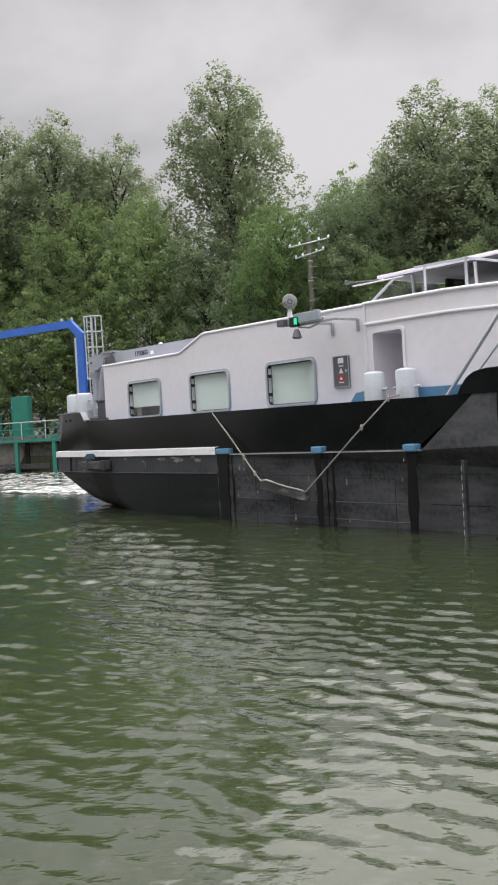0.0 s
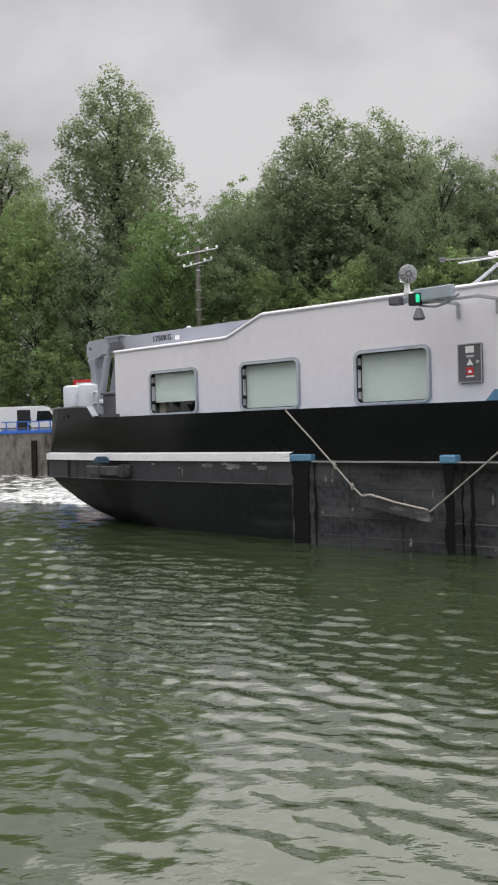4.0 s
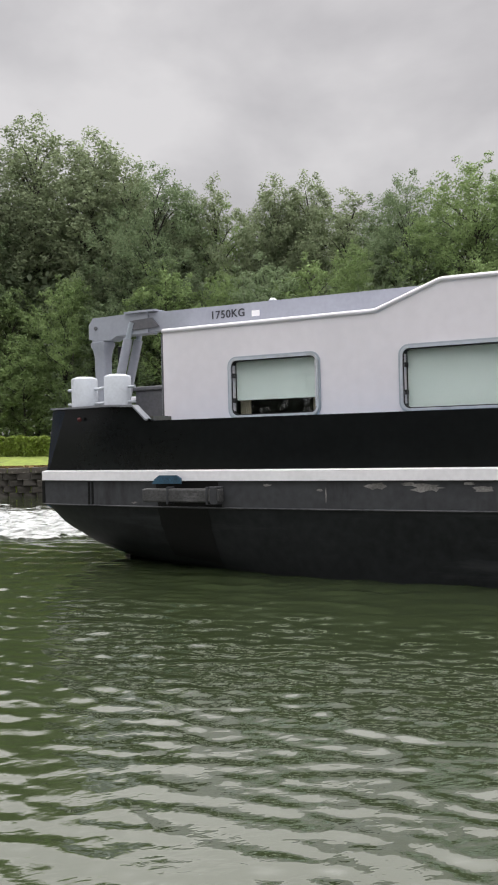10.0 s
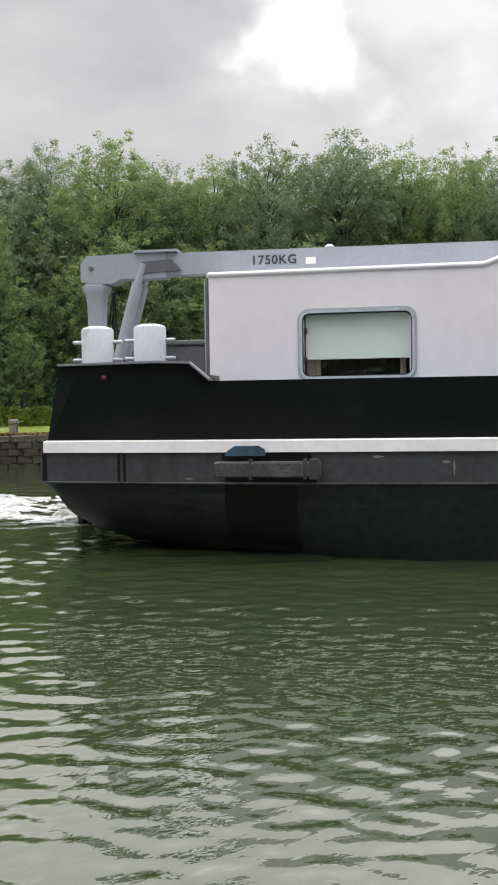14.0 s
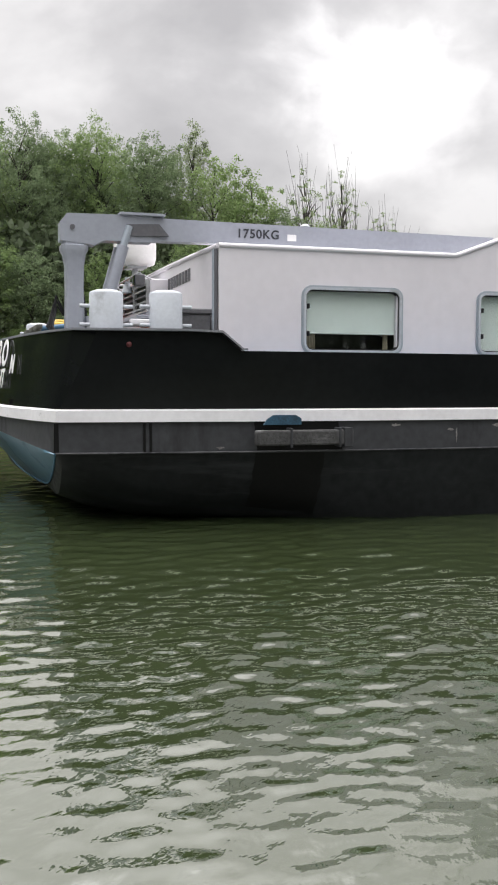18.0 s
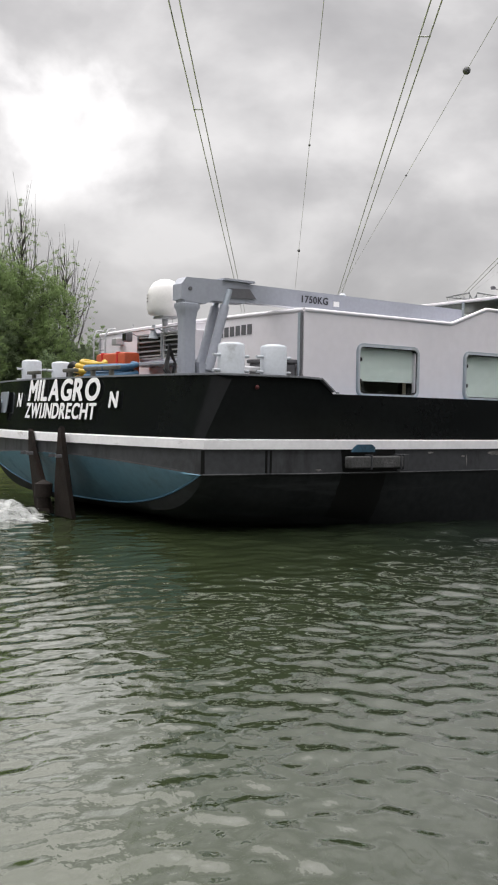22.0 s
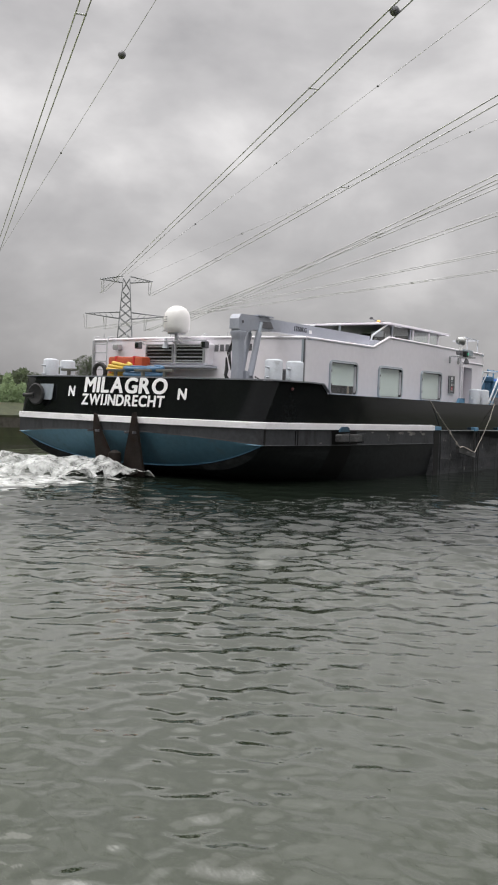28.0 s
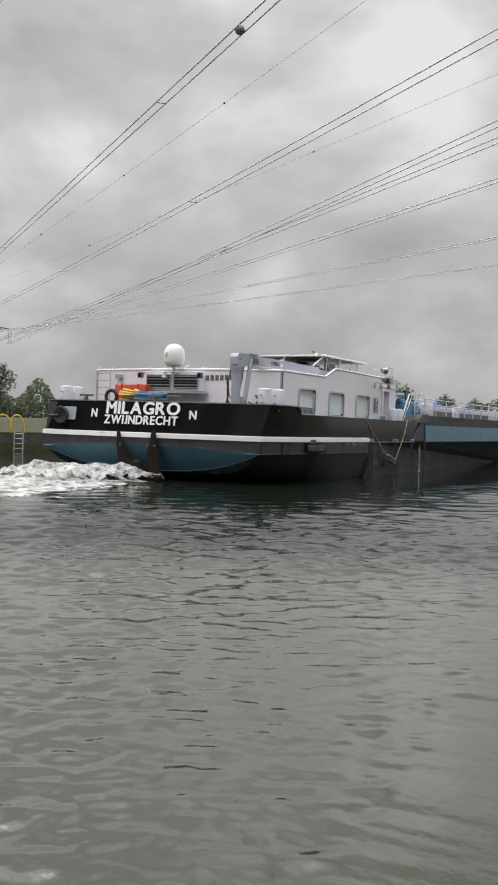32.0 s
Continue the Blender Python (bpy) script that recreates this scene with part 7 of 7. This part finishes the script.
def woods():
    rng = random.Random(11)
    rows = [
        ("poplar_a", -18.5, 18.6, 108, 1.3), ("poplar_a", -14.9, 18.8, 106, 1.25), ("poplar_b", -12.0, 19.3, 104, 1.35), ("poplar_a", -8.4, 18.1, 106, 1.2), ("poplar_b", -2.0, 21.9, 104, 1.22),
        ("poplar_a", 7.6, 17.6, 106, 1.2), ("poplar_a", 9.9, 20.3, 106, 1.35), ("poplar_b", 13.1, 19.9, 106, 1.5), ("light_a", 15.2, 18.6, 104, 1.1), ("broad_b", 16.8, 18.3, 102, 0.95),
        ("light_a", 18.6, 16.8, 106, 1.0), ("light_a", 20.4, 17.7, 108, 0.9), ("poplar_b", 23.9, 17.7, 110, 1.1), ("poplar_a", 25.9, 17.8, 110, 1.1), ("light_a", 28.2, 16.9, 108, 1.2),
        ("broad_b", 31.6, 17.7, 106, 0.95), ("broad_a", 35.4, 18.3, 104, 1.1), ("broad_d", 38.8, 16.8, 108, 0.9), ("broad_c", 41.2, 17.2, 106, 0.95), ("broad_b", 44.3, 18.2, 106, 0.95),
        ("broad_d", 48.6, 18.5, 106, 1.05), ("broad_c", 52.2, 17.6, 106, 0.95), ("broad_a", 55.2, 17.2, 106, 0.9), ("broad_b", 57.9, 17.5, 106, 0.9), ("broad_d", 60.3, 16.6, 108, 0.85),
        ("broad_c", 62.3, 17.4, 106, 0.9), ("broad_b", 65.2, 16.6, 104, 1.0), ("light_a", 67.8, 17.2, 108, 0.8), ("broad_o", 69.0, 15.6, 103, 0.95), ("broad_m", 71.2, 14.6, 102, 0.95), ("broad_n", 73.0, 13.0, 101, 0.95),
        ("bare_a", 74.3, 14.4, 104, 1.3), ("bare_a", 76.4, 14.2, 104, 1.3), ("broad_c", 75.2, 11.8, 100, 1.0), ("broad_a", 77.6, 11.0, 101, 1.0), ("bare_a", 78.8, 11.9, 106, 1.3),
        ("broad_c", -6.4, 15.6, 101, 0.9), ("broad_a", -10.6, 15.2, 100, 1.0), ("broad_e", 0.9, 15.0, 93, 1.05), ("broad_d", 4.6, 15.8, 101, 0.95), ("broad_b", 6.6, 15.6, 99, 0.9),
        ("broad_c", -16.5, 14.6, 99, 1.0),
    ]
    for i, (k, az, el, r, w) in enumerate(rows):
        tree(k, az, el, r, w, spin=(i * 77) % 360)
    # a second rank that closes the skyline
    az = 5.5
    while az < 66:
        el = 16.5 + 0.8 * rng.uniform(-1, 1)
        tree(rng.choice(["broad_m", "broad_n", "broad_o"]), az, el, 112 + rng.uniform(-2, 2), rng.uniform(0.8, 1.0), spin=rng.uniform(0, 360))
        az += rng.uniform(2.4, 3.4)
    # lower trees in front
    az = -19.0
    i = 0
    while az < 79.5:
        el = (11.6 + 2.2 * rng.uniform(-1, 1)) * lerp(az, (-20, 66, 72, 80), (1, 1, 0.86, 0.7))
        tree(rng.choice(["broad_m", "broad_n", "broad_o"]), az, el, 95 + rng.uniform(-2.0, 2.5), rng.uniform(0.95, 1.25), spin=rng.uniform(0, 360), base=1.3)
        az += rng.uniform(2.6, 3.6)
        i += 1
    az = -17.0
    while az < 81:
        el = (6.9 + 1.5 * rng.uniform(-1, 1)) * lerp(az, (-20, 66, 72, 82), (1, 1, 0.9, 0.7))
        if not 1.5 < az < 7:
            tree(rng.choice(["broad_s", "broad_t", "broad_s"]), az, el, 92.5 + rng.uniform(-1.0, 1.0), rng.uniform(1.1, 1.5), spin=rng.uniform(0, 360), base=1.2)
        az += rng.uniform(2.4, 3.8)
    # slim pale trunks at the wood's foot
    for az, h, lean in ((6.05, 11, 0.25), (7.15, 12, -0.2), (3.2, 10, 0.3), (12.4, 11, 0.1), (21.3, 9, -0.3), (28.6, 11, 0.2)):
        t = tagged(empty("tree", Matrix.Translation(polar(bearing(az), 93.6 * lerp(az, *NEAR), 1.3)) @ Matrix.Diagonal((0.48, 0.48, 0.48, 1))), "slim pale-barked tree at the wood's foot", "tree", group="trees on the far bank")
        bm = B()
        tube(bm, [(0, 0, -0.5), (lean * 0.4, 0, h * 0.3), (lean * 0.2, 0.1, h * 0.6), (lean, 0, h)], 0.15, 8, 0.07)
        part("trunk", bm, PALEBARK, t, soft=60)
        o = new("crown", TREE["broad_m"][2])
        o.parent = t
        o.matrix_basis = Matrix.Translation((lean, 0, h * 0.55)) @ Matrix.Diagonal((0.26, 0.26, 0.34, 1))
    # leaves backing the wood, coloured darker to stand in for its inner shade
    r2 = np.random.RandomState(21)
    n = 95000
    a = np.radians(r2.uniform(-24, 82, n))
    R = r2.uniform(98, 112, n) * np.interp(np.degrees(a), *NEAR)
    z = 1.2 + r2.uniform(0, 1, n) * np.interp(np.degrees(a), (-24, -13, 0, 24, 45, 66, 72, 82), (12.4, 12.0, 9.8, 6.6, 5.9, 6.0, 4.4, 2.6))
    leaf_mesh_object("wood_interior", np.stack([R * np.sin(a), R * np.cos(a), z], 1), 0.11, 0.23, r2, LEAF_SHADE, "leaves inside the wood, coloured dark for shade", "wood")
    # unseen bushes added behind the quay, to darken what the hull reflects
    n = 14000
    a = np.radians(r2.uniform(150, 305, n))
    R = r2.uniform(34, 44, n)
    leaf_mesh_object("near_wood", np.stack([R * np.sin(a), R * np.cos(a), 0.3 + r2.uniform(0, 1, n) * (8 + 2 * np.sin(a * 9))], 1), 0.3, 0.6, r2, NEARLEAF, "dark bushes added out of view on the near bank", "wood")
    # bushes on the bank down the canal
    n = 16000
    a = np.radians(r2.uniform(82, 104, n))
    R = np.interp(np.degrees(a), AZ, RB) + r2.uniform(3.0, 6.5, n)
    z = 1.0 + r2.uniform(0, 1, n) * (1.15 + 0.45 * np.sin(np.degrees(a) * 2.3) + 0.25 * np.sin(np.degrees(a) * 6.1))
    leaf_mesh_object("bank_bushes", np.stack([R * np.sin(a), R * np.cos(a), z], 1), 0.07, 0.16, r2, LEAF_C, "green bushes along the canal bank", "bush")
    # open country down the canal
    n = 46000
    a = np.radians(r2.uniform(82, 146, n))
    base = np.interp(np.degrees(a), (82, 90, 98, 106, 112, 146), (62, 75, 90, 120, 150, 200))
    R = base * r2.uniform(1.0, 1.1, n)
    hump = 0.65 + 0.35 * np.sin(np.degrees(a) * 1.9) * np.sin(np.degrees(a) * 0.71 + 1)
    z = 1.0 + r2.uniform(0, 1, n) * np.interp(np.degrees(a), (82, 86, 92, 100, 106, 146), (3.6, 3.2, 3.4, 4.2, 5.6, 7.5)) * hump
    leaf_mesh_object("distant_wood", np.stack([R * np.sin(a), R * np.cos(a), z], 1), 0.14, 0.40, r2, FARLEAF, "low distant trees and bushes down the canal", "wood")
    for k, az, el, r, w in (("broad_far", 82.3, 6.8, 122, 1.15), ("round_a", 82.0, 6.4, 126, 1.0), ("round_a", 84.9, 5.5, 134, 0.9), ("broad_far", 84.0, 6.0, 124, 1.1), ("broad_t", 80.6, 7.4, 112, 1.1), ("broad_far", 85.0, 5.9, 130, 1.1), ("round_a", 93.0, 6.6, 150, 0.72), ("round_a", 97.0, 3.4, 220, 1.2), ("round_a", 95.4, 2.9, 215, 1.3), ("round_a", 104.0, 4.75, 262, 0.82), ("round_a", 100.0, 4.4, 246, 1.25), ("round_a", 98.3, 3.8, 240, 0.9),
                            ("broad_o", 90.2, 3.0, 190, 1.5), ("broad_far", 125.3, 3.7, 440, 1.0), ("broad_far", 126.3, 3.95, 445, 1.1), ("broad_far", 127.2, 3.5, 450, 1.0), ("broad_far", 129.5, 3.0, 460, 1.3), ("broad_far", 131.2, 2.8, 450, 1.3)):
        tree(k, az, el, r, w, spin=az * 13 % 360, base=1.0)


# ---- overhead line ----
def pylon(az, d, top_el, wide, low_wide, label):
    py = tagged(empty("lattice_pylon"), label, "pylon")
    base = polar(az, d, 0.9)
    H = EYE + d * math.tan(radians(top_el)) - 0.9
    ex = Vector((math.cos(radians(az)), -math.sin(radians(az)), 0))
    ey = Vector((math.sin(radians(az)), math.cos(radians(az)), 0))
    half = lambda z: 3.4 * (1 - z / H * 0.72)

    def P(u, v, z):
        return base + ex * u + ey * v + Vector((0, 0, z))
    lv = [H * q for q in (0, 0.16, 0.30, 0.42, 0.52, 0.61, 0.69, 0.76, 0.83, 0.90, 1.0)]
    for su in (-1, 1):
        for sv in (-1, 1):
            bm = B()
            tube(bm, [P(su * half(z), sv * half(z), z) for z in lv], 0.22, 4, 0.14)
            part("leg", bm, PYLON, py)
    for a, b in zip(lv, lv[1:]):
        for s in (-1, 1):
            bm = B()
            tube(bm, [P(-half(a), s * half(a), a), P(half(b), s * half(b), b)], 0.10, 4)
            tube(bm, [P(half(a), s * half(a), a), P(-half(b), s * half(b), b)], 0.10, 4)
            tube(bm, [P(s * half(a), -half(a), a), P(s * half(b), half(b), b)], 0.10, 4)
            tube(bm, [P(s * half(a), half(a), a), P(s * half(b), -half(b), b)], 0.10, 4)
            part("brace", bm, PYLON, py)
    for z, w, dz in ((H * 0.985, wide, 0.0), (H * 0.70, low_wide, 0.4)):
        for s in (-1, 1):
            bm = B()
            tip = P(s * w, 0, z + dz)
            for v in (-0.8, 0.8):
                tube(bm, [P(s * half(z), v, z + 1.2), tip], 0.12, 4)
                tube(bm, [P(s * half(z), v, z - 0.7), tip], 0.12, 4)
            for k in range(1, 6):
                q = k / 6
                u = s * (half(z) + (w - half(z)) * q)
                tube(bm, [P(u, 0, z - 0.7 * (1 - q) + dz * q), P(u + s * 1.2, 0, z + 1.2 * (1 - q) + dz * q)], 0.07, 4)
            arm = part("cross_arm", bm, PYLON, py)
            for u in ((w * 0.92,) if dz == 0 else (w, w * 0.52)):
                bm = B()
                tube(bm, [P(s * (u - 0.5), 0, z), P(s * (u - 0.5), 0, z - 4.0)], 0.13, 5)
                tube(bm, [P(s * (u + 0.3), 0, z), P(s * (u - 0.1), 0, z - 4.0)], 0.13, 5)
                part("insulator_string", bm, CABLE, arm)
    return py


def wire(name, p, q, r, pair=0.0, back=70, on=0.0, sag=0.0, balls=(), spacers=()):
    """A conductor through two known places, run on past both; pair: gap of a twin bundle."""
    p, q = Vector(p), Vector(q)
    d = (q - p)
    L = d.length
    d.normalize()
    a, b = p - d * back, q + d * on
    side = d.cross(Vector((0, 0, 1))).normalized()
    thing = tagged(empty(name), "twin power-line conductor overhead" if pair else "thin earth wire overhead", "cable", group="power line")
    for s in ((-0.5, 0.5) if pair else (0,)):
        bm = B()
        n = 90
        tube(bm, [a + (b - a) * (k / n) + side * (s * pair) - Vector((0, 0, sag * 4 * (k / n) * (1 - k / n))) for k in range(n + 1)], r, 6)
        part("strand", bm, CABLE, thing, soft=60)
    for k in spacers:
        f = (back + k * L) / (back + L + on)
        c = p + d * (k * L) - Vector((0, 0, sag * 4 * f * (1 - f)))
        bm = B()
        tube(bm, [c - side * (pair * 0.6), c + side * (pair * 0.6)], 0.075, 6)
        part("spacer", bm, CABLE, thing)
    for k, br in balls:
        f = (back + k * L) / (back + L + on)
        c = p + d * (k * L) - Vector((0, 0, sag * 4 * f * (1 - f)))
        bm = B()
        bmesh.ops.create_uvsphere(bm, u_segments=20, v_segments=12, radius=br, matrix=Matrix.Translation(c))
        o = part("marker_ball", bm, DGREY, thing, "round marker ball", soft=60)


def sky_point(az, el, z):
    return polar(az, (z - EYE) / math.tan(radians(el)), z)


def power_lines():
    near, far = (102.68, 286.0), (92.2, 520.0)
    pylon(*near, 7.16, 7.6, 11.6, "tall galvanised lattice pylon carrying the power line")
    pylon(*far, 4.4, 6.8, 17.6, "distant lattice pylon carrying the second line")

    def arm(mast, u, z):
        az, d = mast
        return polar(az, d, z) + Vector((math.cos(radians(az)), -math.sin(radians(az)), 0)) * u
    S = sky_point
    # the line that passes nearly overhead, hung from the far pylon's arms
    wire("conductor", S(86.54, 17.35, 30), arm(far, -17.3, 23.5), 0.058, 0.75, spacers=(0.0, 0.423))
    wire("earth_wire", S(93.77, 23.05, 38), arm(far, -1.2, 33.0), 0.030, balls=((0.2745, 0.30), (0.10, 0.16)))
    wire("conductor", S(99.60, 21.07, 30), arm(far, 12.1, 23.5), 0.058, 0.75, spacers=(0.0, 0.2815))
    wire("earth_wire", S(102.01, 19.24, 38), arm(far, 5.5, 33.0), 0.030, balls=((0.0, 0.42), (0.10, 0.16)))
    # the line that ends on the nearer pylon
    wire("conductor", S(117.68, 21.96, 30), arm(near, -7.0, 33.0), 0.062, 0.85, balls=((0.0, 0.36),), spacers=(0.085, 0.5))
    for az, el, u, z in ((128.59, 20.22, 7.0, 33.0), (128.78, 15.82, 11.1, 22.6), (128.80, 15.10, 6.0, 22.6), (128.88, 13.21, 6.0, 22.6), (128.99, 10.51, -6.0, 22.6), (129.04, 9.18, -11.1, 22.6)):
        wire("conductor", S(az, el, 31), arm(near, u, z), 0.060, 1.2, back=90, sag=0.8, spacers=(0.25, 0.6))
    for az, el, u in ((123.0, 22.5, -2.0), (128.6, 18.4, 2.0)):
        wire("earth_wire", S(az, el, 40), arm(near, u, 37.0), 0.026, back=90, sag=0.5, balls=((0.12, 0.14), (0.3, 0.14), (0.55, 0.2)))
    lp = tagged(empty("street_lamp"), "slim street lamp on the far quay", "street lamp")
    b = polar(93.39, 60, 1.0)
    bm = B()
    tube(bm, [b, b + Vector((0, 0, 5.85))], 0.06, 8, 0.04)
    part("mast", bm, DGREY, lp, soft=60)
    bm = B()
    box(bm, b.x - 0.12, b.x + 0.12, b.y - 0.28, b.y + 0.28, b.z + 5.85, b.z + 5.92, 0.02)
    part("head", bm, DGREY, lp)
    yl = tagged(empty("quay_ladder", Matrix.Translation(polar(105.2, 48.55)) @ pose(0, 0, 0, 0, 0, -105.2)), "yellow handrails over a grey quay ladder", "ladder")
    for x in (-0.62, 0.02):
        bm = B()
        tube(bm, [(x, 0, 0.9), (x, 0, 1.60), (x + 0.10, 0, 1.73), (x + 0.24, 0, 1.76), (x + 0.38, 0, 1.70), (x + 0.50, 0, 1.52), (x + 0.60, 0, 0.9)], 0.045, 8)
        part("handrail", bm, YELLOW, yl, "yellow bent handrail", soft=60)
    for x in (0.14, 0.56):
        bm = B()
        tube(bm, [(x, -0.10, -0.3), (x, -0.10, 0.95)], 0.03, 6)
        part("stringer", bm, STEEL, yl, soft=60)
    for k in range(5):
        bm = B()
        tube(bm, [(0.14, -0.10, -0.1 + 0.24 * k), (0.56, -0.10, -0.1 + 0.24 * k)], 0.018, 6)
        part("rung", bm, STEEL, yl, soft=60)


# ---- the wash at the stern, in stiff pieces that ride with the vessel ----
def foam_patch(name, x0, x1, w0, w1, height, cover, seed, label, skew=0.0, y0=0.0):
    """A broken sheet of foam: a low field of froth with holes in it."""
    rng = np.random.RandomState(seed)
    st = 0.07 if x1 - x0 < 12 else 0.14
    nx, ny = int((x1 - x0) / st), int(2 * max(w0, w1) / st)
    off = Vector((seed * 7.1, seed * 3.3, 0))
    verts, faces, ok = [], [], {}
    for i in range(nx + 1):
        x = x0 + i * st
        f = (x - x0) / (x1 - x0)
        w = w0 + (w1 - w0) * f
        for j in range(ny + 1):
            y = -max(w0, w1) + j * st
            edge = 1 - abs(y) / max(w, 0.01)
            n1 = noise.fractal(Vector((x * 0.9, y * 1.6, seed)) + off, 0.9, 2.0, 5)
            n2 = noise.noise(Vector((x * 5, y * 5, seed * 2.0)) + off)
            d = n1 * 0.75 + n2 * 0.22 + cover + min(0.35, edge * 0.8) - 0.35 - 0.8 * max(0, 0.25 - min(f, 1 - f)) / 0.25
            if d > 0 and edge > -0.05:
                ok[(i, j)] = len(verts)
                verts.append((x + rng.uniform(-0.02, 0.02), y0 + y + skew * (-3.5 - x) + rng.uniform(-0.02, 0.02), 0.012 + height * min(1, d * 1.4) ** 0.8 * (0.45 + 0.05 * n2 + 0.7 * max(0, 0.3 + noise.noise(Vector((x * 1.2, y * 1.2, seed * 5.0)) + off)))))
    for (i, j), a in ok.items():
        if all(k in ok for k in ((i + 1, j), (i + 1, j + 1), (i, j + 1))):
            faces.append((a, ok[(i + 1, j)], ok[(i + 1, j + 1)], ok[(i, j + 1)]))
    me = bpy.data.meshes.new(name)
    me.from_pydata(verts, [], faces)
    me.polygons.foreach_set("use_smooth", [True] * len(me.polygons))
    me.materials.append(SPRAY if height > 0.2 else FOAM if x1 > -8 else THIN)
    return tagged(new(name, me), label, "foam", kind="stuff")


def drops(name, n, seed):
    rng = np.random.RandomState(seed)
    bm = B()
    for _ in range(n):
        x = -3.7 - abs(rng.normal(0, 0.7))
        y = rng.normal(1.7, 0.7)
        z = abs(rng.normal(0, 0.09))
        bmesh.ops.create_icosphere(bm, subdivisions=1, radius=rng.uniform(0.003, 0.009), matrix=Matrix.Translation((x, y, z)))
    me = finish(bm, name, FOAM)
    return tagged(new(name, smooth(me, 80)), "white spray thrown up at the stern", "foam", kind="stuff")


ground()
sheet = water_surface()
quay_walls()
# the lock head was drawn on a straight front; set each of its things along the bank's true line
before = set(scene.collection.all_objects)
lock_head()
for ob in sorted(set(scene.collection.all_objects) - before, key=lambda o: o.name):
    if ob.parent is None:
        vs = [v.co for o in (ob, *ob.children) if o.data for v in o.data.vertices]
        cx, cy = (min(v.x for v in vs) + max(v.x for v in vs)) / 2, (min(v.y for v in vs) + max(v.y for v in vs)) / 2
        if ob.name.startswith(("lock_gantry", "green_platform")):
            cx = max(v.x for v in vs)
        az = math.degrees(math.atan2(cx, cy))
        k = bank(bearing(az)) * math.cos(radians(az)) / 74.4
        along = ob.name.startswith(("lock_wall", "quay_railing", "green_platform", "lock_gantry"))
        size = (k * 1.32, k * 0.5, k, 1) if along else (k, k, k, 1)
        ob.matrix_basis = Matrix.Translation(polar(bearing(az), k * math.hypot(cx, cy))) @ pose(0, 0, 0, 0, 0, -36 if along else 0) @ Matrix.Diagonal(size) @ Matrix.Translation((-cx, -cy, 0))
hedge_and_fence()
quay_posts()
pole()
woods()
power_lines()
wash = [
    foam_patch("wash_foam", -12.5, -3.6, 3.6, 1.9, 0.10, 0.52, 1, "white churned wash behind the stern", 0.10, 0.9),
    foam_patch("wash_foam", -22.0, -8.5, 5.2, 3.8, 0.06, 0.34, 2, "thinning white wash trailing behind the stern", 0.14, 1.2),
    foam_patch("wash_foam", -42.0, -16.0, 12.0, 6.5, 0.04, 0.30, 3, "last patches of foam in the wake", 0.34),
    foam_patch("stern_boil", -6.6, -3.3, 2.1, 1.7, 0.42, 0.66, 4, "boiling heap of white water at the rudder", 0.3, 0.75),
]
spray = [drops("spray", 500, 5), drops("spray", 500, 6)]


def motions():
    rows = [(t, pose(x, y, DRAUGHT, 0, 0, h)) for t, x, y, h in COURSE]
    walk(ship, rows)
    for i, f in enumerate(wash):
        walk(f, [(t, m @ pose(0.10 * math.sin(7 * t + i), 0.05 * math.sin(5 * t + 2 * i), (0.02 if i < 3 else 0.05) * math.sin(9 * t + i) + (0.0 if i < 3 else lerp(t, (0, 17, 27, 32), (-0.30, -0.30, -0.06, 0.0))) - DRAUGHT, 0, 0, 1.2 * math.sin(4 * t + i))) for t, m in rows])
    for i, s in enumerate(spray):
        walk(s, [(t, m @ pose(0.08 * math.sin(8 * t + 2 * i), 0.05 * math.sin(6 * t), 0.10 * math.sin(11 * t + 3 * i) - DRAUGHT, 0, 0, 0)) for t, m in rows])
    walk(sheet, [(0.0, pose(-0.9, -0.5, 0)), (32.0, pose(0.9, 0.5, 0))])


motions()
